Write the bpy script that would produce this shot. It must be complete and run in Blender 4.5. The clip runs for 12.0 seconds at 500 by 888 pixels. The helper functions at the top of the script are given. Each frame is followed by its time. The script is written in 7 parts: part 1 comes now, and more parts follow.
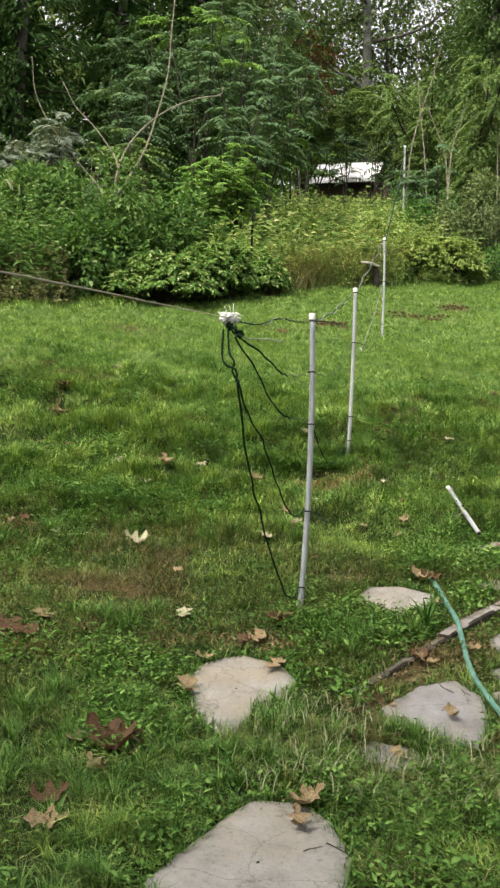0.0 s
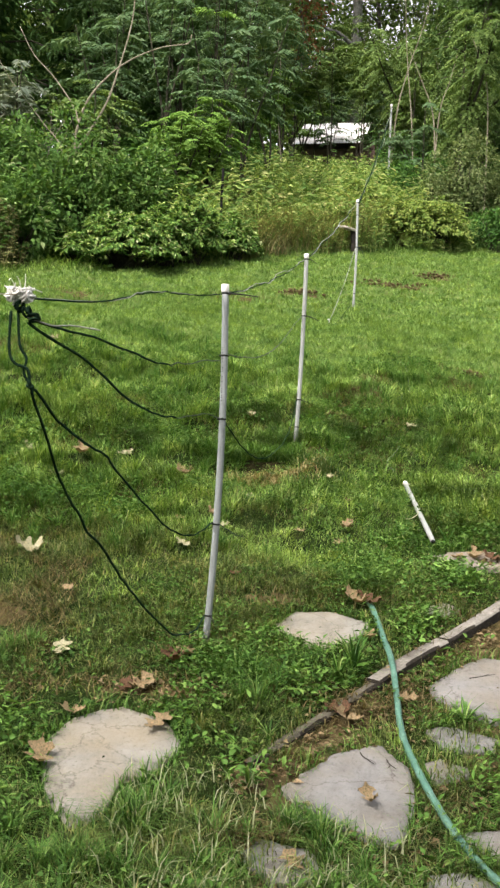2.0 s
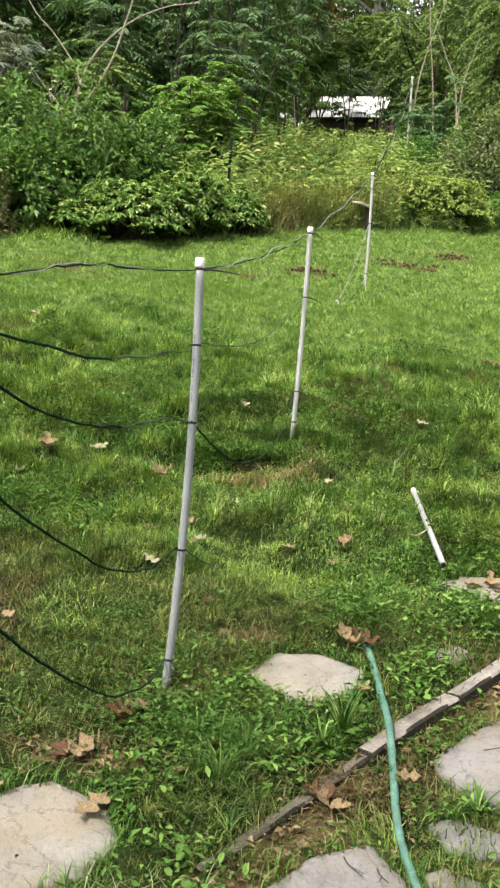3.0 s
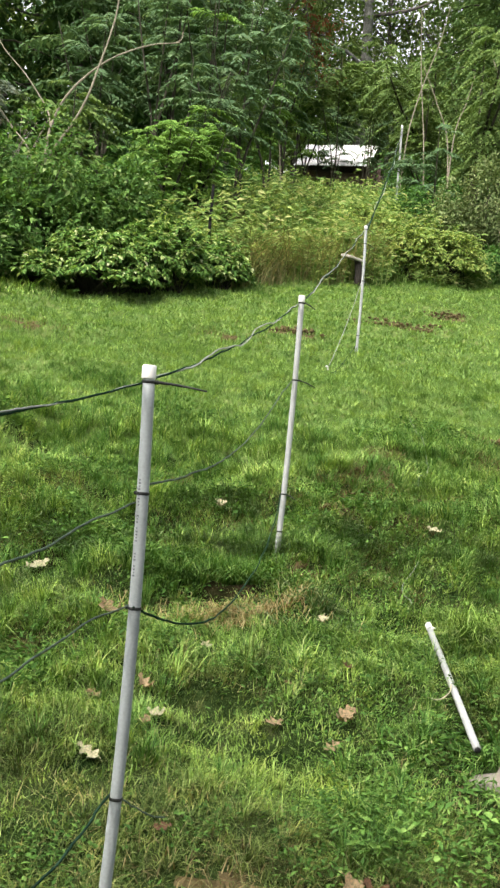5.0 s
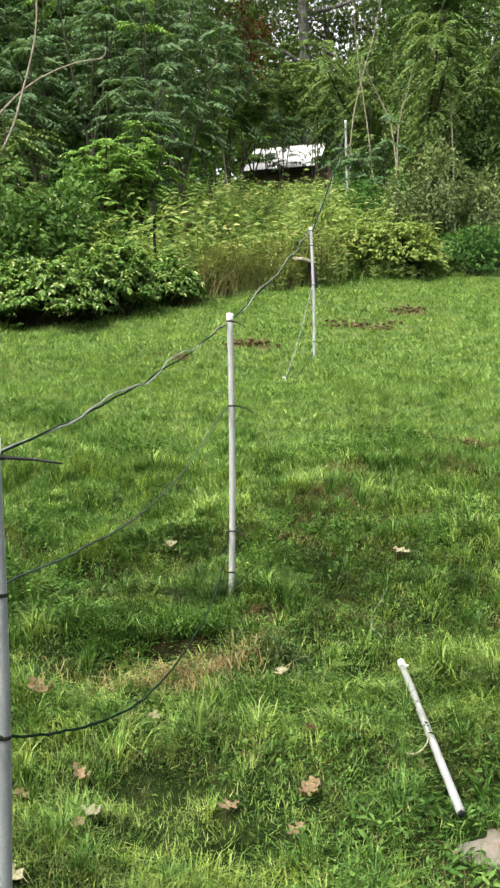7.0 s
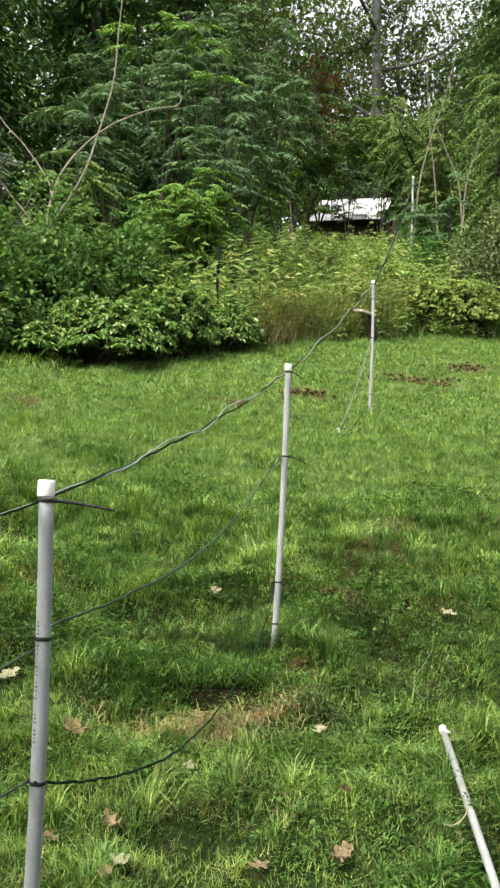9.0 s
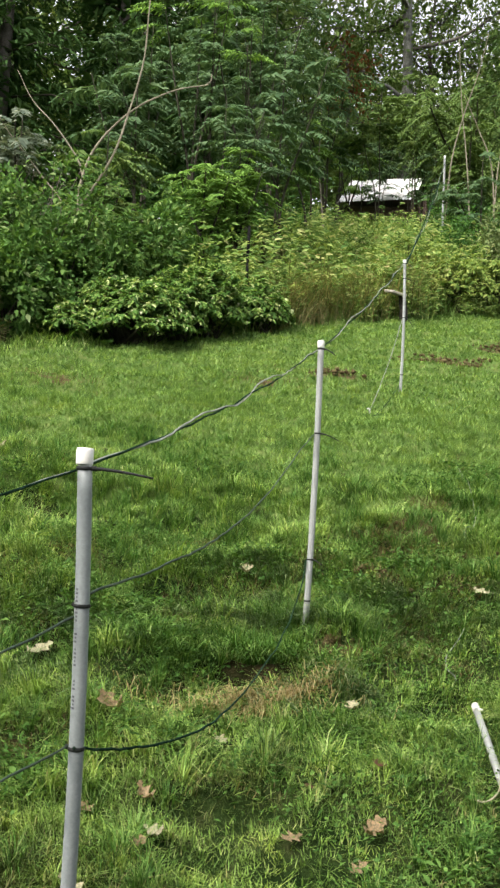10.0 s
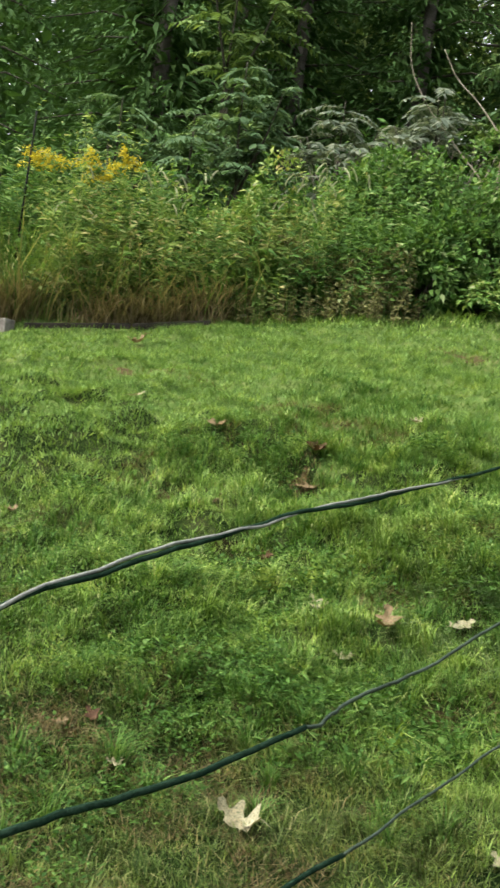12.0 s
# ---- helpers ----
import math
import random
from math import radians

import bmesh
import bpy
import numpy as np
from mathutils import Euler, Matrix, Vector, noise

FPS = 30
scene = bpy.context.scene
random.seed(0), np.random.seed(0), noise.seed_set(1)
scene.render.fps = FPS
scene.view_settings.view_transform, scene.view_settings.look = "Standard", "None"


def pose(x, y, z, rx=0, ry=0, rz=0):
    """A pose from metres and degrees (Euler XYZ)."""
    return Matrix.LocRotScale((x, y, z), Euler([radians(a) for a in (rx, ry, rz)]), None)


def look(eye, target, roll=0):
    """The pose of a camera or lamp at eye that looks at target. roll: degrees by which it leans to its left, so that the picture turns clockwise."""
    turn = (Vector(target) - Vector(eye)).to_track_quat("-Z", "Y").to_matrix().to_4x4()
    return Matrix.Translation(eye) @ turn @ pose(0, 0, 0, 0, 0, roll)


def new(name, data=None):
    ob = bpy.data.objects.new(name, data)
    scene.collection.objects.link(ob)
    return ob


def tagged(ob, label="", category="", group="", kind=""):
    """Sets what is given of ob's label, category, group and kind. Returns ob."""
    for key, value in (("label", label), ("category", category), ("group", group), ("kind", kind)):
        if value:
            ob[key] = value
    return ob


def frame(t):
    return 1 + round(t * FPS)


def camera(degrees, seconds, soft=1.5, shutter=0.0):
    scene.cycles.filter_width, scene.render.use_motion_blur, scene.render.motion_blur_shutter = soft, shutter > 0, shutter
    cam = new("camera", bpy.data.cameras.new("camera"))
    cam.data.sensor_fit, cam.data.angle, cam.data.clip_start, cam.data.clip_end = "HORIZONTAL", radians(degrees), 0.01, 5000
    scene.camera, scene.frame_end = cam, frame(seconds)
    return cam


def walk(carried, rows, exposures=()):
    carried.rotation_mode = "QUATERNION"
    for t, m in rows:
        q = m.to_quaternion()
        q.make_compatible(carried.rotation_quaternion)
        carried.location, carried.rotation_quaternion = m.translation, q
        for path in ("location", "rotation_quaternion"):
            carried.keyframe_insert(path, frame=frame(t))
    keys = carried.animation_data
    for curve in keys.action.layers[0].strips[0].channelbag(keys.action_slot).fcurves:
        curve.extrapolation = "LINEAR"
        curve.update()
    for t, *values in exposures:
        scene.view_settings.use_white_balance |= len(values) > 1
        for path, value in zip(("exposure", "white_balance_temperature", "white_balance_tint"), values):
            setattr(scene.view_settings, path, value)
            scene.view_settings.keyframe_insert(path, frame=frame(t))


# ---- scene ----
cam = camera(27.5, 12.0, soft=2.5, shutter=0.08)
PATH = [
    (0, (0.019, 0.179, 1.464), (-0.131, 2.173, 1.516), 2.3),
    (0.5, (0.089, 0.356, 1.511), (0.05, 2.356, 1.513), 2.5),
    (1, (0.063, 0.609, 1.57), (0.105, 2.609, 1.564), 4.1),
    (1.5, (0.097, 0.765, 1.6), (0.11, 2.765, 1.586), 3.7),
    (2, (0.307, 1.012, 1.627), (0.175, 3.008, 1.612), 3.0),
    (2.5, (0.433, 1.303, 1.662), (0.282, 3.297, 1.603), 3.9),
    (3, (0.363, 1.705, 1.729), (0.214, 3.699, 1.669), 4.6),
    (3.2, (0.372, 1.817, 1.774), (0.228, 3.811, 1.728), 4.2),
    (4.8, (0.323, 2.684, 1.989), (0.166, 4.678, 1.984), 5.1),
    (5, (0.281, 2.726, 2.018), (0.161, 4.722, 2.046), 5.2),
    (5.5, (0.287, 2.853, 2.05), (0.193, 4.85, 2.099), 3.1),
    (6, (0.391, 3.048, 2.12), (0.237, 5.041, 2.163), 0.3),
    (6.5, (0.475, 3.127, 2.131), (0.331, 5.122, 2.149), -1.5),
    (7, (0.447, 3.126, 2.137), (0.356, 5.124, 2.181), -0.8),
    (7.5, (0.427, 3.115, 2.167), (0.31, 5.109, 2.277), 1.6),
    (7.7, (0.422, 3.116, 2.165), (0.278, 5.107, 2.289), 2.1),
    (9.3, (0.442, 3.136, 2.149), (0.237, 5.122, 2.28), 2.7),
    (9.5, (0.436, 3.137, 2.142), (0.217, 5.121, 2.259), 2.7),
    (10, (0.422, 3.141, 2.131), (0.178, 5.123, 2.226), 3.0),
    (10.5, (0.416, 3.123, 2.136), (0.16, 5.105, 2.222), 3.6),
    (11, (0.407, 3.124, 2.138), (0.134, 5.104, 2.217), 4.0),
    (11.5, (0.373, 3.107, 2.134), (-0.101, 5.049, 2.212), 4.6),
    (11.7, (0.33, 3.104, 2.146), (-0.357, 4.982, 2.188), 5.4),
    (12, (0.249, 3.094, 2.094), (-0.698, 4.856, 2.088), 7.2),
]
walk(cam, [(t, look(eye, target, roll)) for t, eye, target, roll in PATH], [(0, 1.58, 6750, 14), (2, 1.69, 6800, 14), (3.2, 1.87, 6800, 14), (5, 1.83, 6650, 12), (7, 1.8, 6650, 12), (7.7, 1.9, 6650, 12), (9.3, 1.62, 6650, 11), (9.5, 1.6, 6650, 11), (11, 1.58, 6650, 11), (12, 1.69, 6600, 11)])

# ---- world, sun ----
SUN_ELEVATION, SUN_AZIMUTH = 49.0, 218.0
world = bpy.data.worlds.new("overcast")
scene.world = world
world.use_nodes = True
wn, wl = world.node_tree.nodes, world.node_tree.links
sky = wn.new("ShaderNodeTexSky")
sky.sky_type, sky.sun_disc = "NISHITA", False
sky.sun_elevation, sky.sun_rotation = radians(SUN_ELEVATION), radians(SUN_AZIMUTH)
sky.air_density, sky.dust_density, sky.ozone_density = 1.0, 4.0, 1.0
cloud = wn.new("ShaderNodeHueSaturation")
cloud.inputs["Saturation"].default_value = 0.18
wl.new(sky.outputs["Color"], cloud.inputs["Color"])
wl.new(cloud.outputs["Color"], wn["Background"].inputs["Color"])
wn["Background"].inputs["Strength"].default_value = 0.15
sun = new("sun", bpy.data.lights.new("sun", "SUN"))
sun.data.energy, sun.data.angle, sun.data.color = 1.8, radians(20), (1.0, 0.93, 0.80)
az, el = radians(SUN_AZIMUTH), radians(SUN_ELEVATION)
sun.matrix_world = look((math.sin(az) * math.cos(el) * 30, math.cos(az) * math.cos(el) * 30, math.sin(el) * 30), (0, 0, 0))

# ---- materials ----
def nodes_of(name):
    m = bpy.data.materials.new(name)
    m.use_nodes = True
    return m, m.node_tree.nodes, m.node_tree.links, m.node_tree.nodes["Principled BSDF"]


def ramp(n, stops):
    r = n.new("ShaderNodeValToRGB")
    e = r.color_ramp.elements
    while len(e) < len(stops):
        e.new(0.5)
    for k, (p, c) in zip(e, stops):
        k.position, k.color = p, (*c, 1)
    return r


def noise_tex(n, l, scale, detail=4.0, rough=0.6, space="Object"):
    co = n.new("ShaderNodeTexCoord")
    t = n.new("ShaderNodeTexNoise")
    t.inputs["Scale"].default_value, t.inputs["Detail"].default_value, t.inputs["Roughness"].default_value = scale, detail, rough
    l.new(co.outputs[space], t.inputs["Vector"])
    return t


def mixed(n, l, fac, a, b, kind="MIX"):
    m = n.new("ShaderNodeMix")
    m.data_type, m.blend_type = "RGBA", kind
    for sock, v in ((m.inputs[0], fac), (m.inputs[6], a), (m.inputs[7], b)):
        if isinstance(v, (int, float)):
            sock.default_value = v
        elif isinstance(v, tuple):
            sock.default_value = (*v, 1)
        else:
            l.new(v, sock)
    return m.outputs[2]


def foliage(name, stops, patch=None, patch_scale=1.0, rough=0.62, through_light=0.34):
    """Leaf or blade: a hue for each leaf, drifting over the ground in patches, with some light passing through."""
    m, n, l, b = nodes_of(name)
    geo = n.new("ShaderNodeNewGeometry")
    r = ramp(n, stops)
    l.new(geo.outputs["Random Per Island"], r.inputs["Fac"])
    col = r.outputs["Color"]
    if patch:
        t = n.new("ShaderNodeTexNoise")
        t.inputs["Scale"].default_value, t.inputs["Detail"].default_value = patch_scale, 3
        l.new(geo.outputs["Position"], t.inputs["Vector"])
        pr = ramp(n, [(0.42, (0, 0, 0)), (0.68, (1, 1, 1))])
        l.new(t.outputs["Fac"], pr.inputs["Fac"])
        half = n.new("ShaderNodeMath")
        half.operation = "MULTIPLY"
        half.inputs[1].default_value = 0.35
        l.new(pr.outputs["Color"], half.inputs[0])
        col = mixed(n, l, half.outputs[0], col, patch)
        t2 = n.new("ShaderNodeTexNoise")
        t2.inputs["Scale"].default_value, t2.inputs["Detail"].default_value = patch_scale * 7, 3
        l.new(geo.outputs["Position"], t2.inputs["Vector"])
        tone = ramp(n, [(0.3, (0.42, 0.52, 0.42)), (0.5, (1, 1, 1)), (0.72, (1.55, 1.32, 1.2))])
        l.new(t2.outputs["Fac"], tone.inputs["Fac"])
        col = mixed(n, l, 1.0, col, tone.outputs["Color"], "MULTIPLY")
    l.new(col, b.inputs["Base Color"])
    b.inputs["Roughness"].default_value = rough
    b.inputs["Specular IOR Level"].default_value = 0.12
    tr = n.new("ShaderNodeBsdfTranslucent")
    l.new(mixed(n, l, 1.0, col, (1.0, 1.0, 0.55), "MULTIPLY"), tr.inputs["Color"])
    mx = n.new("ShaderNodeMixShader")
    mx.inputs[0].default_value = through_light
    l.new(b.outputs[0], mx.inputs[1])
    l.new(tr.outputs[0], mx.inputs[2])
    l.new(mx.outputs[0], n["Material Output"].inputs["Surface"])
    return m


def surface(name, stops, scale=6.0, fine=60.0, rough=0.8, bump=0.3, metal=0.0, space="Object", detail=6.0, soft=0.8, spec=0.25):
    """Two scales of tone from noise, with relief."""
    m, n, l, b = nodes_of(name)
    big, small = noise_tex(n, l, scale, detail, 0.65, space), noise_tex(n, l, fine, 4, 0.6, space)
    r = ramp(n, stops)
    l.new(big.outputs["Fac"], r.inputs["Fac"])
    sr = ramp(n, [(0.3, (0.62, 0.62, 0.62)), (0.7, (1.15, 1.15, 1.15))])
    l.new(small.outputs["Fac"], sr.inputs["Fac"])
    l.new(mixed(n, l, soft, r.outputs["Color"], sr.outputs["Color"], "MULTIPLY"), b.inputs["Base Color"])
    b.inputs["Roughness"].default_value, b.inputs["Metallic"].default_value = rough, metal
    b.inputs["Specular IOR Level"].default_value = spec
    if bump:
        bp = n.new("ShaderNodeBump")
        bp.inputs["Strength"].default_value, bp.inputs["Distance"].default_value = bump, 0.01
        l.new(small.outputs["Fac"], bp.inputs["Height"])
        l.new(bp.outputs["Normal"], b.inputs["Normal"])
    return m


# near ground darkened to stand for shade between blades; mat upslope stays lighter
M_SOIL_SHADE = surface("turf soil with blade-gap shade", [(0.32, (0.008, 0.017, 0.005)), (0.5, (0.02, 0.034, 0.010)), (0.7, (0.045, 0.052, 0.020))], 7.0, 110.0, 0.95, 1.0, spec=0.0)
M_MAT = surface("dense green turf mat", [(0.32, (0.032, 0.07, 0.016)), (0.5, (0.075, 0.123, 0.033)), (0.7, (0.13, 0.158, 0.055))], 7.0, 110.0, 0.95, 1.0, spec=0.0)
# loam and thatch, with the shade of the dips put into the colour
M_LOAM_SHADE = surface("loam and thatch with dip shade", [(0.32, (0.008, 0.010, 0.004)), (0.5, (0.014, 0.014, 0.006)), (0.72, (0.035, 0.028, 0.015))], 9.0, 120.0, 0.95, 1.0, spec=0.0)
M_DIRT = surface("bare earth", [(0.3, (0.04, 0.033, 0.016)), (0.7, (0.122, 0.094, 0.045))], 14.0, 90.0, 0.95, 0.9, spec=0.05)
M_GRASS = foliage("lawn grass", [(0.0, (0.019, 0.05, 0.011)), (0.28, (0.094, 0.186, 0.032)), (0.6, (0.2, 0.342, 0.068)), (0.86, (0.275, 0.42, 0.125)), (1.0, (0.37, 0.41, 0.2))], (0.25, 0.345, 0.082), 1.1, 0.55, 0.27)
M_WEED = foliage("broad weed leaf", [(0.0, (0.045, 0.11, 0.02)), (0.6, (0.092, 0.195, 0.038)), (1.0, (0.17, 0.285, 0.07))], None, 1, 0.5, 0.26)
M_CLOVER = foliage("dark clover leaf", [(0.0, (0.028, 0.075, 0.014)), (0.6, (0.062, 0.14, 0.028)), (1.0, (0.12, 0.22, 0.05))], None, 1, 0.5)
M_GRASS_WORN = foliage("worn olive lawn grass", [(0.0, (0.018, 0.042, 0.010)), (0.3, (0.045, 0.088, 0.018)), (0.6, (0.094, 0.155, 0.034)), (0.85, (0.165, 0.222, 0.066)), (1.0, (0.27, 0.235, 0.125))], (0.15, 0.15, 0.053), 1.3, 0.55, 0.24)
M_GRASS_FAR = foliage("lawn grass seen from afar", [(0.0, (0.079, 0.157, 0.040)), (0.5, (0.134, 0.238, 0.060)), (1.0, (0.207, 0.32, 0.10))], (0.188, 0.282, 0.08), 1.1, 0.6, 0.35)
M_TUFT = foliage("dark long grass", [(0.0, (0.022, 0.065, 0.012)), (0.45, (0.062, 0.15, 0.028)), (0.8, (0.12, 0.24, 0.05)), (1.0, (0.24, 0.33, 0.11))], None, 1, 0.5, 0.3)
# sheen of the bent blades put into the colour as grey green
M_SHEEN_GRASS = foliage("drooping grass with painted grey sheen", [(0.0, (0.028, 0.068, 0.022)), (0.45, (0.08, 0.155, 0.052)), (0.85, (0.165, 0.25, 0.11)), (1.0, (0.28, 0.31, 0.18))], None, 1, 0.42, 0.25)
M_DRY = foliage("dry grass", [(0.0, (0.10, 0.085, 0.04)), (0.5, (0.19, 0.155, 0.08)), (1.0, (0.31, 0.27, 0.16))])
M_DRY_GREEN = foliage("fading tall grass", [(0.0, (0.075, 0.085, 0.03)), (0.5, (0.15, 0.155, 0.06)), (1.0, (0.27, 0.24, 0.12))])
M_STRAW = foliage("pale straw", [(0.0, (0.17, 0.13, 0.06)), (0.6, (0.29, 0.235, 0.115)), (1.0, (0.40, 0.34, 0.19))])
M_THATCH = foliage("worn thatch", [(0.0, (0.054, 0.046, 0.02)), (0.6, (0.112, 0.092, 0.04)), (1.0, (0.215, 0.178, 0.09))])


def stone_surface(name, tint):
    """Split flagstone: clouded grey with tan stains, dark pits and fine cracks."""
    m, n, l, b = nodes_of(name)
    broad, grain, stain = noise_tex(n, l, 7.0, 6, 0.7), noise_tex(n, l, 75.0, 5, 0.65), noise_tex(n, l, 2.6, 5, 0.6)
    r = ramp(n, [(p, tuple(k * c for c in tint)) for p, k in ((0.30, 0.68), (0.5, 1.0), (0.7, 1.24))])
    l.new(broad.outputs["Fac"], r.inputs["Fac"])
    t = ramp(n, [(0.46, (0, 0, 0)), (0.66, (0.75, 0.75, 0.75))])
    l.new(stain.outputs["Fac"], t.inputs["Fac"])
    col = mixed(n, l, t.outputs["Color"], r.outputs["Color"], (tint[0] * 1.02, tint[1] * 0.9, tint[2] * 0.72))
    g = ramp(n, [(0.3, (0.5, 0.49, 0.46)), (0.42, (0.96, 0.96, 0.96)), (0.75, (1.1, 1.1, 1.1))])
    l.new(grain.outputs["Fac"], g.inputs["Fac"])
    col = mixed(n, l, 0.75, col, g.outputs["Color"], "MULTIPLY")
    crack = n.new("ShaderNodeTexVoronoi")
    crack.feature = "DISTANCE_TO_EDGE"
    crack.inputs["Scale"].default_value = 4.2
    co = n.new("ShaderNodeTexCoord")
    bend = mixed(n, l, 0.12, co.outputs["Object"], broad.outputs["Color"])
    l.new(bend, crack.inputs["Vector"])
    cr = ramp(n, [(0.0, (0.45, 0.42, 0.38)), (0.012, (1, 1, 1))])
    l.new(crack.outputs["Distance"], cr.inputs["Fac"])
    col = mixed(n, l, 0.7, col, cr.outputs["Color"], "MULTIPLY")
    l.new(col, b.inputs["Base Color"])
    b.inputs["Roughness"].default_value, b.inputs["Specular IOR Level"].default_value = 0.92, 0.2
    bp = n.new("ShaderNodeBump")
    bp.inputs["Strength"].default_value, bp.inputs["Distance"].default_value = 0.8, 0.008
    l.new(grain.outputs["Fac"], bp.inputs["Height"])
    l.new(bp.outputs["Normal"], b.inputs["Normal"])
    return m


M_STONE = stone_surface("tan flagstone", (0.193, 0.190, 0.172))
M_STONE_BROWN = stone_surface("brown flagstone", (0.172, 0.157, 0.134))
M_STONE_GREY = stone_surface("grey flagstone", (0.158, 0.159, 0.158))
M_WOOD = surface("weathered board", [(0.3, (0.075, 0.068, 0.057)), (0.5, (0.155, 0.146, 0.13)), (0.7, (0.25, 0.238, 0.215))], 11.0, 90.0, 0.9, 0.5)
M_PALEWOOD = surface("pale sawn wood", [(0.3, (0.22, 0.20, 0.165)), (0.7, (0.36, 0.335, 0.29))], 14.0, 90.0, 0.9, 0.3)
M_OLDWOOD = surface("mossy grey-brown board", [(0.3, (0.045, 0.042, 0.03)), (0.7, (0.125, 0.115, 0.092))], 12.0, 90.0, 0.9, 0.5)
M_DARKWOOD = surface("dark timber and board-side shade", [(0.3, (0.013, 0.011, 0.009)), (0.7, (0.04, 0.034, 0.027))], 9.0, 80.0, 0.9, 0.5)
# one pipe plastic in two tones: the darker paints the first post's shade
M_PVC_SHADED = surface("grey plastic pipe", [(0.3, (0.152, 0.173, 0.18)), (0.7, (0.218, 0.242, 0.25))], 9.0, 160.0, 0.5, 0.02, soft=0.4)
M_PVC_LIT = surface("lit grey plastic pipe", [(0.3, (0.215, 0.228, 0.23)), (0.7, (0.295, 0.308, 0.31))], 9.0, 160.0, 0.5, 0.02, soft=0.4)
M_CAP = surface("white plastic", [(0.3, (0.58, 0.58, 0.57)), (0.7, (0.66, 0.66, 0.65))], 20.0, 150.0, 0.45, 0.02, soft=0.25, spec=0.4)
M_BLACK = surface("black plastic", [(0.3, (0.010, 0.011, 0.011)), (0.7, (0.025, 0.027, 0.027))], 30.0, 200.0, 0.5, 0.1, spec=0.07)
M_CORD = surface("dark green cord", [(0.3, (0.007, 0.019, 0.011)), (0.7, (0.024, 0.05, 0.032))], 40.0, 300.0, 0.8, 0.5, spec=0.0)
M_CORD_LIGHT = surface("pale worn cord", [(0.3, (0.13, 0.145, 0.13)), (0.7, (0.26, 0.28, 0.25))], 40.0, 300.0, 0.7, 0.3)
M_CORD_GREEN = surface("green cord", [(0.3, (0.02, 0.034, 0.024)), (0.7, (0.055, 0.08, 0.06))], 40.0, 300.0, 0.6, 0.3, spec=0.1)
M_TWINE = surface("tan twine", [(0.3, (0.28, 0.25, 0.18)), (0.7, (0.44, 0.40, 0.30))], 60.0, 300.0, 0.8, 0.4)
M_WHITE_CORD = surface("white rope", [(0.3, (0.74, 0.74, 0.72)), (0.7, (0.86, 0.86, 0.85))], 60.0, 300.0, 0.8, 0.4)
M_INK = surface("grey print", [(0.3, (0.05, 0.053, 0.06)), (0.7, (0.09, 0.095, 0.105))], 60.0, 300.0, 0.6, 0.0)
M_HOSE = surface("green hose", [(0.3, (0.04, 0.11, 0.085)), (0.55, (0.07, 0.17, 0.13)), (0.75, (0.15, 0.25, 0.21))], 18.0, 120.0, 0.45, 0.2, spec=0.4)
M_BARK = surface("bark", [(0.3, (0.045, 0.04, 0.034)), (0.7, (0.13, 0.12, 0.105))], 5.0, 40.0, 0.95, 0.8)
M_STEM = surface("young dark stem", [(0.3, (0.018, 0.017, 0.011)), (0.7, (0.05, 0.047, 0.03))], 8.0, 60.0, 0.9, 0.4)
M_BARE = surface("dead stem", [(0.3, (0.12, 0.108, 0.08)), (0.7, (0.25, 0.225, 0.17))], 8.0, 60.0, 0.9, 0.4)
M_ROOF = surface("worn galvanised roof sheet", [(0.25, (0.52, 0.52, 0.51)), (0.45, (0.70, 0.71, 0.72)), (0.75, (0.80, 0.81, 0.82))], 3.5, 20.0, 0.5, 0.1, soft=0.4)
M_BRICK = surface("dark shed wall", [(0.3, (0.07, 0.05, 0.045)), (0.7, (0.17, 0.12, 0.10))], 3.0, 30.0, 0.9, 0.5)
M_TPOST = surface("dark steel", [(0.3, (0.003, 0.004, 0.003)), (0.7, (0.010, 0.010, 0.009))], 12.0, 90.0, 0.6, 0.2, spec=0.07)
M_OAK = foliage("dry oak leaf", [(0.0, (0.11, 0.082, 0.046)), (0.5, (0.185, 0.14, 0.082)), (1.0, (0.27, 0.215, 0.14))], (0.08, 0.056, 0.033), 28, 0.7, 0.15)
M_PALE = foliage("pale leaf", [(0.0, (0.22, 0.22, 0.14)), (1.0, (0.30, 0.29, 0.20))], (0.16, 0.14, 0.08), 28, 0.7, 0.15)
M_RUST = foliage("red brown leaf", [(0.0, (0.05, 0.028, 0.016)), (1.0, (0.095, 0.053, 0.031))], (0.05, 0.03, 0.02), 28, 0.7, 0.15)
M_SHRUB = foliage("shrub leaf", [(0.0, (0.034, 0.084, 0.018)), (0.55, (0.067, 0.147, 0.031)), (0.94, (0.122, 0.212, 0.052)), (1.0, (0.25, 0.32, 0.15))])
M_SHRUB_DARK = foliage("dark shrub leaf", [(0.0, (0.025, 0.075, 0.016)), (0.6, (0.05, 0.13, 0.026)), (1.0, (0.10, 0.20, 0.045))])
M_SHRUB_FLOWER = foliage("shrub leaf with pale tips", [(0.0, (0.035, 0.088, 0.018)), (0.5, (0.088, 0.185, 0.037)), (0.85, (0.195, 0.295, 0.074)), (0.94, (0.33, 0.40, 0.16)), (1.0, (0.50, 0.54, 0.34))])
M_YELLOW = foliage("yellow green leaf", [(0.0, (0.075, 0.145, 0.03)), (0.5, (0.155, 0.235, 0.052)), (1.0, (0.31, 0.365, 0.11))])
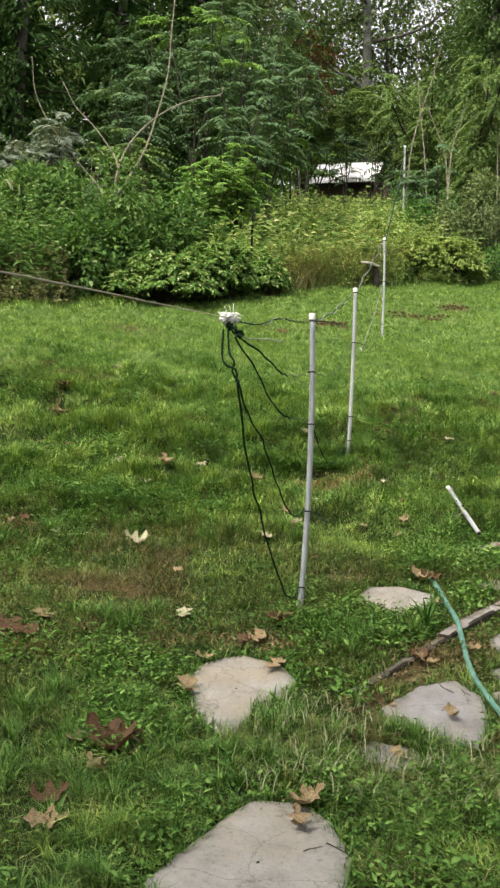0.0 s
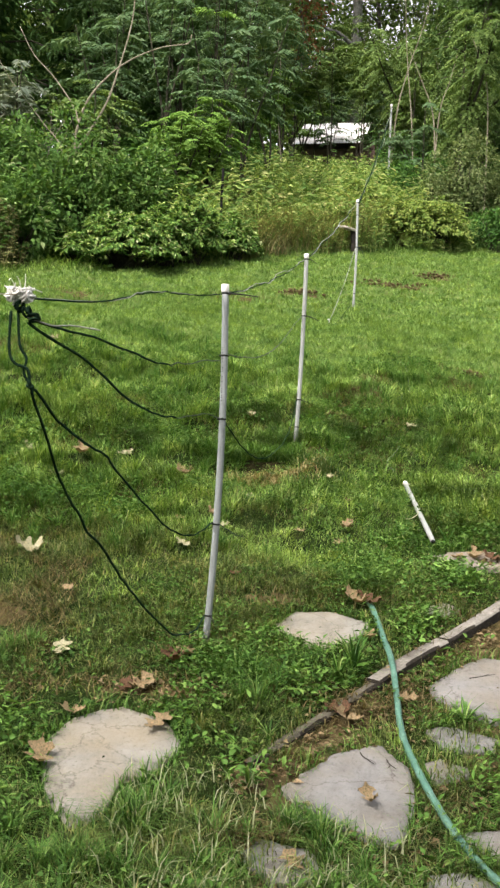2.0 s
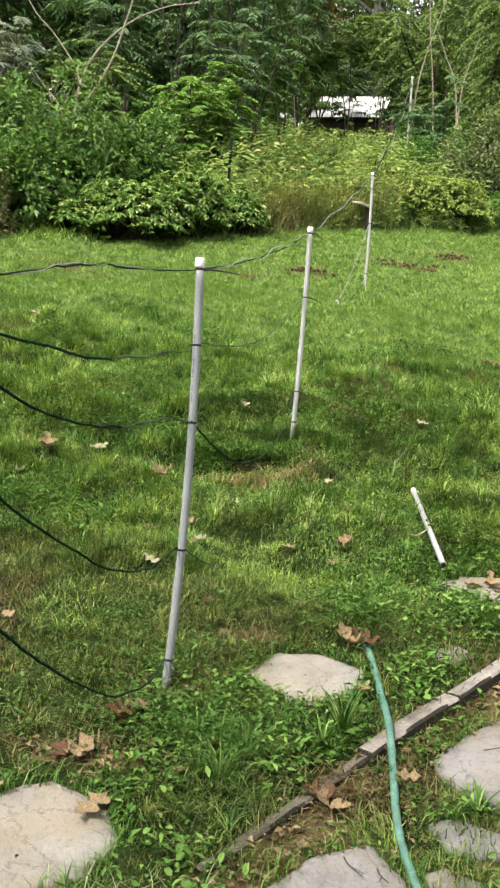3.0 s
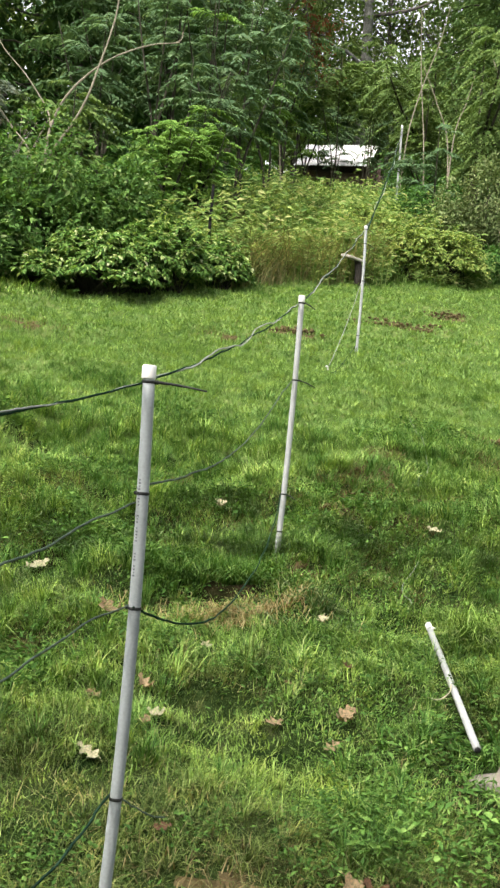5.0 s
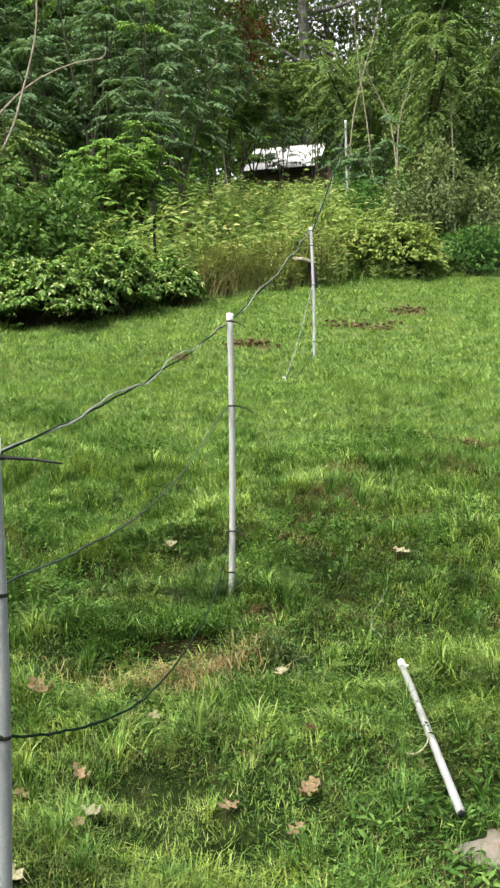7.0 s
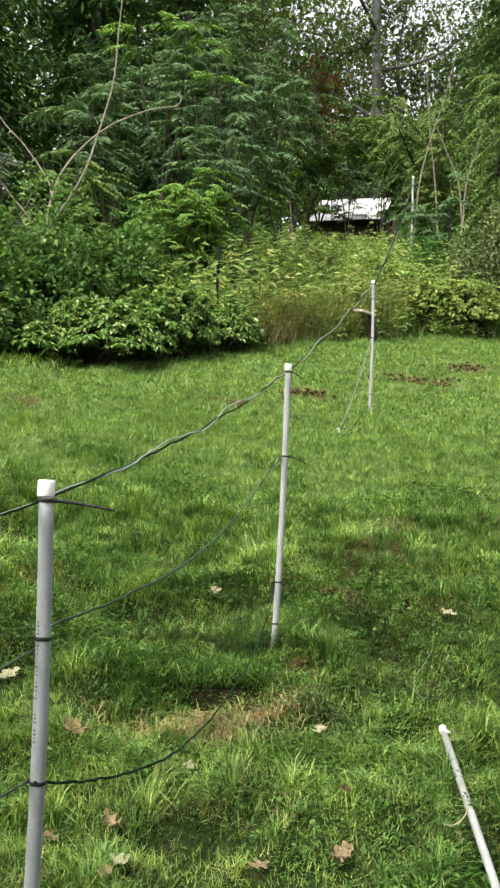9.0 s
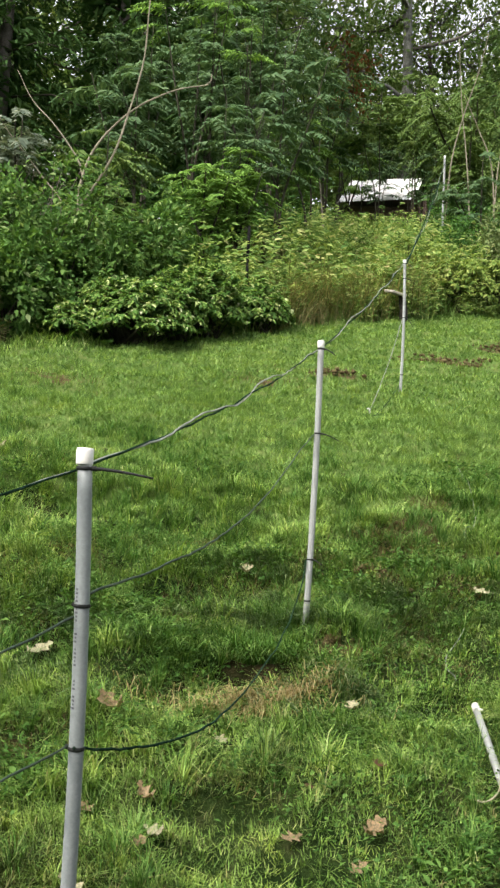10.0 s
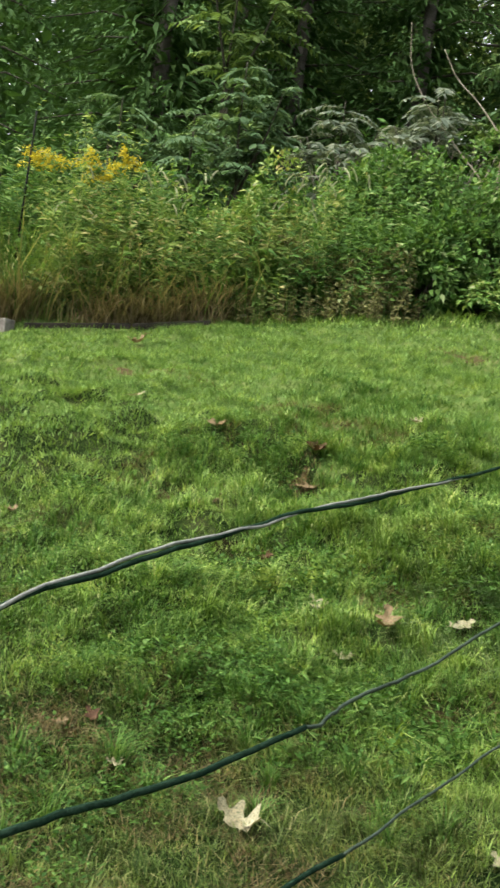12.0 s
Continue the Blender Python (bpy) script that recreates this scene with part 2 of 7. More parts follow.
M_TALL = foliage("tall wild grass", [(0.0, (0.06, 0.135, 0.028)), (0.5, (0.125, 0.215, 0.048)), (0.88, (0.23, 0.29, 0.10)), (1.0, (0.31, 0.27, 0.14))], (0.15, 0.22, 0.06), 0.5)
M_SUMAC = foliage("blue green leaflet", [(0.0, (0.046, 0.095, 0.043)), (0.6, (0.07, 0.128, 0.058)), (1.0, (0.108, 0.168, 0.08))])
M_LOCUST = foliage("light green leaflet", [(0.0, (0.075, 0.16, 0.028)), (0.6, (0.11, 0.215, 0.04)), (1.0, (0.165, 0.28, 0.06))])
M_PLUME = foliage("mid green leaflet", [(0.0, (0.06, 0.108, 0.029)), (0.6, (0.092, 0.155, 0.041)), (1.0, (0.15, 0.215, 0.066))])
M_TREE = foliage("tree leaf", [(0.0, (0.064, 0.117, 0.032)), (0.6, (0.108, 0.172, 0.049)), (1.0, (0.17, 0.222, 0.072))])
M_CEDAR = foliage("cedar spray", [(0.0, (0.031, 0.072, 0.019)), (0.6, (0.044, 0.097, 0.026)), (1.0, (0.062, 0.12, 0.032))], None, 1, 0.7, 0.18)
M_JUNIPER = foliage("juniper spray", [(0.0, (0.044, 0.088, 0.027)), (0.6, (0.069, 0.128, 0.037)), (1.0, (0.105, 0.17, 0.053))], None, 1, 0.7, 0.2)
M_GOLD = foliage("goldenrod bloom", [(0.0, (0.40, 0.35, 0.03)), (1.0, (0.60, 0.50, 0.05))])
M_RED = foliage("rust brown tree leaf", [(0.0, (0.12, 0.05, 0.02)), (1.0, (0.22, 0.11, 0.05))])
M_SEED = foliage("pale seed head", [(0.0, (0.22, 0.25, 0.14)), (1.0, (0.34, 0.36, 0.24))])
M_BANK = foliage("bank weed leaf", [(0.0, (0.06, 0.13, 0.032)), (0.4, (0.132, 0.218, 0.053)), (0.85, (0.245, 0.325, 0.097)), (1.0, (0.37, 0.37, 0.17))])
M_GREYLEAF = foliage("grey green leaflet", [(0.0, (0.06, 0.087, 0.061)), (0.6, (0.113, 0.145, 0.106)), (1.0, (0.19, 0.218, 0.166))])
M_OLIVE = foliage("grey olive small leaf", [(0.0, (0.055, 0.09, 0.03)), (0.55, (0.105, 0.15, 0.052)), (1.0, (0.21, 0.25, 0.12))])
M_BROWNISH = foliage("fading brownish leaf", [(0.0, (0.06, 0.065, 0.028)), (0.55, (0.125, 0.132, 0.05)), (1.0, (0.21, 0.21, 0.09))])
M_GREYBARK = surface("pale grey bark", [(0.3, (0.06, 0.064, 0.056)), (0.7, (0.155, 0.16, 0.145))], 5.0, 40.0, 0.95, 0.8)
M_BRUSH = surface("grey dead brush", [(0.3, (0.10, 0.078, 0.072)), (0.7, (0.22, 0.18, 0.165))], 8.0, 60.0, 0.95, 0.2)

# ---- shaping helpers ----
WHERE = {}


def field(x, y, seed=0):
    """Smooth value noise from 0 to 1 on a unit lattice."""
    x, y = np.asarray(x, float), np.asarray(y, float)
    ix, iy = np.floor(x).astype(np.int64), np.floor(y).astype(np.int64)
    fx, fy = x - ix, y - iy
    fx, fy = fx * fx * (3 - 2 * fx), fy * fy * (3 - 2 * fy)

    def at(a, b):
        h = (a * 374761393 + b * 668265263 + seed * 974634777) & 0xFFFFFFFF
        h = ((h ^ (h >> 13)) * 1274126177) & 0xFFFFFFFF
        return ((h ^ (h >> 16)) & 0xFFFF) / 65535.0

    return (at(ix, iy) * (1 - fx) + at(ix + 1, iy) * fx) * (1 - fy) + (at(ix, iy + 1) * (1 - fx) + at(ix + 1, iy + 1) * fx) * fy


def mesh_from(name, verts, tris, smooth=False):
    """A mesh from arrays of points and of faces that all have the same number of corners."""
    verts, tris = np.asarray(verts, np.float32), np.asarray(tris, np.int32)
    me = bpy.data.meshes.new(name)
    k = tris.shape[1]
    me.vertices.add(len(verts))
    me.vertices.foreach_set("co", verts.ravel())
    me.loops.add(tris.size)
    me.loops.foreach_set("vertex_index", tris.ravel())
    me.polygons.add(len(tris))
    me.polygons.foreach_set("loop_start", np.arange(0, tris.size, k, dtype=np.int32))
    if smooth:
        me.polygons.foreach_set("use_smooth", np.ones(len(tris), bool))
    me.update(calc_edges=True)
    return me


def root(name, place, label, category, group="", kind=""):
    ob = tagged(new(name), label, category, group, kind)
    ob.empty_display_size = 0.1
    ob.location = place
    WHERE[ob] = np.array(place, float)
    return ob


def put(name, verts, faces, material, parent=None, label="", smooth=False):
    """One mesh object from world places, under its thing where one is given."""
    off = WHERE[parent] if parent else np.zeros(3)
    ob = new(name, mesh_from(name, np.asarray(verts, float) - off, faces, smooth))
    ob.data.materials.append(material)
    WHERE[ob] = off
    if parent:
        ob.parent = parent
    if label:
        tagged(ob, label)
    return ob


def part(name, bm, material, parent, label=""):
    """A bmesh in world places as one part under its thing."""
    bm.verts.ensure_lookup_table()
    off = Vector(WHERE[parent])
    for v in bm.verts:
        v.co -= off
    ob = new(name, bpy.data.meshes.new(name))
    bm.to_mesh(ob.data)
    bm.free()
    ob.data.materials.append(material)
    ob.parent = parent
    WHERE[ob] = WHERE[parent]
    if label:
        tagged(ob, label)
    return ob


def tube(points, radii, sides=8):
    """Points and quads of a round bar along a line, closed at both ends by small rings."""
    p = np.asarray(points, float)
    r = np.broadcast_to(np.asarray(radii, float), (len(p),))
    p = np.vstack([p[:1], p, p[-1:]])
    r = np.r_[r[0] * 0.02, r, r[-1] * 0.02]
    t = np.gradient(p, axis=0)
    t[0], t[-1] = t[1], t[-2]
    t /= np.linalg.norm(t, axis=1, keepdims=True) + 1e-12
    ref = np.array([0.13, 0.97, 0.21]) if abs(t[1][2]) > 0.8 else np.array([0.05, 0.1, 0.99])
    u = np.cross(t, ref)
    u /= np.linalg.norm(u, axis=1, keepdims=True) + 1e-12
    w = np.cross(t, u)
    a = np.linspace(0, 2 * np.pi, sides, endpoint=False)
    v = p[:, None] + r[:, None, None] * (np.cos(a)[:, None] * u[:, None] + np.sin(a)[:, None] * w[:, None])
    n = len(p)
    i, j = np.meshgrid(np.arange(n - 1), np.arange(sides), indexing="ij")
    k = (j + 1) % sides
    f = np.stack([i * sides + j, i * sides + k, (i + 1) * sides + k, (i + 1) * sides + j], -1).reshape(-1, 4)
    return v.reshape(-1, 3), f


def joined(pieces):
    vs, fs, o = [], [], 0
    for v, f in pieces:
        vs.append(v)
        fs.append(np.asarray(f) + o)
        o += len(v)
    return np.vstack(vs), np.vstack(fs)


def curve_through(points, n=8):
    """A Catmull-Rom line through the points."""
    p = np.asarray(points, float)
    p = np.vstack([2 * p[0] - p[1], p, 2 * p[-1] - p[-2]])
    out = []
    for k in range(1, len(p) - 2):
        s = np.linspace(0, 1, n, endpoint=False)[:, None]
        a, b, c, d = p[k - 1], p[k], p[k + 1], p[k + 2]
        out.append(0.5 * (2 * b + (c - a) * s + (2 * a - 5 * b + 4 * c - d) * s**2 + (3 * b - a - 3 * c + d) * s**3))
    return np.vstack(out + [p[-2][None]])


def unit(v):
    return v / (np.linalg.norm(v, axis=-1, keepdims=True) + 1e-9)


def leaves(centre, axis, up, length, width, fold=0.25):
    """Folded lance-shaped leaves: two triangles each, meeting at the midrib."""
    c, a = np.asarray(centre, float), unit(np.asarray(axis, float))
    side = unit(np.cross(a, up))
    nrm = np.cross(side, a)
    L, W = np.asarray(length)[:, None], np.asarray(width)[:, None]
    base, tip = c, c + a * L - nrm * L * 0.12
    left = c + a * L * 0.42 + side * W * 0.5 + nrm * W * fold
    right = c + a * L * 0.42 - side * W * 0.5 + nrm * W * fold
    v = np.stack([base, left, tip, right], 1).reshape(-1, 3)
    k = np.arange(len(c))[:, None] * 4
    return v, np.concatenate([k + [0, 2, 1], k + [0, 3, 2]], 1).reshape(-1, 3)


def round_leaves(centre, axis, up, length, width, fold=0.2):
    """Broad rounded leaves: four triangles about the midrib."""
    c, a = np.asarray(centre, float), unit(np.asarray(axis, float))
    side = unit(np.cross(a, up))
    nrm = np.cross(side, a)
    L, W = np.asarray(length)[:, None], np.asarray(width)[:, None]
    pts = [c, c + a * L * 0.3 + side * W * 0.47 + nrm * W * fold, c + a * L * 0.72 + side * W * 0.42 + nrm * W * fold * 0.8, c + a * L - nrm * L * 0.1,
           c + a * L * 0.72 - side * W * 0.42 + nrm * W * fold * 0.8, c + a * L * 0.3 - side * W * 0.47 + nrm * W * fold]
    v = np.stack(pts, 1).reshape(-1, 3)
    k = np.arange(len(c))[:, None] * 6
    return v, np.concatenate([k + [0, 2, 1], k + [0, 3, 2], k + [0, 4, 3], k + [0, 5, 4]], 1).reshape(-1, 3)


def blades(x, y, z, height, width, lean, turn, segments=2):
    """Grass blades: a bent strip that ends in a point."""
    h, w = np.asarray(height), np.asarray(width)
    d = np.stack([np.cos(turn), np.sin(turn), 0 * turn], -1)
    s = np.stack([-np.sin(turn), np.cos(turn), 0 * turn], -1)
    p = np.stack([x, y, z], -1)
    up = np.array([0, 0, 1.0])
    rows = []
    for k in range(segments):
        q = k / segments
        mid = p + d * (h * lean * q * q)[:, None] + up * (h * q)[:, None]
        half = s * (w * 0.5 * (1 - 0.45 * q))[:, None]
        rows += [mid - half, mid + half]
    rows.append(p + d * (h * lean)[:, None] + up * (h * np.sqrt(np.maximum(1 - 0.45 * lean**2, 0.15)))[:, None])
    m = 2 * segments + 1
    v = np.stack(rows, 1).reshape(-1, 3)
    b = np.arange(len(h))[:, None] * m
    f = [b + [2 * k, 2 * k + 1, 2 * k + 3] for k in range(segments - 1)] + [b + [2 * k, 2 * k + 3, 2 * k + 2] for k in range(segments - 1)]
    f.append(b + [m - 3, m - 2, m - 1])
    return v, np.concatenate(f, 1).reshape(-1, 3)


# ---- the hillside ----
PROFILE_Y = np.array([-400, -60, -30, -6, 0, 3.5, 4.0, 4.5, 4.84, 5.1, 5.97, 7.37, 12.2, 16, 30, 60, 120, 400])
PROFILE_Z = np.array([-6, -4, -2.5, -0.75, -0.12, 0.49, 0.612, 0.745, 0.85, 0.902, 1.15, 1.59, 3.1, 4.4, 9.2, 14, 17, 20])
fine_y = np.arange(-40, 70, 0.05)
fine_z = np.interp(fine_y, PROFILE_Y, PROFILE_Z)
fine_z[20:-20] = np.convolve(fine_z, np.ones(13) / 13, "same")[20:-20]
EDGE_A, EDGE_B = np.array([0.12, 4.05]), np.array([1.39, 5.72])
EDGE_DIR = (EDGE_B - EDGE_A) / np.linalg.norm(EDGE_B - EDGE_A)


def beside_edge(x, y):
    """How far a place lies on the patio's side of the timber edging, and how far along it."""
    dx, dy = np.asarray(x) - EDGE_A[0], np.asarray(y) - EDGE_A[1]
    return dx * EDGE_DIR[1] - dy * EDGE_DIR[0], dx * EDGE_DIR[0] + dy * EDGE_DIR[1]


# hollows in the turf: centre, reach, depth
HOLLOWS = [(0.82, 6.85, 0.34, 0.075), (0.88, 6.25, 0.4, 0.05), (-0.42, 7.3, 0.28, -0.05), (0.8, 8.0, 0.4, -0.045), (-1.0, 7.3, 0.35, -0.05), (-0.3, 6.75, 0.2, 0.05), (0.5, 8.2, 0.2, 0.06), (-2.15, 8.2, 0.3, 0.07), (-1.6, 9.0, 0.25, 0.06), (-0.65, 6.3, 0.22, 0.06), (-1.1, 6.4, 0.3, 0.05), (0.95, 8.9, 0.3, 0.05), (-0.6, 7.9, 0.3, 0.05), (1.2, 13.8, 0.3, 0.05), (-1.3, 5.3, 0.3, 0.05), (0.3, 5.75, 0.3, 0.04)]


# small banks where the turf breaks off downhill: middle, half-width, height
LEDGES = [(-0.06, 7.05, 0.24, 0.13), (0.55, 8.15, 0.25, 0.07), (1.05, 8.9, 0.3, 0.07), (-1.0, 7.35, 0.35, 0.06), (-0.45, 7.8, 0.3, 0.06), (0.1, 9.3, 0.4, 0.05), (-2.1, 8.3, 0.4, 0.08), (-1.2, 6.15, 0.4, 0.07), (-1.9, 10.2, 0.5, 0.05), (0.45, 7.75, 0.25, 0.06)]


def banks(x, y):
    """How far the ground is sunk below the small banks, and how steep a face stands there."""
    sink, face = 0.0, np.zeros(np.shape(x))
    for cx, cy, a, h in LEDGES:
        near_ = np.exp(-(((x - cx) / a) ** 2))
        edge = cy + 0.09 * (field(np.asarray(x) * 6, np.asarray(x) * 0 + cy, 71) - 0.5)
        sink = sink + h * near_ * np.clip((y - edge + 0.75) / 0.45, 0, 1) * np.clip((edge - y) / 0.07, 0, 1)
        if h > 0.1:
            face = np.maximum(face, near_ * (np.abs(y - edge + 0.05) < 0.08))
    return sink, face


def turf(x, y):
    """How thick the turf stands: 0 in the worn dips, 1 on the hummocks, stretched along the slope's contour."""
    run, across = x + 0.3 * y, y - 0.3 * x
    t = 0.6 * field(run * 2.6, across * 4.6, 41) + 0.4 * field(run * 7.0, across * 10.0, 42)
    return np.clip((t - 0.27) / 0.46, 0, 1)


def ground_z(x, y):
    x, y = np.asarray(x, float), np.asarray(y, float)
    z = np.where((y > -39) & (y < 69), np.interp(y, fine_y, fine_z), np.interp(y, PROFILE_Y, PROFILE_Z))
    z = z - 0.06 * np.clip(x, -8, 8) * np.clip((y - 4.5) / 3, 0, 1)
    s, along = beside_edge(x, y)
    drop = 0.022 * np.clip((x - 0.1) / 0.6, 0, 1) * np.clip(s / 0.03, 0, 1) * np.clip(3.0 - s, 0, 1)
    z = z - drop
    rough = np.clip((y - 4.8) / 2, 0.1, 1)
    hump = np.clip((y - 5.3) / 0.8, 0, 1) * np.clip((10.5 - y) / 2, 0, 1)
    z = z + rough * (0.07 * (field(x * 1.3, y * 1.3, 3) - 0.5) + (0.085 + 0.05 * hump) * (field(x * 3.1, y * 3.1, 4) - 0.5) + 0.085 * hump * (field(x * 6.3, y * 6.3, 7) - 0.5))
    run, across = x + 0.4 * y, y - 0.4 * x
    z = z + 0.11 * (field(run * 0.7, across * 2.1, 6) - 0.5) * np.clip((y - 5.6) / 1.2, 0, 1) * np.clip((14 - y) / 3, 0, 1)
    z = z + 0.05 * (turf(x, y) - 0.5) * np.clip((y - 5.4) / 0.8, 0, 1) * np.clip((11 - y) / 3, 0.25, 1)
    z = z - banks(x, y)[0]
    for cx, cy, a, depth in HOLLOWS:
        z = z - depth * np.exp(-(((x - cx) / a) ** 2 + ((y - cy) / (a * 0.6)) ** 2))
    return z + 0.6 * (field(x * 0.13, y * 0.13, 5) - 0.5) * np.clip((y - 18) / 10, 0, 1)


# bare earth: centre, half-width, half-depth
DIRT = [(1.2, 13.85, 0.62, 0.36), (1.75, 14.8, 0.34, 0.24), (-0.05, 12.5, 0.36, 0.18), (0.46, 8.25, 0.16, 0.12),
        (0.68, 8.55, 0.16, 0.12), (-0.62, 12.0, 0.25, 0.1), (-2.3, 11.4, 0.3, 0.12), (-2.15, 8.2, 0.11, 0.05), (-1.6, 9.05, 0.25, 0.12),
        (-0.65, 6.32, 0.2, 0.12), (1.2, 10.0, 0.2, 0.14), (0.14, 5.25, 0.22, 0.1), (-0.97, 4.98, 0.25, 0.15), (-0.08, 4.8, 0.09, 0.07),
        (1.08, 5.88, 0.24, 0.12), (0.78, 5.28, 0.16, 0.08), (-0.24, 4.48, 0.26, 0.07), (-4.1, 9.5, 0.5, 0.1), (0.2, 3.72, 0.07, 0.04),
        (0.45, 4.45, 0.1, 0.06), (-2.5, 7.6, 0.25, 0.12), (1.3, 6.95, 0.18, 0.1), (0.28, 7.2, 0.2, 0.09), (0.42, 7.93, 0.2, 0.1), (0.88, 8.25, 0.22, 0.1), (0.62, 8.43, 0.22, 0.09), (1.62, 10.0, 0.2, 0.1), (-0.12, 7.43, 0.16, 0.07), (0.45, 7.5, 0.17, 0.06), (-1.7, 5.72, 0.13, 0.06), (-1.45, 5.67, 0.12, 0.06)]


def bare(x, y):
    """1 in the middle of a patch of bare earth, 0 off it."""
    out = np.zeros(np.shape(x))
    wob = 0.7 * (field(np.asarray(x) * 9, np.asarray(y) * 9, 11) - 0.5)
    for cx, cy, a, b in DIRT:
        out = np.maximum(out, np.clip(1.35 - np.hypot((x - cx) / a, (y - cy) / b) + wob, 0, 1))
    return out


LAWN_EDGE = np.array([(-14, 6.0), (-9, 8.4), (-6.1, 10.15), (-4.65, 11.45), (-3.6, 11.95), (-2.9, 12.45), (-2.1, 12.9), (-0.85, 14.6), (-0.2, 15.65), (0.8, 16.2), (2.3, 17.3), (3.9, 19.0), (5.0, 22.0), (9, 24)])


def lawn_end(x):
    return np.interp(x, LAWN_EDGE[:, 0], LAWN_EDGE[:, 1])


def spaced(lo, hi, step, far):
    mid = np.arange(lo, hi + step / 2, step)
    grow = np.cumsum(step * 1.22 ** np.arange(1, 80))
    return np.r_[(lo - grow[grow < far])[::-1], mid, hi + grow[grow < far]]


gx, gy = spaced(-5.0, 3.6, 0.07, 400), spaced(2.2, 15.0, 0.07, 400)
# twice as fine where the turf is hummocky beside the fence
gx = np.sort(np.r_[gx, (gx[1:] + gx[:-1])[(gx[1:] > -3.0) & (gx[1:] < 2.0)] / 2])
gy = np.sort(np.r_[gy, (gy[1:] + gy[:-1])[(gy[1:] > 5.0) & (gy[1:] < 9.6)] / 2])
X, Y = np.meshgrid(gx, gy)
gv = np.stack([X, Y, ground_z(X, Y)], -1).reshape(-1, 3)
i, j = np.meshgrid(np.arange(len(gy) - 1), np.arange(len(gx) - 1), indexing="ij")
k = i * len(gx) + j
ground = tagged(put("ground", gv, np.stack([k, k + 1, k + len(gx) + 1, k + len(gx)], -1).reshape(-1, 4), M_SOIL_SHADE, smooth=True),
                "sloping hillside of brown soil under the lawn", "ground", kind="structure")
# bare earth shows as its own material on the same sheet
ground.data.materials.append(M_DIRT)
ground.data.materials.append(M_LOAM_SHADE)
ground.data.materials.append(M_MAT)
mid = gv[np.stack([k, k + len(gx) + 1], -1).reshape(-1, 2)].mean(1)
off_edge, along_edge = beside_edge(mid[:, 0], mid[:, 1])
trodden = (off_edge > 0.0) & (off_edge < 1.1) & (along_edge > -0.06) & (along_edge < 2.2) & (field(mid[:, 0] * 3, mid[:, 1] * 3, 23) < 0.5)
# turf dips and bank faces get the loam darkened to stand for shade
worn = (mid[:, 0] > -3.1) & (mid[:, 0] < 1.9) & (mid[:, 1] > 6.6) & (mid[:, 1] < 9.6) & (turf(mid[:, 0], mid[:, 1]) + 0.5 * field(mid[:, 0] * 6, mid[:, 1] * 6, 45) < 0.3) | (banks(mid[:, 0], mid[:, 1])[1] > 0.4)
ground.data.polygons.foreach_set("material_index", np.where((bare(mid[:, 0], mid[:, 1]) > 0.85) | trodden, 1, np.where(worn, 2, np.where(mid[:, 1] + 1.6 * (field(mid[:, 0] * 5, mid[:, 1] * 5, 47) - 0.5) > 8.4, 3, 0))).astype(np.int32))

# ---- unseen wall added behind the walk to shade the near lawn ----
bm = bmesh.new()
bmesh.ops.create_cube(bm, size=1.0)
for v in bm.verts:
    v.co = Vector((v.co.x * 22 - 3, v.co.y * 0.3 - 2.75, (v.co.z + 0.5) * 9.3 - 1.0))
bmesh.ops.bevel(bm, geom=bm.edges[:], offset=0.01, segments=1, affect="EDGES")
wall = tagged(new("shade_wall", bpy.data.meshes.new("shade_wall")), "plain pale unseen wall added to shade the near lawn", "wall", kind="structure")
bm.to_mesh(wall.data)
bm.free()
wall.data.materials.append(surface("pale shade wall", [(0.3, (0.36, 0.35, 0.33)), (0.7, (0.44, 0.43, 0.41))], 2.0, 40.0, 0.8, 0.2))

# ---- stones ----
# corners of the flags in plan: those in the lawn, then those of the patio beyond the edging
LAWN_FLAGS = [
    [(-0.42, 2.84), (-0.25, 3.17), (-0.17, 3.30), (-0.04, 3.31), (0.07, 3.22), (0.13, 3.00), (0.11, 2.80), (-0.10, 2.66), (-0.33, 2.68)],
    [(-0.44, 4.27), (-0.30, 4.37), (-0.13, 4.29), (-0.06, 4.16), (-0.11, 4.02), (-0.21, 3.94), (-0.23, 3.78), (-0.30, 3.71), (-0.42, 3.86), (-0.49, 4.10)],
    [(0.14, 4.96), (0.25, 5.14), (0.40, 5.15), (0.56, 5.08), (0.52, 4.93), (0.39, 4.83), (0.29, 4.86)],
    [(0.84, 5.93), (0.95, 6.04), (1.15, 6.04), (1.35, 5.95), (1.25, 5.76), (1.00, 5.78)],
    [(0.75, 5.24), (0.86, 5.34), (0.94, 5.28), (0.84, 5.18)],
]
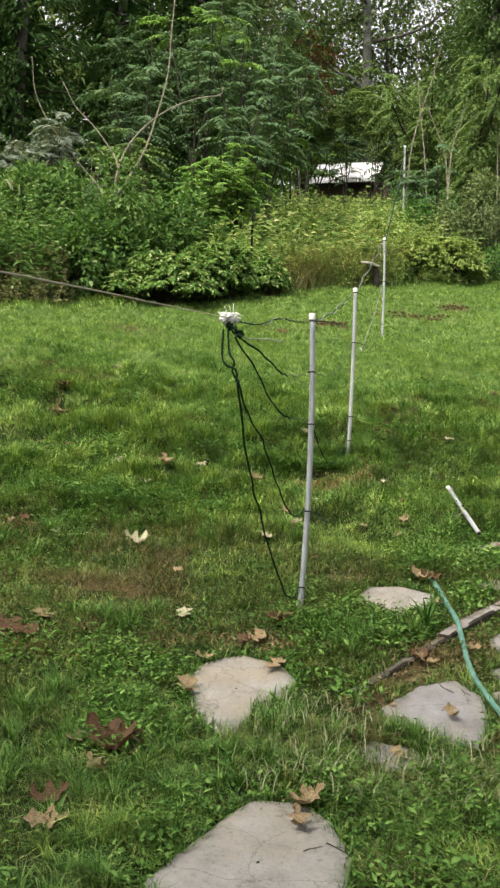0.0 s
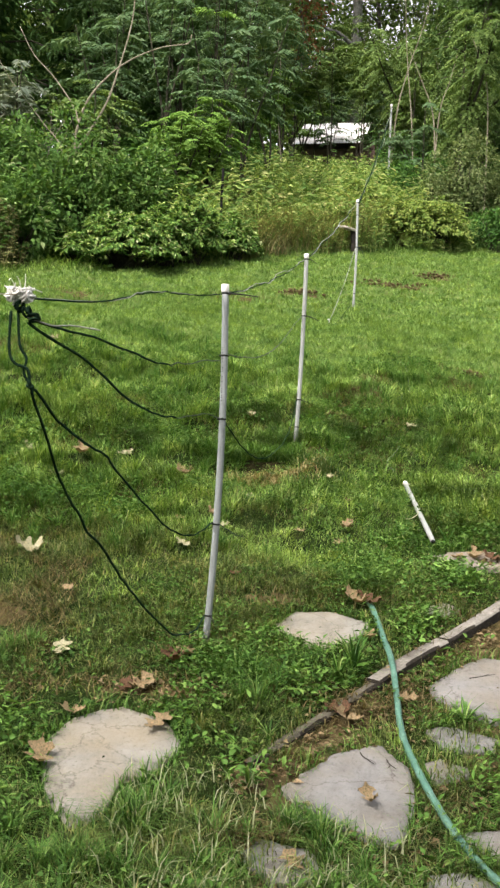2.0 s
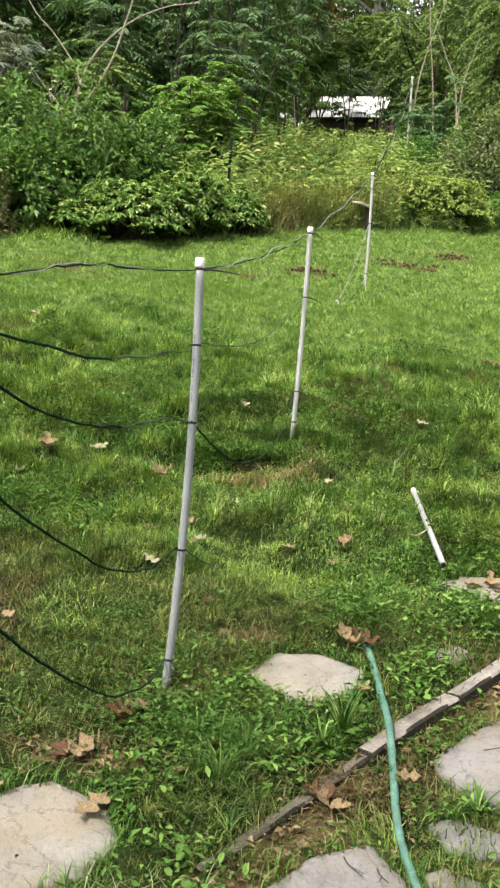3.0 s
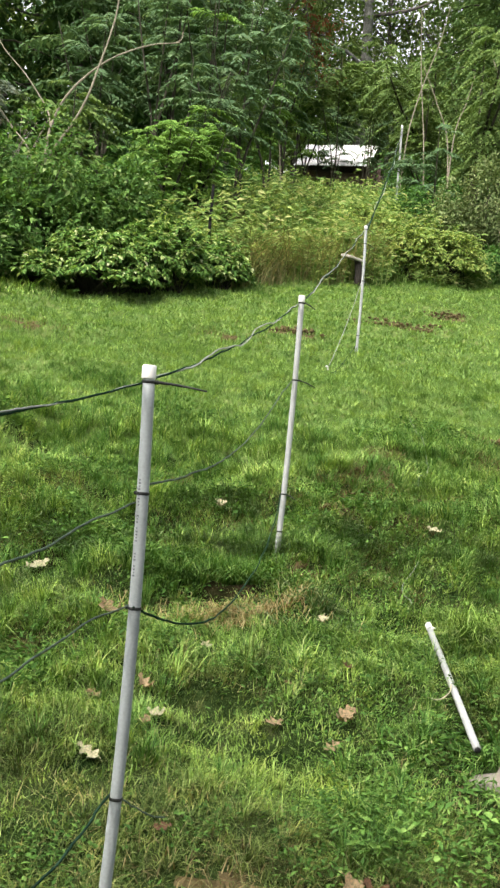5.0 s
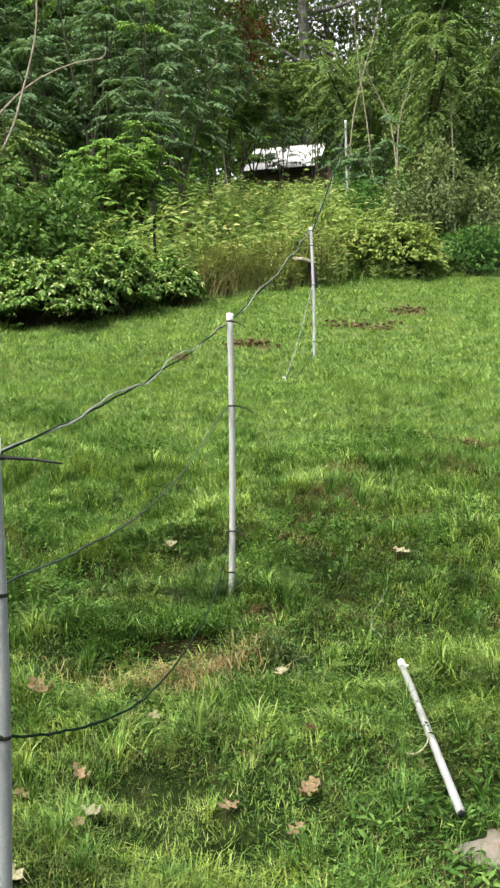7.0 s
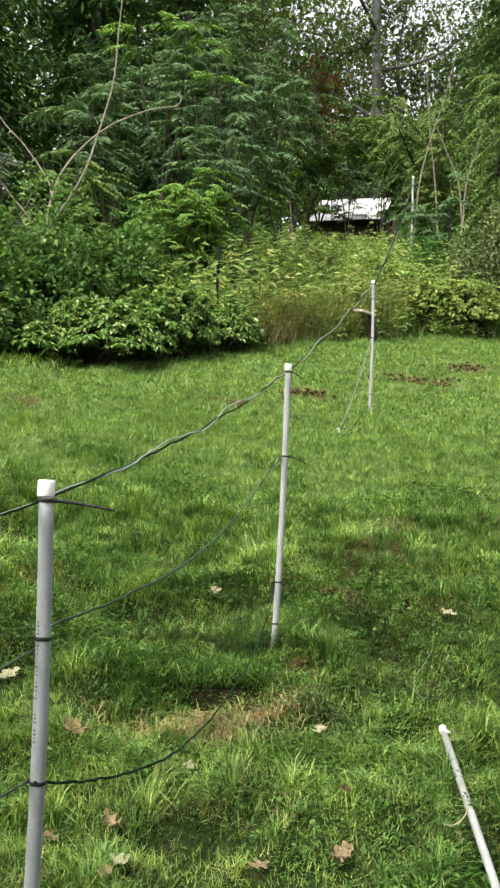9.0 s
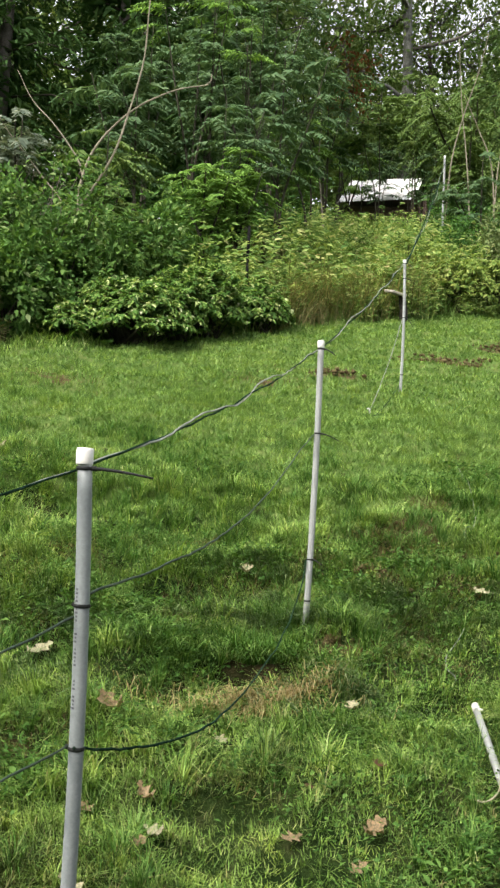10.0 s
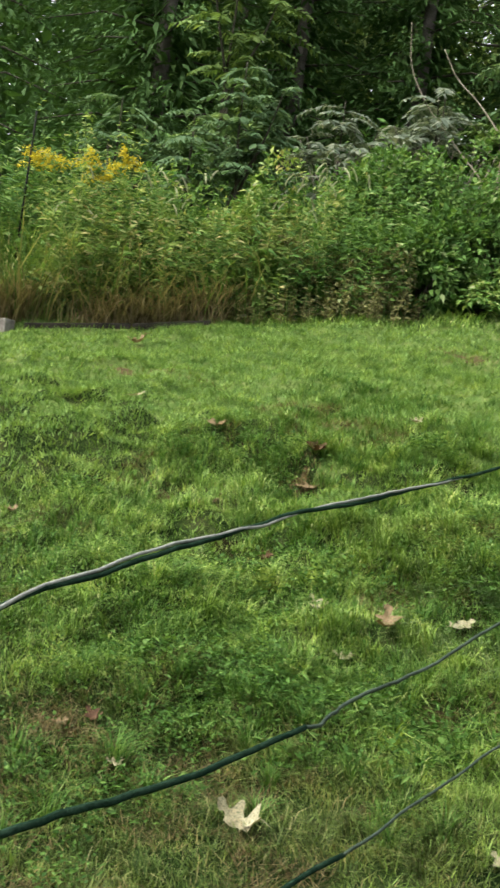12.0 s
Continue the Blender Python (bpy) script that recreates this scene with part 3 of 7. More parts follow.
PATIO_FLAGS = [
    [(0.24, 3.97), (0.40, 4.18), (0.56, 4.27), (0.64, 4.14), (0.645, 3.95), (0.59, 3.77), (0.50, 3.77), (0.36, 3.87)],
    [(0.73, 4.65), (0.85, 4.80), (0.97, 4.92), (1.14, 4.91), (1.24, 4.75), (1.10, 4.48), (0.93, 4.44), (0.78, 4.53)],
    [(0.70, 4.36), (0.78, 4.40), (0.95, 4.34), (0.92, 4.27), (0.76, 4.26)],
    [(0.68, 4.18), (0.74, 4.21), (0.84, 4.17), (0.80, 4.10), (0.70, 4.08)],
    [(1.00, 4.12), (1.08, 4.20), (1.20, 4.16), (1.16, 4.00), (1.03, 4.00)],
    [(0.15, 3.66), (0.20, 3.74), (0.36, 3.72), (0.38, 3.60), (0.25, 3.56)],
    [(0.63, 3.67), (0.75, 3.70), (0.84, 3.65), (0.75, 3.52), (0.64, 3.50)],
    [(0.73, 3.84), (0.86, 3.88), (1.00, 3.93), (1.02, 3.80), (0.85, 3.74)],
    [(1.11, 5.03), (1.12, 5.19), (1.28, 5.29), (1.42, 5.25), (1.36, 5.05)],
]


def stone_outline(corners, seed, step=0.02):
    """A broken flag's rim: straight sides between worn corners, chipped here and there."""
    r = np.random.default_rng(seed)
    p = np.array(corners, float)
    for cut_ in (0.09, 0.2):
        nxt = np.roll(p, -1, 0)
        p = np.stack([p + (nxt - p) * cut_, nxt - (nxt - p) * cut_], 1).reshape(-1, 2)
    out = []
    for a, b in zip(p, np.roll(p, -1, 0)):
        m = max(1, int(np.linalg.norm(b - a) / step))
        out.append(a + (b - a) * (np.arange(m) / m)[:, None])
    out = np.vstack(out)
    inward = out.mean(0) - out
    inward /= np.linalg.norm(inward, axis=1, keepdims=True)
    chip = 0.012 * np.clip(field(out[:, 0] * 22, out[:, 1] * 22, seed) - 0.45, 0, 1) + 0.0025 * r.standard_normal(len(out))
    return out + inward * chip[:, None]


FLAGS = [(stone_outline(c, 1 + n), n < len(LAWN_FLAGS), np.ptp(np.array(c)[:, 0]) > 0.27, n) for n, c in enumerate(LAWN_FLAGS + PATIO_FLAGS)]


def ground_plane(x, y, cx, cy):
    """The slope under a slab, taken as flat."""
    e = 0.12
    sx = (ground_z(cx + e, cy) - ground_z(cx - e, cy)) / (2 * e)
    sy = (ground_z(cx, cy + e) - ground_z(cx, cy - e)) / (2 * e)
    return ground_z(cx, cy) + np.clip(sx, -0.08, 0.08) * (x - cx) + np.clip(sy, 0.16, 0.3) * (y - cy)


def flagstone(rim, seed):
    """A slab with a broken rim, a worn arris and a split top of low ledges."""
    c = rim.mean(0)
    n = len(rim)
    rings = []
    for q, dz in ((1.0, -0.07), (1.0, 0.006), (0.985, 0.011), (0.86, 0.012), (0.7, 0.012), (0.52, 0.012), (0.34, 0.012), (0.17, 0.012), (0.02, 0.012)):
        xy = c + (rim - c) * q
        ledge = 0.005 * (field(xy[:, 0] * 6, xy[:, 1] * 6, seed + 90) > 0.58) * (q < 0.97)
        rings.append(np.column_stack([xy, ground_plane(xy[:, 0], xy[:, 1], *c) + dz + ledge + 0.006 * (field(xy[:, 0] * 16, xy[:, 1] * 16, seed) - 0.5)]))
    i, j = np.meshgrid(np.arange(len(rings) - 1), np.arange(n), indexing="ij")
    f = np.stack([i * n + j, i * n + (j + 1) % n, (i + 1) * n + (j + 1) % n, (i + 1) * n + j], -1).reshape(-1, 4)
    return np.vstack(rings), f


for rim, in_lawn, large, n_flag in FLAGS:
    label = "pale tan flagstone set in the grass" if in_lawn and large else "small pale flagstone half sunk in weeds" if in_lawn else "grey flagstone of the overgrown patio" if large else "small broken grey flagstone half sunk in weeds"
    tagged(put("stepping_stone", *flagstone(rim, n_flag), M_STONE_BROWN if n_flag == 3 else M_STONE if in_lawn else M_STONE_GREY), label, "stone", "stepping stones")


def on_stone(x, y, grow=1.0):
    """Whether a place lies on a flag, each grown or shrunk about its middle."""
    x, y = np.asarray(x, float), np.asarray(y, float)
    out = np.zeros(x.shape, bool)
    for rim, _, _, _ in FLAGS:
        c = rim.mean(0)
        r = c + (rim[::2] - c) * grow
        near_ = np.flatnonzero((x > r[:, 0].min()) & (x < r[:, 0].max()) & (y > r[:, 1].min()) & (y < r[:, 1].max()))
        px, py = x[near_], y[near_]
        inside = np.zeros(len(px), bool)
        for (ax, ay), (bx_, by_) in zip(r, np.roll(r, -1, 0)):
            inside ^= ((ay > py) != (by_ > py)) & (px < (bx_ - ax) * (py - ay) / (by_ - ay + 1e-12) + ax)
        out[near_] |= inside
    return out


# ---- timber edging between lawn and patio ----
edging = root("timber_edging", (EDGE_A[0], EDGE_A[1], float(ground_z(*EDGE_A))), "weathered grey wooden edging boards sunk along the lawn", "edging")
along_marks = [0.03, 0.70, 1.16, 2.09]
for n_board, (s0, s1) in enumerate(zip(along_marks[:-1], along_marks[1:])):
    bm = bmesh.new()
    steps = 14
    loops = []
    sunk = (0.008, 0.0, -0.004)[n_board]
    half = (0.02, 0.031, 0.029)[n_board]
    for q in range(steps + 1):
        s = s0 + 0.004 + (s1 - s0 - 0.008) * q / steps
        at = EDGE_A + EDGE_DIR * s
        side = np.array([EDGE_DIR[1], -EDGE_DIR[0]])
        zt = float(ground_z(*(at - side * 0.03))) + 0.014 - sunk + 0.003 * math.sin(7 * s + n_board)
        wob = 0.003 * math.sin(5 * s + 2 * n_board) + (0.006 if n_board == 2 else 0)
        nick = 0.004 * math.sin(31 * s + n_board) * math.sin(13 * s)
        ring = []
        for o, dz in ((-half, -0.16), (-half, -0.006), (-half + 0.006, 0.0), (0.0, 0.001 + nick * 0.3), (half - 0.006, nick), (half, -0.008), (half - 0.002, -0.08), (half, -0.16)):
            c = at + side * (o + wob)
            ring.append(bm.verts.new((c[0], c[1], zt + dz)))
        loops.append(ring)
    k_ring = len(loops[0])
    for a, b in zip(loops[:-1], loops[1:]):
        for q in range(k_ring):
            bm.faces.new((a[q], a[(q + 1) % k_ring], b[(q + 1) % k_ring], b[q]))
    bm.faces.new(loops[0][::-1])
    bm.faces.new(loops[-1])
    bmesh.ops.recalc_face_normals(bm, faces=bm.faces)
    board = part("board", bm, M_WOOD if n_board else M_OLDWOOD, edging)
    # board sides take dark timber to paint the shade below the top edge
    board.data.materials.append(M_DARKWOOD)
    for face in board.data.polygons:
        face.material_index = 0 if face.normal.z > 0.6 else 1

# ---- fence posts ----
def rail_line(x, y, z0, z1, bend, lean=(0.0, 0.0), n=14):
    q = np.linspace(0, 1, n)
    return np.stack([x + lean[0] * q + bend * 4 * q * (1 - q), y + lean[1] * q, z0 + (z1 - z0) * q], -1)


def ring_of(x, y, z, r, h, sides=16):
    """A hollow-looking band round a pipe with softened rims."""
    return tube([(x, y, z - h / 2), (x, y, z - h * 0.38), (x, y, z + h * 0.38), (x, y, z + h / 2)], [r * 0.94, r, r, r * 0.94], sides)


def post_x(post, z):
    line = post["line"]
    return np.array([np.interp(z, line[:, 2], line[:, 0]), np.interp(z, line[:, 2], line[:, 1]), z])


def fence_post(x, y, top, bend, lean, label, ties, radius=0.0128, capped=True, prints=False, pipe=None):
    base = float(ground_z(x, y))
    line = rail_line(x, y, base - 0.12, top, bend, lean, 20)
    ob = root("fence_post", (x, y, base), label, "fence post", "fence posts")
    v, f = tube(line, radius, 20)
    put("pipe", v, f, pipe or M_PVC_LIT, ob, smooth=True)
    tx, ty = line[-1][:2]
    if capped:
        r = radius * 1.16
        v, f = tube([(tx, ty, top - 0.024), (tx, ty, top - 0.022), (tx, ty, top + 0.002), (tx, ty, top + 0.0045), (tx, ty, top + 0.005)], [r * 0.97, r, r, r * 0.93, r * 0.5], 24)
        put("cap", v, f, M_CAP, ob, "white plastic end cap", smooth=True)
    got = {"line": line, "ob": ob, "r": radius}
    for z, tail, turn, drop in ties:
        p = post_x(got, z)
        band = put("cable_tie", *ring_of(*p, radius + 0.0018, 0.0065), M_BLACK, ob, "black cable tie")
        box, bf = tube([p + (math.cos(turn) * radius, math.sin(turn) * radius, 0), p + (math.cos(turn) * (radius + 0.009), math.sin(turn) * (radius + 0.009), 0)], 0.0045, 4)
        put("tie_head", box, bf, M_BLACK, band)
        if tail:
            q = np.linspace(0, 1, 8)[:, None]
            way = np.array([math.cos(turn), math.sin(turn), 0])
            pts = p + way * radius + way * tail * q + np.array([0, 0, -drop]) * q**1.6
            put("tie_tail", *tube(pts, np.linspace(0.0036, 0.0018, 8), 5), M_BLACK, band)
    if prints:
        # a printed line down the pipe, too worn to read
        for k in range(26):
            z = top - 0.235 - 0.0065 * k - (0.016 if k > 8 else 0) - (0.02 if k > 17 else 0)
            if k in (4, 12, 21):
                continue
            p = post_x(got, z)
            a = radians(-118)
            u = np.array([math.cos(a), math.sin(a), 0])
            w = np.array([-math.sin(a), math.cos(a), 0])
            hw, hh = 0.0022 + 0.0008 * math.sin(k * 2.3), 0.0017
            q = [p + u * (radius + 0.0004) + w * sw + np.array([0, 0, sh]) for sw, sh in ((-hw, -hh), (hw, -hh), (hw, hh), (-hw, hh))]
            put("print_bar", q, [[0, 1, 2, 3]], M_INK, ob)
    return got


P0 = fence_post(-0.33, -1.3, 1.36, 0.0, (0.0, 0.0), "grey plastic pipe fence post with white cap at the line's start", [(1.33, 0.0, 0, 0)])
P1 = fence_post(-0.083, 4.84, 2.188, 0.022, (0.013, 0.0), "bowed grey plastic fence post with white cap and tie tail",
                [(2.158, 0.118, -0.25, 0.012), (1.925, 0.0, 2.6, 0), (1.686, 0.0, 2.8, 0), (1.29, 0.0, 2.5, 0), (0.945, 0.03, -0.9, 0.02)], prints=True, pipe=M_PVC_SHADED)
P2 = fence_post(0.165, 7.367, 2.772, 0.008, (0.012, 0.0), "grey plastic pipe fence post with white cap in tufted grass",
                [(2.742, 0.06, -0.5, 0.03), (2.39, 0.085, -0.3, 0.03), (1.87, 0.06, -0.7, 0.02), (1.70, 0.0, 2.0, 0)])
P3 = fence_post(0.612, 12.226, 4.263, 0.012, (-0.01, 0.0), "grey plastic pipe fence post near the wild bank",
                [(4.235, 0.07, -0.4, 0.05), (4.10, 0.08, -0.2, 0.05), (3.75, 0.09, -0.6, 0.10), (3.24, 0.0, 2.0, 0)])
P4 = fence_post(1.47, 22.14, 8.57, 0.0, (-0.02, 0.0), "white pipe post standing among the bushes", [(8.5, 0.0, 0, 0)], radius=0.02)

# ---- cords ----
KNOT = np.array([-0.252, 2.847, 1.863])
LUMP = KNOT + np.array([0.03, 0.0, -0.165])


def sagging(a, b, sag, n=26, kink=0.004, seed=0, power=1.0):
    r = np.random.default_rng(seed)
    q = np.linspace(0, 1, n)
    p = np.asarray(a) + (np.asarray(b) - np.asarray(a)) * q[:, None]
    p[:, 2] -= sag * 4 * (q**power) * (1 - q**power)
    wob = np.convolve(r.standard_normal(n + 4), np.ones(3) / 3, "same")[2:-2]
    wob2 = np.convolve(r.standard_normal(n + 4), np.ones(3) / 3, "same")[2:-2]
    p[1:-1, 2] += kink * wob[1:-1]
    p[1:-1, 0] += kink * wob2[1:-1]
    return p


def cord(name, runs, radius, material, label):
    line = np.vstack([runs[0]] + [r[1:] for r in runs[1:]])
    return tagged(put(name, *tube(line, radius, 6), material, smooth=True), label, "cord", "fence cords")


def on(post, z, side=(0.0, 0.0)):
    return post_x(post, z) + (side[0], side[1], 0)


NEAR = (-0.014, 0.004)


def slung(a, b, heights, seed, kink=0.003, n=7):
    """A slack line in the upright plane from a to b, by the share of the way and the height there."""
    r = np.random.default_rng(seed)
    a, b = np.asarray(a, float), np.asarray(b, float)
    pts = [a] + [np.array([*(a + (b - a) * q)[:2], z]) for q, z in heights] + [b]
    line = curve_through(pts, n)
    wob = np.convolve(r.standard_normal((len(line) + 2)), np.ones(3) / 3, "valid")
    wob2 = np.convolve(r.standard_normal((len(line) + 2)), np.ones(3) / 3, "valid")
    line[1:-1, 2] += kink * wob[1:-1]
    line[1:-1, 0] += kink * wob2[1:-1]
    return line


TOP_RUNS = [slung(KNOT + (0.01, 0, -0.005), on(P1, 2.155, NEAR), [(0.2, 1.905), (0.34, 1.956), (0.42, 1.99), (0.5, 2.014), (0.55, 2.034), (0.61, 2.043), (0.7, 2.068), (0.82, 2.10)], 1, 0.002, 8),
            sagging(on(P1, 2.155, NEAR), on(P2, 2.74, NEAR), 0.035, 60, seed=2, kink=0.004),
            sagging(on(P2, 2.74, NEAR), on(P3, 4.235, NEAR), 0.045, 40, seed=3, kink=0.006), sagging(on(P3, 4.235, NEAR), on(P4, 8.5), 0.25, seed=4)]
cord("cord", TOP_RUNS[:1], 0.0022, M_CORD, "dark top cord from the knot to the post")
cord("cord", TOP_RUNS[1:2], 0.0026, M_CORD, "dark top cord strung from post to post")
cord("cord", TOP_RUNS[2:], 0.003, M_CORD, "dark top cords strung on up the slope")


def wound(run, reach, seed):
    """A line that winds loosely round another, straying from it here and there."""
    q = np.linspace(0, 1, len(run))
    stray = reach * (0.5 + 2.2 * np.clip(field(q * 5 + seed, 0 * q, seed) - 0.45, 0, 1)) * np.sin(np.pi * q) ** 0.4
    return run + np.stack([0.5 * stray * np.cos(q * 23 + seed), 0 * q, stray * (0.35 + 0.65 * np.sin(q * 19 + seed))], -1)


cord("cord", [wound(TOP_RUNS[0], 0.008, 1)], 0.0014, M_CORD_LIGHT, "pale worn cord twisted along the top cord")
cord("cord", [wound(TOP_RUNS[1], 0.014, 2)], 0.0024, M_CORD_LIGHT, "pale worn cord twisted along the top cord")
cord("cord", [wound(TOP_RUNS[2], 0.02, 3), wound(TOP_RUNS[3], 0.03, 4)], 0.0026, M_CORD_LIGHT, "pale worn cord twisted along the upper cords")
second = slung(KNOT + (0.02, 0, -0.04), on(P1, 1.905, NEAR), [(0.2, 1.826), (0.32, 1.823), (0.39, 1.825), (0.46, 1.82), (0.58, 1.824), (0.615, 1.837), (0.7, 1.848), (0.85, 1.88)], 8, 0.0025)
cord("cord", [second[:36]], 0.0029, M_CORD, "dark second cord drooping from the knot")
cord("cord", [second[35:]], 0.0021, M_CORD_GREEN, "thin green end of the second cord tied to the post")
cord("cord", [slung(on(P1, 1.935, NEAR), on(P2, 2.386, NEAR), [(0.12, 1.95), (0.28, 1.975), (0.45, 2.03), (0.63, 2.123), (0.86, 2.295)], 9, 0.003)], 0.0026, M_CORD_GREEN, "dark green second cord rising to the next post")
third = slung(KNOT + (0.02, 0.005, -0.05), on(P1, 1.69, NEAR), [(0.2, 1.765), (0.36, 1.705), (0.5, 1.678), (0.62, 1.672), (0.72, 1.68), (0.86, 1.697)], 10, 0.0025)
cord("cord", [third[:30]], 0.0029, M_CORD, "dark third cord sagging from the knot")
cord("cord", [third[29:]], 0.0020, M_CORD_GREEN, "thin green end of the third cord tied to the post")
cord("cord", [slung(on(P1, 1.69, (0.0, -0.015)), on(P2, 1.87, NEAR), [(0.09, 1.635), (0.2, 1.58), (0.31, 1.544), (0.42, 1.525), (0.55, 1.53), (0.7, 1.575), (0.84, 1.645), (0.94, 1.745)], 11, 0.003)], 0.0029, M_CORD, "dark third cord slack over the grass to the next post")
cord("cord", [curve_through([KNOT + (0.0, 0.004, -0.03), KNOT + (0.006, 0.004, -0.09), KNOT + (0.02, 0.004, -0.115), KNOT + (0.016, 0.004, -0.14), LUMP], 5),
                    slung(LUMP, on(P1, 1.295, NEAR), [(0.12, 1.62), (0.25, 1.565), (0.35, 1.497), (0.5, 1.405), (0.62, 1.335), (0.76, 1.288), (0.88, 1.283)], 12)], 0.0028, M_CORD, "dark slack cord hanging from the knot")
cord("cord", [sagging(on(P1, 1.29, (0.014, 0)), on(P1, 1.245, (0.10, 0.05)), 0.012, 10, seed=13)], 0.002, M_CORD_GREEN, "loose cord end beside the post")
cord("cord", [curve_through([KNOT + (-0.012, 0, -0.03), KNOT + (-0.012, 0, -0.1), KNOT + (0.0, 0, -0.125), KNOT + (0.024, 0, -0.135), LUMP + (0, 0, 0.003)], 5),
                    slung(LUMP + (0, 0, 0.003), on(P1, 0.945, NEAR), [(0.1, 1.52), (0.18, 1.425), (0.27, 1.345), (0.44, 1.185), (0.58, 1.07), (0.7, 0.985), (0.83, 0.935), (0.92, 0.925)], 14)], 0.0030, M_CORD, "dark lowest cord hanging down to the post foot")
cord("cord", [sagging(on(P3, 4.23, (0.012, 0)), on(P4, 8.42), 0.10, 30, 0.004, 18)], 0.007, M_CORD, "dark cords running up from the post to the far pole")
cord("tie_string", [sagging(KNOT, on(P0, 1.318), -0.004, 20, 0.001, 15)], 0.0014, M_TWINE, "pale string holding the cord bundle taut")
cord("guy_string", [sagging(on(P3, 3.73, NEAR), (0.36, 11.55, float(ground_z(0.36, 11.55)) + 0.02), 0.05, 14, 0.002, 16)], 0.003, M_CORD_LIGHT, "thin pale guy string from post to ground")
cord("guy_string", [sagging((0.40, 11.3, float(ground_z(0.40, 11.3)) + 0.03), on(P3, 3.15, NEAR), 0.03, 14, 0.004, 17)], 0.0028, M_CORD, "slack end of the guy string on the grass")

# strings lost in the grass
def lying(xy, lift, seed):
    line = curve_through([(x, y, 0.0) for x, y in xy], 8)
    line[:, 2] = ground_z(line[:, 0], line[:, 1]) + lift + 0.02 * field(line[:, 1] * 9, line[:, 0] * 9, seed)
    return line


cord("string", [lying([(0.95, 9.95), (0.985, 9.25), (0.985, 8.88), (0.91, 8.66), (0.955, 8.32)], 0.03, 91)], 0.0012, M_CORD_LIGHT, "thin pale string lying in the lawn")
cord("string", [lying([(0.82, 7.48), (0.735, 7.27), (0.765, 7.11)], 0.035, 92)], 0.0016, M_CORD_LIGHT, "short pale string end in the grass")

peg = root("tent_peg", (0.36, 11.55, float(ground_z(0.36, 11.55))), "white plastic peg holding the guy string", "peg")
pz = float(ground_z(0.36, 11.55))
put("shaft", *tube([(0.37, 11.58, pz - 0.08), (0.36, 11.55, pz + 0.015), (0.357, 11.542, pz + 0.03)], [0.005, 0.007, 0.007], 8), M_CAP, peg, smooth=True)
put("hook", *tube([(0.357, 11.542, pz + 0.03), (0.349, 11.534, pz + 0.035), (0.34, 11.53, pz + 0.03)], [0.007, 0.007, 0.005], 8), M_CAP, peg, smooth=True)

bundle = root("cord_bundle", tuple(KNOT), "tangle of dark cords knotted with white rope", "knot")


def coil(centre, r, turns, seed, thick, squash=1.0):
    g = np.random.default_rng(seed)
    t = np.linspace(0, turns * 2 * np.pi, turns * 14)
    tilt = Euler((g.uniform(-1.4, 1.4), g.uniform(-1.4, 1.4), g.uniform(0, 6))).to_matrix()
    rad = r * (1 + 0.25 * np.sin(t * 1.7 + seed))
    p = np.stack([rad * np.cos(t), rad * np.sin(t) * squash, r * 0.6 * np.sin(t * 0.43 + seed)], -1)
    return tube(np.asarray(centre) + p @ np.array(tilt).T, thick, 6)


for n_loop in range(7):
    put("rope_loop", *coil(KNOT + (-0.012 + 0.005 * n_loop, 0.002 * (n_loop % 3), -0.002 + 0.005 * (n_loop % 2)), 0.009 + 0.002 * (n_loop % 3), 3, 40 + n_loop, 0.0026), M_WHITE_CORD, bundle, "white rope", True)
g = np.random.default_rng(70)
frayed = []
for n_end in range(14):
    p0 = KNOT + g.normal(0, 0.009, 3) + (0.002, 0, 0.005)
    way = unit(g.standard_normal(3) + (0.3, -0.2, 0.1))
    frayed.append(tube(curve_through([p0, p0 + way * 0.012 + g.normal(0, 0.003, 3), p0 + way * 0.024 + g.normal(0, 0.006, 3)], 3), 0.0009, 4))
tagged(put("frayed_end", *joined(frayed), M_WHITE_CORD, bundle, "frayed white rope ends"), kind="stuff")
for n_loop in range(3):
    put("cord_loop", *coil(KNOT + (0.004 + 0.014 * n_loop, 0, -0.02 - 0.011 * n_loop), 0.008, 3, 50 + n_loop, 0.0027), M_CORD, bundle, "", True)
put("loose_end", *tube(curve_through([KNOT + (0.02, 0, -0.04), KNOT + (0.06, 0.01, -0.052), KNOT + (0.1, 0.02, -0.05), KNOT + (0.15, 0.02, -0.056)], 5), 0.0017, 6), M_CORD_LIGHT, bundle, "pale loose cord end", True)
put("cord_loop", *coil(LUMP, 0.004, 1, 61, 0.0026), M_CORD, bundle, "", True)

# ---- rod lying in the grass ----
rod = root("fallen_pipe", (0.83, 6.97, float(ground_z(0.83, 6.97))), "white plastic pipe lying in the grass", "pipe")
rod_line = np.linspace((0.823, 6.92, 1.398), (0.889, 6.02, 1.166), 8)
put("pipe", *tube(rod_line, 0.0125, 16), M_PVC_LIT, rod, smooth=True)
end = rod_line[0]
put("collar", *tube([end + (0.001, -0.012, -0.003), end + (-0.002, 0.028, 0.008)], 0.0137, 16), M_CAP, rod, "white pipe collar", True)
put("tie_ring", *ring_of(*(end + (0.012, -0.02, 0.004)), 0.011, 0.006), M_CAP, rod, "small white plastic loop", True)
# solid black disc painted in for the shaded inside of the pipe
put("bore_shade", *tube([rod_line[-1] + (0.0004, -0.006, -0.0015), rod_line[-1] + (0.0008, -0.012, -0.003)], 0.0098, 14), M_BLACK, rod, "dark hollow end", True)
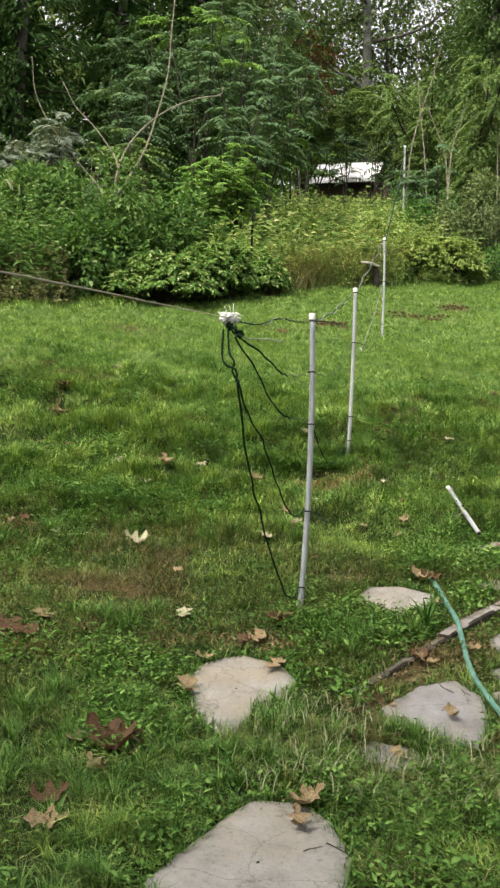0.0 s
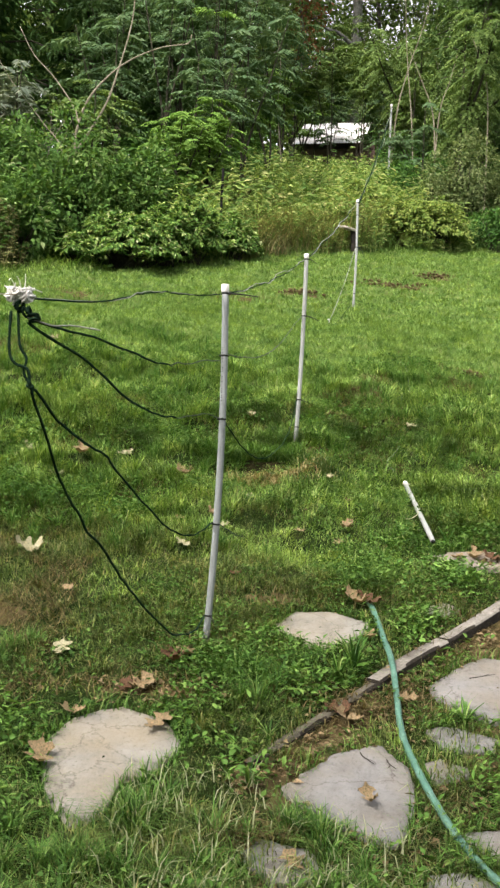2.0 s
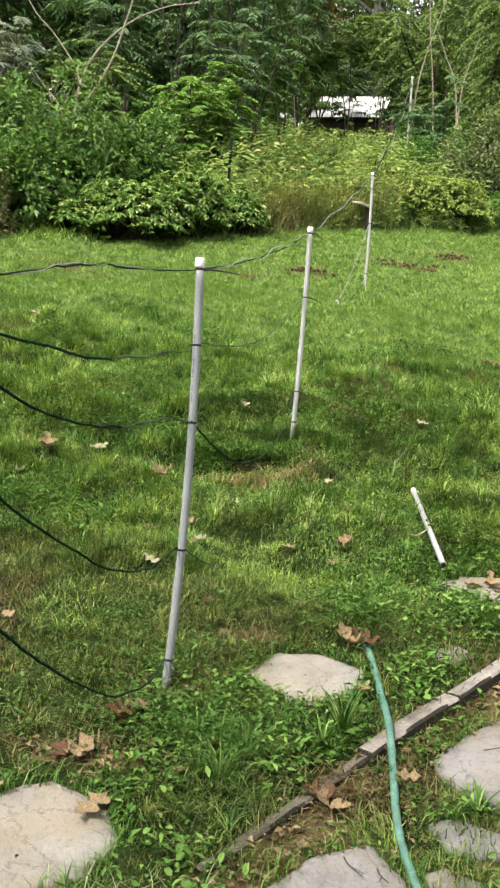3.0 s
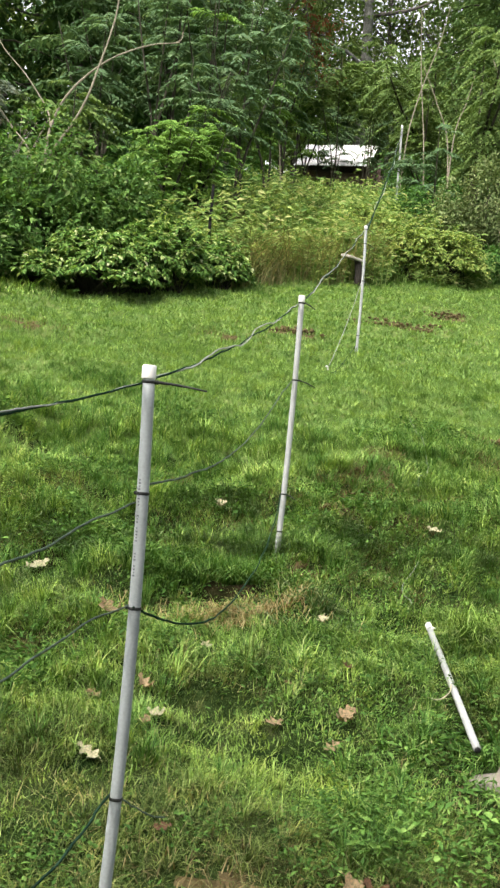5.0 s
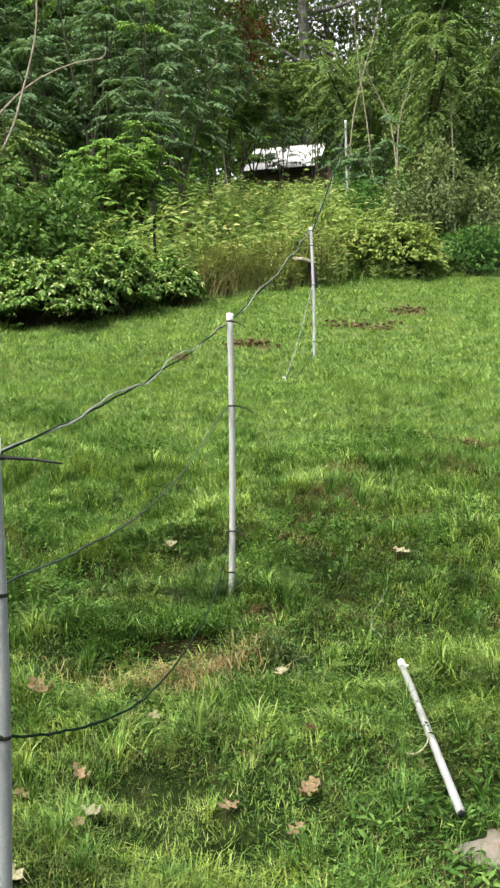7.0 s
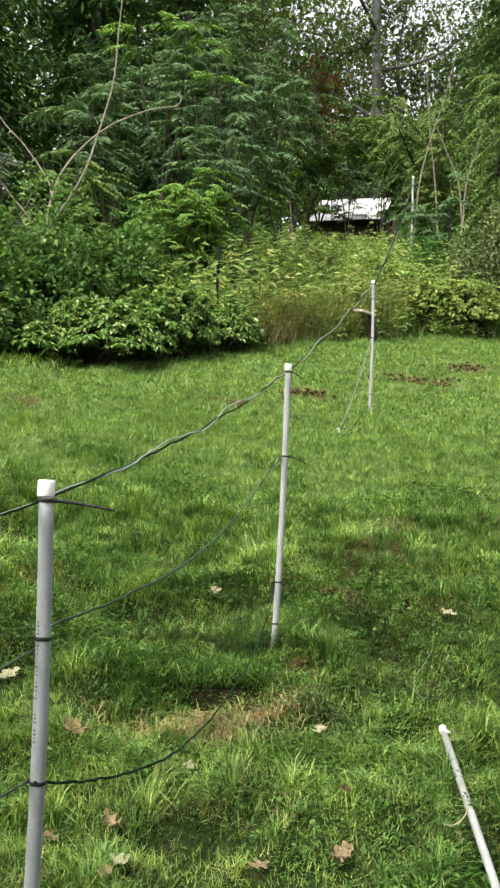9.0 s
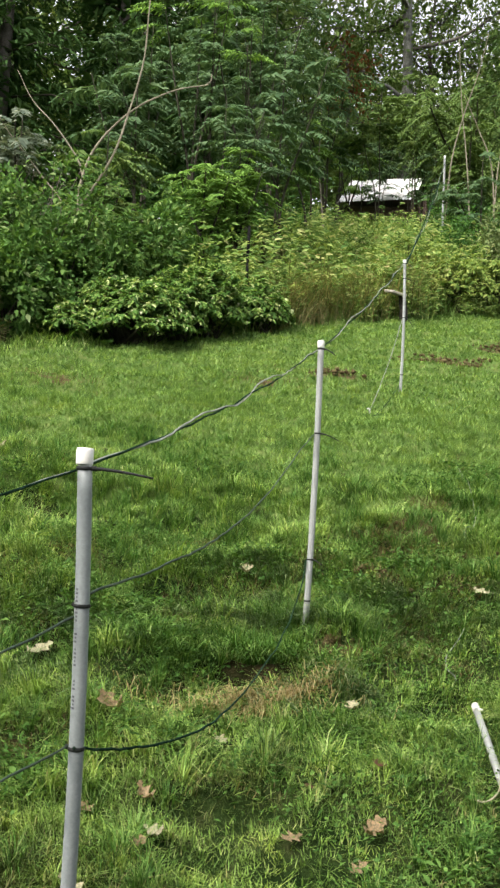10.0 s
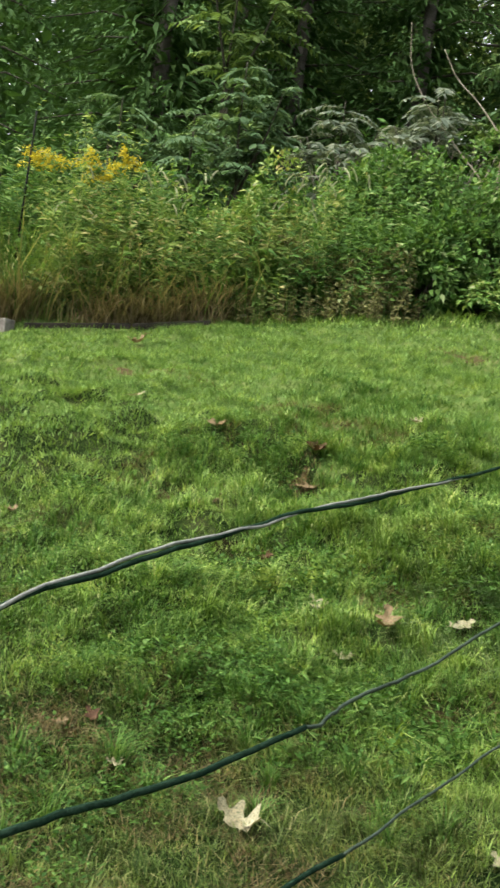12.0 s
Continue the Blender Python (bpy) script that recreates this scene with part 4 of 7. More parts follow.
put("cord_end", *tube(curve_through([rod_line[3] + (0, 0.03, 0.012), rod_line[4] + (-0.008, 0.03, 0.016), rod_line[4] + (-0.022, -0.05, 0.0), rod_line[4] + (-0.06, -0.09, -0.02), rod_line[4] + (-0.1, -0.08, -0.02)], 6), 0.0024, 6), M_TWINE, rod, "thin tan cord end", True)

# ---- garden hose ----
HOSE_XY = [(0.55, 5.26), (0.575, 5.12), (0.598, 4.90), (0.615, 4.70), (0.622, 4.52), (0.622, 4.38), (0.632, 4.25), (0.658, 4.12), (0.685, 4.01), (0.72, 3.88), (0.76, 3.77), (0.81, 3.67), (0.88, 3.58), (1.05, 3.48), (1.4, 3.40)]
hose_xy = curve_through([(x, y, 0) for x, y in HOSE_XY], 6)
hz = ground_z(hose_xy[:, 0], hose_xy[:, 1]) + 0.02
s_h, _ = beside_edge(hose_xy[:, 0], hose_xy[:, 1])
hz = np.maximum(hz, np.where(np.abs(s_h) < 0.05, hz + 0.025, hz))
hz = np.convolve(np.r_[hz[:1].repeat(3), hz, hz[-1:].repeat(3)], np.ones(7) / 7, "valid")
hose_xy[:, 2] = hz + 0.004
tagged(put("garden_hose", *tube(hose_xy, 0.0112 * (1 + 0.06 * np.sin(np.arange(len(hose_xy)) * 1.9)), 12), M_HOSE, smooth=True), "faded green garden hose lying over the edging", "hose")

# ---- plants: builders ----
def scatter_in(n, radii, rng_, hollow=0.5):
    d = unit(rng_.standard_normal((n, 3)))
    r = hollow + (1 - hollow) * rng_.random(n) ** 0.6
    return d * r[:, None] * np.asarray(radii), d


def shrub(name, x, y, radii, count, size, material, label, seed, droop=0.25, clumps=9, category="shrub", lift=0.0):
    """A leafy mound: uneven clumps of leaves over a few stems that fork from the foot."""
    g = np.random.default_rng(seed)
    z = float(ground_z(x, y))
    ob = root(name, (x, y, z), label, category)
    cs, rs = [], []
    for q in range(clumps):
        a = g.uniform(0, 2 * np.pi)
        rr = math.sqrt(g.random()) * 0.72
        h = g.uniform(0.25, 0.95) * (1 - 0.45 * rr)
        cs.append((x + radii[0] * rr * math.cos(a), y + radii[1] * rr * math.sin(a), z + radii[2] * h + lift))
        rs.append(g.uniform(0.28, 0.5) * np.array([radii[0], radii[1], radii[2] * 0.75]))
    stems = []
    for c in cs:
        foot = np.array([x + g.uniform(-0.12, 0.12) * radii[0], y + g.uniform(-0.12, 0.12) * radii[1], z - 0.03])
        c = np.array(c)
        bend = (foot + c) / 2 + g.uniform(-0.12, 0.12, 3) * radii[0]
        stems.append(tube(curve_through([foot, bend, c], 4), np.linspace(0.014, 0.005, 9), 5))
    tagged(put("stem_mass", *joined(stems), M_STEM, ob), kind="stuff")
    pts, dirs = [], []
    per = int(count * 1.7) // clumps
    for c, r in zip(cs, rs):
        p, d = scatter_in(per, r, g, 0.6)
        keep = field((c[0] + p[:, 0]) * 5, (c[2] + p[:, 2]) * 5 + p[:, 1] * 3, seed) > 0.31
        pts.append((np.array(c) + p)[keep])
        dirs.append(d[keep])
    p, d = np.vstack(pts), np.vstack(dirs)
    low = ground_z(p[:, 0], p[:, 1]) + 0.03
    p[:, 2] = np.maximum(p[:, 2], low + g.random(len(p)) * 0.08)
    axis = d + g.standard_normal((len(p), 3)) * 0.6 - np.array([0, 0, droop])
    up = d * 0.9 + np.array([0, 0, 0.8]) - np.array([0, 0.35, 0]) + g.standard_normal((len(p), 3)) * 0.35
    L = size * g.uniform(0.6, 1.3, len(p))
    put("foliage", *leaves(p, axis, up, L, L * g.uniform(0.4, 0.6, len(p))), material, ob)
    return ob


def arching_shrub(name, x, y, radii, shoots, per, size, material, label, seed, category="shrub", sway=0.12):
    """A mound of long shoots that rise from the foot and arch over, with leaves in two ranks along their outer part."""
    g = np.random.default_rng(seed)
    z = float(ground_z(x, y))
    ob = root(name, (x, y, z), label, category)
    a, h = g.uniform(0, 2 * np.pi, shoots), g.uniform(0.12, 1.0, shoots) ** 0.8
    lobe = 0.78 + 0.4 * field(a * 1.1, h * 2.5, seed)
    r = np.sqrt(np.maximum(1 - h**2, 0.0)) * lobe
    foot = np.stack([x + g.normal(0, 0.14, shoots) * radii[0], y + g.normal(0, 0.14, shoots) * radii[1], np.full(shoots, z - 0.03)], -1)
    end = np.stack([x + radii[0] * r * np.cos(a), y + radii[1] * r * np.sin(a), z + radii[2] * h * lobe], -1)
    end[:, 2] = np.maximum(end[:, 2], ground_z(end[:, 0], end[:, 1]) + 0.06)
    mid = foot * 0.4 + end * 0.6 + np.array([0, 0, 1.0]) * (radii[2] * g.uniform(0.25, 0.5, shoots))[:, None] + g.normal(0, sway, (shoots, 3)) * radii[0]
    q = np.linspace(0.42, 1.0, per)
    q = np.clip(q + g.normal(0, 0.012, (shoots, per)), 0.3, 1)[..., None]
    p = foot[:, None] * (1 - q) ** 2 + mid[:, None] * 2 * q * (1 - q) + end[:, None] * q**2
    way = unit((mid - foot)[:, None] * (1 - q) + (end - mid)[:, None] * q)
    rank = np.where(np.arange(per) % 2, 1.0, -1.0)[None, :, None]
    side = unit(np.cross(way, (0, 0, 1.0)))
    axis = way * 0.55 + side * rank * 0.9 - np.array([0, 0, 0.35]) + g.normal(0, 0.28, p.shape)
    up = np.array([0, -0.6, 1.0]) + g.normal(0, 0.3, p.shape)
    L = size * (g.uniform(0.7, 1.25, (shoots, per)) * (1.15 - 0.45 * q[..., 0])).ravel()
    put("foliage", *leaves(p.reshape(-1, 3), axis.reshape(-1, 3), up.reshape(-1, 3), L, L * g.uniform(0.36, 0.52, len(L))), material, ob)
    lines = [tube([foot[k], foot[k] * 0.36 + mid[k] * 0.48 + end[k] * 0.16, foot[k] * 0.09 + mid[k] * 0.42 + end[k] * 0.49, end[k]], [0.008, 0.006, 0.004, 0.002], 3) for k in range(0, shoots, 2)]
    tagged(put("stem_mass", *joined(lines), M_STEM, ob), kind="stuff")
    return ob


def fronds(base, way, length, pairs, leaflet, g, droop=0.5):
    """Feathered leaves: leaflets in pairs along arching midribs. All fronds at once."""
    m = len(base)
    q = (np.arange(pairs) + 1.0) / (pairs + 0.3)
    way = unit(way)
    side = unit(np.cross(way, (0, 0, 1)))
    spine = base[:, None] + way[:, None] * (length[:, None] * q)[..., None]
    spine = spine.copy()
    spine[..., 2] -= droop * length[:, None] * (q**2)
    fall = way[:, None] - np.array([0, 0, 1.0]) * (2 * droop * q)[None, :, None]
    out = []
    for s in (-1, 1):
        axis = side[:, None] * s + unit(fall) * 0.45 - np.array([0, 0, 0.35]) + g.standard_normal((m, pairs, 3)) * 0.14
        up = np.broadcast_to(np.array([0, -0.45, 1.0]), axis.shape) + g.standard_normal((m, pairs, 3)) * 0.25
        L = (leaflet[:, None] * (1.15 - 0.55 * np.abs(q - 0.45) * 1.6)).ravel() * g.uniform(0.85, 1.15, m * pairs)
        out.append(leaves(spine.reshape(-1, 3), axis.reshape(-1, 3), up.reshape(-1, 3), L, L * 0.4, 0.15))
    ribs_v = np.stack([base, base + way * (length * 0.5)[:, None] - np.array([0, 0, 1]) * (droop * length * 0.25)[:, None],
                       base + way * length[:, None] - np.array([0, 0, 1]) * (droop * length)[:, None]], 1)
    return joined(out), ribs_v


def feather_tree(name, x, y, height, count, reach, leaflet, material, label, seed, lean=(0, 0), start=0.35, pairs=10, droop=0.5, forks=3, category="sapling", stem=None, thick=0.03):
    """A sapling whose few stems carry whorls of feathered leaves."""
    g = np.random.default_rng(seed)
    z = float(ground_z(x, y))
    ob = root(name, (x, y, z), label, category)
    stems, bases, ways = [], [], []
    for k in range(forks):
        a = g.uniform(0, 2 * np.pi)
        top = np.array([x + lean[0] + 0.32 * reach * forks * math.cos(a) * (k > 0), y + lean[1] + 0.32 * reach * forks * math.sin(a) * (k > 0), z + height * (1 - 0.22 * (k > 0) * g.random())])
        line = curve_through([(x, y, z - 0.05), (x + lean[0] * 0.2 + g.uniform(-0.06, 0.06), y, z + height * 0.35), top * 0.6 + np.array([x, y, z]) * 0.4 + (0, 0, height * 0.1), top], 6)
        stems.append(tube(line, np.linspace(thick, 0.006, len(line)), 6))
        n = int(count * 1.9) // forks
        s = g.uniform(start, 1.0, n) ** 0.8
        idx = s * (len(line) - 1)
        p = np.stack([np.interp(idx, np.arange(len(line)), line[:, c]) for c in range(3)], -1)
        az_ = g.uniform(0, 2 * np.pi, n)
        w = np.stack([np.cos(az_), np.sin(az_), g.uniform(0.05, 0.65, n)], -1)
        bases.append(p)
        ways.append(w)
    put("stem", *joined(stems), stem or M_STEM, ob)
    base, way = np.vstack(bases), np.vstack(ways)
    length = reach * g.uniform(0.6, 1.15, len(base))
    (v, f), ribs = fronds(base, way, length, pairs, leaflet * g.uniform(0.8, 1.2, len(base)), g, droop)
    put("foliage", v, f, material, ob)
    tagged(put("rib_mass", *joined([tube(r, [0.006, 0.004, 0.002], 3) for r in ribs]), material, ob), kind="stuff")
    return ob


def broad_tree(name, x, y, height, crown, count, size, material, label, seed, trunk=0.16, first=0.35, limbs=11, lean=(0, 0), gaps=0.3, spread=0.30, bark=None, arm=None):
    """A trunk with forking limbs, and leaves in loose sprays round the limbs' ends."""
    g = np.random.default_rng(seed)
    z = float(ground_z(x, y))
    ob = root(name, (x, y, z), label, "tree")
    top = np.array([x + lean[0], y + lean[1], z + height * 0.97])
    line = curve_through([(x, y, z - 0.2), (x + g.uniform(-0.15, 0.15) + lean[0] * 0.3, y + lean[1] * 0.3, z + height * 0.35), (x + g.uniform(-0.25, 0.25) + lean[0] * 0.65, y + lean[1] * 0.65, z + height * 0.7), top], 8)
    put("trunk", *tube(line, np.linspace(trunk, 0.03, len(line)), 10), bark or M_BARK, ob, smooth=True)
    if arm:
        put("limb", *tube(curve_through(arm, 6), np.linspace(0.075, 0.025, 6 * len(arm) - 5), 7), bark or M_BARK, ob, smooth=True)
    tips, branch = [], []
    for k in range(limbs):
        s = first + (0.97 - first) * (k + g.random()) / limbs
        p0 = np.array([np.interp(s * (len(line) - 1), np.arange(len(line)), line[:, c]) for c in range(3)])
        a = k * 2.4 + g.uniform(-0.5, 0.5)
        out = crown * (1.1 - 0.75 * max(0, (s - 0.45)) / 0.55) * g.uniform(0.7, 1.1)
        p2 = p0 + np.array([math.cos(a) * out, math.sin(a) * out, out * g.uniform(0.2, 0.7)])
        p1 = (p0 + p2) / 2 + np.array([0, 0, -0.1 * out]) + g.uniform(-0.1, 0.1, 3) * out
        limb = curve_through([p0, p1, p2], 5)
        branch.append(tube(limb, np.linspace(trunk * 0.42 * (1.2 - s), 0.012, len(limb)), 5))
        for q in (0.45, 0.62, 0.78, 0.92, 1.0):
            b0 = limb[int(q * (len(limb) - 1))]
            b1 = b0 + g.standard_normal(3) * np.array([0.32, 0.32, 0.2]) * crown * spread * 2
            branch.append(tube([b0, (b0 + b1) / 2 + g.uniform(-0.05, 0.05, 3), b1], [0.02, 0.012, 0.006], 4))
            tips.append(b1)
    tagged(put("limb_mass", *joined(branch), M_BARK, ob), kind="stuff")
    tips = np.array(tips)
    c = tips[g.integers(0, len(tips), count)]
    p = c + g.standard_normal((count, 3)) * np.array([1, 1, 0.55]) * crown * spread * 0.62
    p = p[field(p[:, 0] * 1.4 + p[:, 1] * 0.9, p[:, 2] * 1.6 + p[:, 1] * 0.5, seed) > gaps]
    axis = g.standard_normal((len(p), 3)) + np.array([0, 0, -0.5])
    up = g.standard_normal((len(p), 3)) * 0.6 + np.array([0, 0, 1.0])
    L = size * g.uniform(0.6, 1.3, len(p))
    put("crown", *leaves(p, axis, up, L, L * g.uniform(0.45, 0.65, len(p))), material, ob)
    return ob


def cedar(name, x, y, height, width, count, size, material, label, seed, bottom=0.08):
    """An evergreen: tiers of drooping branches clothed in narrow sprays."""
    g = np.random.default_rng(seed)
    z = float(ground_z(x, y))
    ob = root(name, (x, y, z), label, "evergreen")
    put("trunk", *tube([(x, y, z - 0.2), (x + 0.1, y, z + height * 0.5), (x, y, z + height)], [0.16, 0.1, 0.02], 8), M_BARK, ob)
    n_b = 70
    s = bottom + (1 - bottom) * (np.arange(n_b) + g.random(n_b)) / n_b
    az_ = np.arange(n_b) * 2.39996 + g.uniform(-0.4, 0.4, n_b)
    reach = width * (1 - s) ** 0.75 * g.uniform(0.65, 1.1, n_b) + 0.15
    pts, ways, branch = [], [], []
    per = count // n_b
    for k in range(n_b):
        d = np.array([math.cos(az_[k]), math.sin(az_[k]), 0.0])
        b0 = np.array([x, y, z + height * s[k]])
        q = g.random(per) ** 0.7
        line = b0 + d * (reach[k] * q)[:, None] + np.array([0, 0, 1]) * (reach[k] * (0.25 * q - 0.42 * q * q))[:, None]
        pts.append(line + g.standard_normal((per, 3)) * np.array([0.16, 0.16, 0.12]) * (0.5 + reach[k] * 0.35))
        ways.append(d + g.standard_normal((per, 3)) * 0.55 - np.array([0, 0, 0.45]))
        branch.append(tube([b0, b0 + d * reach[k] * 0.5 + (0, 0, reach[k] * 0.02), b0 + d * reach[k] + (0, 0, -reach[k] * 0.17)], [0.03, 0.018, 0.006], 4))
    tagged(put("branch_mass", *joined(branch), M_STEM, ob), kind="stuff")
    p, w = np.vstack(pts), np.vstack(ways)
    inner = np.hypot(p[:, 0] - x, p[:, 1] - y) < 0.45 * width * (1 - (p[:, 2] - z) / height).clip(0.1, 1)
    L = size * g.uniform(0.6, 1.4, len(p)) * np.where(inner, 1.9, 1.0)
    put("sprays", *leaves(p, w, g.standard_normal((len(p), 3)) * 0.4 + np.array([0, 0, 1.0]), L, L * 0.27, 0.2), material, ob)
    return ob


def stuff(name, v, f, material, label, category):
    return tagged(put(name, v, f, material), label, category, kind="stuff")


# ---- wild bank along the lawn ----
# low flowering mounds in front
for x, y, r, n, seed in [(-2.12, 13.3, (0.62, 0.45, 0.66), 2600, 101), (-1.45, 13.95, (0.5, 0.45, 0.76), 2200, 102), (-0.98, 14.6, (0.42, 0.4, 0.6), 1500, 103), (-1.72, 13.6, (0.4, 0.4, 0.72), 1300, 105), (-2.7, 13.05, (0.4, 0.32, 0.36), 900, 104)]:
    arching_shrub("flowering_shrub", x, y, (r[0] * 1.08, r[1] * 1.05, r[2]), n // 8, 24, 0.088, M_SHRUB_FLOWER, "low arching leafy shrub with pale tips at the lawn's edge", seed)
# tall leafy mounds
for x, y, r, n, seed, m in [(-3.1, 14.3, (1.0, 0.75, 1.7), 5600, 111, M_SHRUB), (-4.1, 13.7, (0.95, 0.75, 1.75), 5200, 112, M_SHRUB), (-2.35, 15.0, (0.8, 0.65, 1.35), 3400, 113, M_SHRUB),
                            (-5.1, 12.9, (0.85, 0.6, 1.5), 3600, 114, M_TALL), (-3.4, 13.5, (0.6, 0.4, 0.75), 1700, 115, M_SHRUB_DARK), (-6.1, 12.2, (0.7, 0.6, 1.35), 2600, 116, M_SHRUB)]:
    shrub("wild_shrub", x, y, r, int(n * 0.95), 0.082, m, "tall rounded green shrub overgrown with vines", seed, 0.2, 14)
# leafy bushes with larger leaves that stand out from the hedge
for x, y, r, n, seed, m in [(-3.3, 13.0, (0.5, 0.34, 1.15), 1500, 117, M_SHRUB), (-3.75, 12.75, (0.4, 0.3, 0.95), 1000, 119, M_SHRUB), (-4.75, 11.95, (0.34, 0.28, 1.25), 900, 118, M_TALL)]:
    shrub("leafy_bush", x, y, r, n, 0.092, m, "bush with larger fresh green leaves in the hedge", seed, 0.3, 12)
# yellow-green and dark bushes to the right of the gap
for x, y, r, n, seed, m, lab in [(1.35, 17.1, (0.6, 0.5, 0.75), 2200, 121, M_YELLOW, "yellow-green leafy bush at the lawn's edge"), (2.0, 17.4, (0.6, 0.5, 0.7), 2000, 122, M_YELLOW, "yellow-green leafy bush at the lawn's edge"),
                                 (0.85, 17.6, (0.5, 0.5, 0.9), 1500, 123, M_YELLOW, "yellow-green leafy bush at the lawn's edge"),
                                 (2.5, 18.6, (0.95, 0.7, 1.75), 4200, 124, M_OLIVE, "large rounded bush with small pale leaves"), (3.4, 18.6, (0.8, 0.6, 1.3), 3000, 125, M_OLIVE, "large rounded bush with small pale leaves"),
                                 (3.0, 17.8, (0.7, 0.4, 0.7), 1600, 126, M_SHRUB_DARK, "low dark green bush at the lawn's edge"), (3.9, 18.2, (0.5, 0.4, 0.7), 1200, 127, M_SHRUB_DARK, "low dark green bush at the lawn's edge"),
                                 (1.7, 19.2, (0.7, 0.5, 1.2), 1900, 128, M_SHRUB_DARK, "dark green bush behind the yellow ones")]:
    if m is M_YELLOW:
        arching_shrub("bush", x, y, (r[0] * 1.1, r[1], r[2]), n // 8, 22, 0.085, m, lab, seed)
    else:
        shrub("bush", x, y, r, int(n * 1.3), 0.06, m, lab, seed, 0.25, 12)


for n_m, (x, y, r, h) in enumerate([(-0.55, 16.6, 0.5, 0.5), (0.1, 17.3, 0.55, 0.6), (0.75, 18.6, 0.6, 0.7), (-0.6, 18.2, 0.6, 0.75), (-1.25, 17.2, 0.5, 0.7), (0.1, 19.4, 0.65, 0.75), (1.3, 20.3, 0.6, 0.8), (-0.7, 20.2, 0.6, 0.8), (0.5, 21.6, 0.7, 0.8), (-0.3, 22.8, 0.8, 0.8), (0.9, 24.0, 0.8, 0.8), (-1.6, 19.2, 0.55, 0.8), (0.0, 25.2, 0.8, 0.7), (0.25, 16.6, 0.42, 0.55), (-3.75, 12.55, 0.45, 0.85), (-4.4, 12.3, 0.4, 0.8)]):
    shrub("weedy_mound", x, y, (r, r * 0.8, h), 1500 if n_m < 14 else 3000, 0.085 if n_m < 14 else 0.05, (M_BANK, M_TALL, M_YELLOW, M_BANK, M_BROWNISH)[n_m % 5] if n_m < 14 else M_BROWNISH, "mound of mixed green and fading weeds on the bank", 150 + n_m, 0.2, 10, "weeds")


def tall_grass(x0, x1, d0, d1, n, h, w, material, label, seed, lean=0.6):
    """Wild grass and stems in a strip behind the lawn's edge."""
    g = np.random.default_rng(seed)
    x = g.uniform(x0, x1, n)
    y = lawn_end(x) + g.uniform(d0, d1, n)
    keep = field(x * 1.7, y * 1.7, seed) > 0.25
    x, y = x[keep], y[keep]
    hh = h * g.uniform(0.5, 1.2, len(x)) * (0.6 + 0.7 * field(x * 1.1, y * 1.1, seed + 1))
    v, f = blades(x, y, ground_z(x, y) - 0.02, hh, w * g.uniform(0.6, 1.4, len(x)), lean * (0.35 + 0.65 * g.random(len(x))), g.uniform(0, 2 * np.pi, len(x)), 3)
    return stuff("wild_grass", v, f, material, label, "grass")


def forbs(x0, x1, d0, d1, n, h, size, material, label, seed, per=26):
    """Upright weeds: leaves set round many thin stems."""
    g = np.random.default_rng(seed)
    x = g.uniform(x0, x1, n)
    y = lawn_end(x) + g.uniform(d0, d1, n)
    keep = field(x * 0.9, y * 0.9, seed) > 0.36
    x, y = x[keep], y[keep]
    z = ground_z(x, y)
    hh = h * g.uniform(0.6, 1.15, len(x)) * (0.5 + 0.75 * field(x * 1.15 + seed, y * 1.15, seed + 5))
    lx, ly = g.normal(0, 0.14, len(x)) * hh, g.normal(0, 0.14, len(x)) * hh
    foot, tip = np.stack([x, y, z], -1), np.stack([x + lx, y + ly, z + hh], -1)
    s = g.uniform(0.15, 1.0, (len(x), per))
    p = (foot[:, None] + (tip - foot)[:, None] * s[..., None]).reshape(-1, 3)
    az_ = g.uniform(0, 2 * np.pi, len(p))
    axis = np.stack([np.cos(az_), np.sin(az_), g.uniform(-0.5, 0.6, len(p))], -1)
    L = size * g.uniform(0.6, 1.3, len(p)) * (1.15 - 0.5 * s.ravel())
    a = leaves(p, axis, np.array([0, -0.8, 1.0]) + g.standard_normal((len(p), 3)) * 0.35, L, L * g.uniform(0.22, 0.4, len(p)))
    sv = np.stack([foot - (0.004, 0, 0), foot + (0.004, 0, 0), tip], 1).reshape(-1, 3)
    sf = np.arange(len(x) * 3).reshape(-1, 3)
    v, f = joined([a, (sv, sf)])
    return stuff("weeds", v, f, material, label, "weeds"), tip


tall_grass(-1.2, 1.4, 0.0, 2.6, 5000, 0.32, 0.009, M_TALL, "yellowish tall grass on the bank behind the lawn", 201, 1.3)
forbs(-1.5, 2.6, -0.05, 0.8, 800, 0.42, 0.08, M_BANK, "low weeds along the end of the lawn", 216, 20)
tall_grass(-1.0, 0.9, 0.0, 1.3, 2600, 0.62, 0.010, M_DRY_GREEN, "drooping fading grass at the lawn's edge", 202, 1.25)
forbs(-1.7, 2.2, 0.35, 5.5, 1050, 0.85, 0.135, M_YELLOW, "yellow-green upright weeds on the bank", 203)
forbs(-1.8, 2.4, 0.6, 7.5, 850, 1.0, 0.155, M_BANK, "green leafy weeds on the bank", 204)
forbs(-1.5, 1.6, 0.15, 3.5, 900, 0.7, 0.12, M_TALL, "mixed pale green weeds on the bank", 212)
tall_grass(-10, -4.4, 0.1, 1.0, 2600, 0.85, 0.012, M_TALL, "tall green wild grass along the lawn", 205, 1.1)
tall_grass(-10, -4.6, -0.04, 0.35, 4600, 0.5, 0.011, M_DRY, "drooping dry brown grass along the lawn", 206, 1.3)
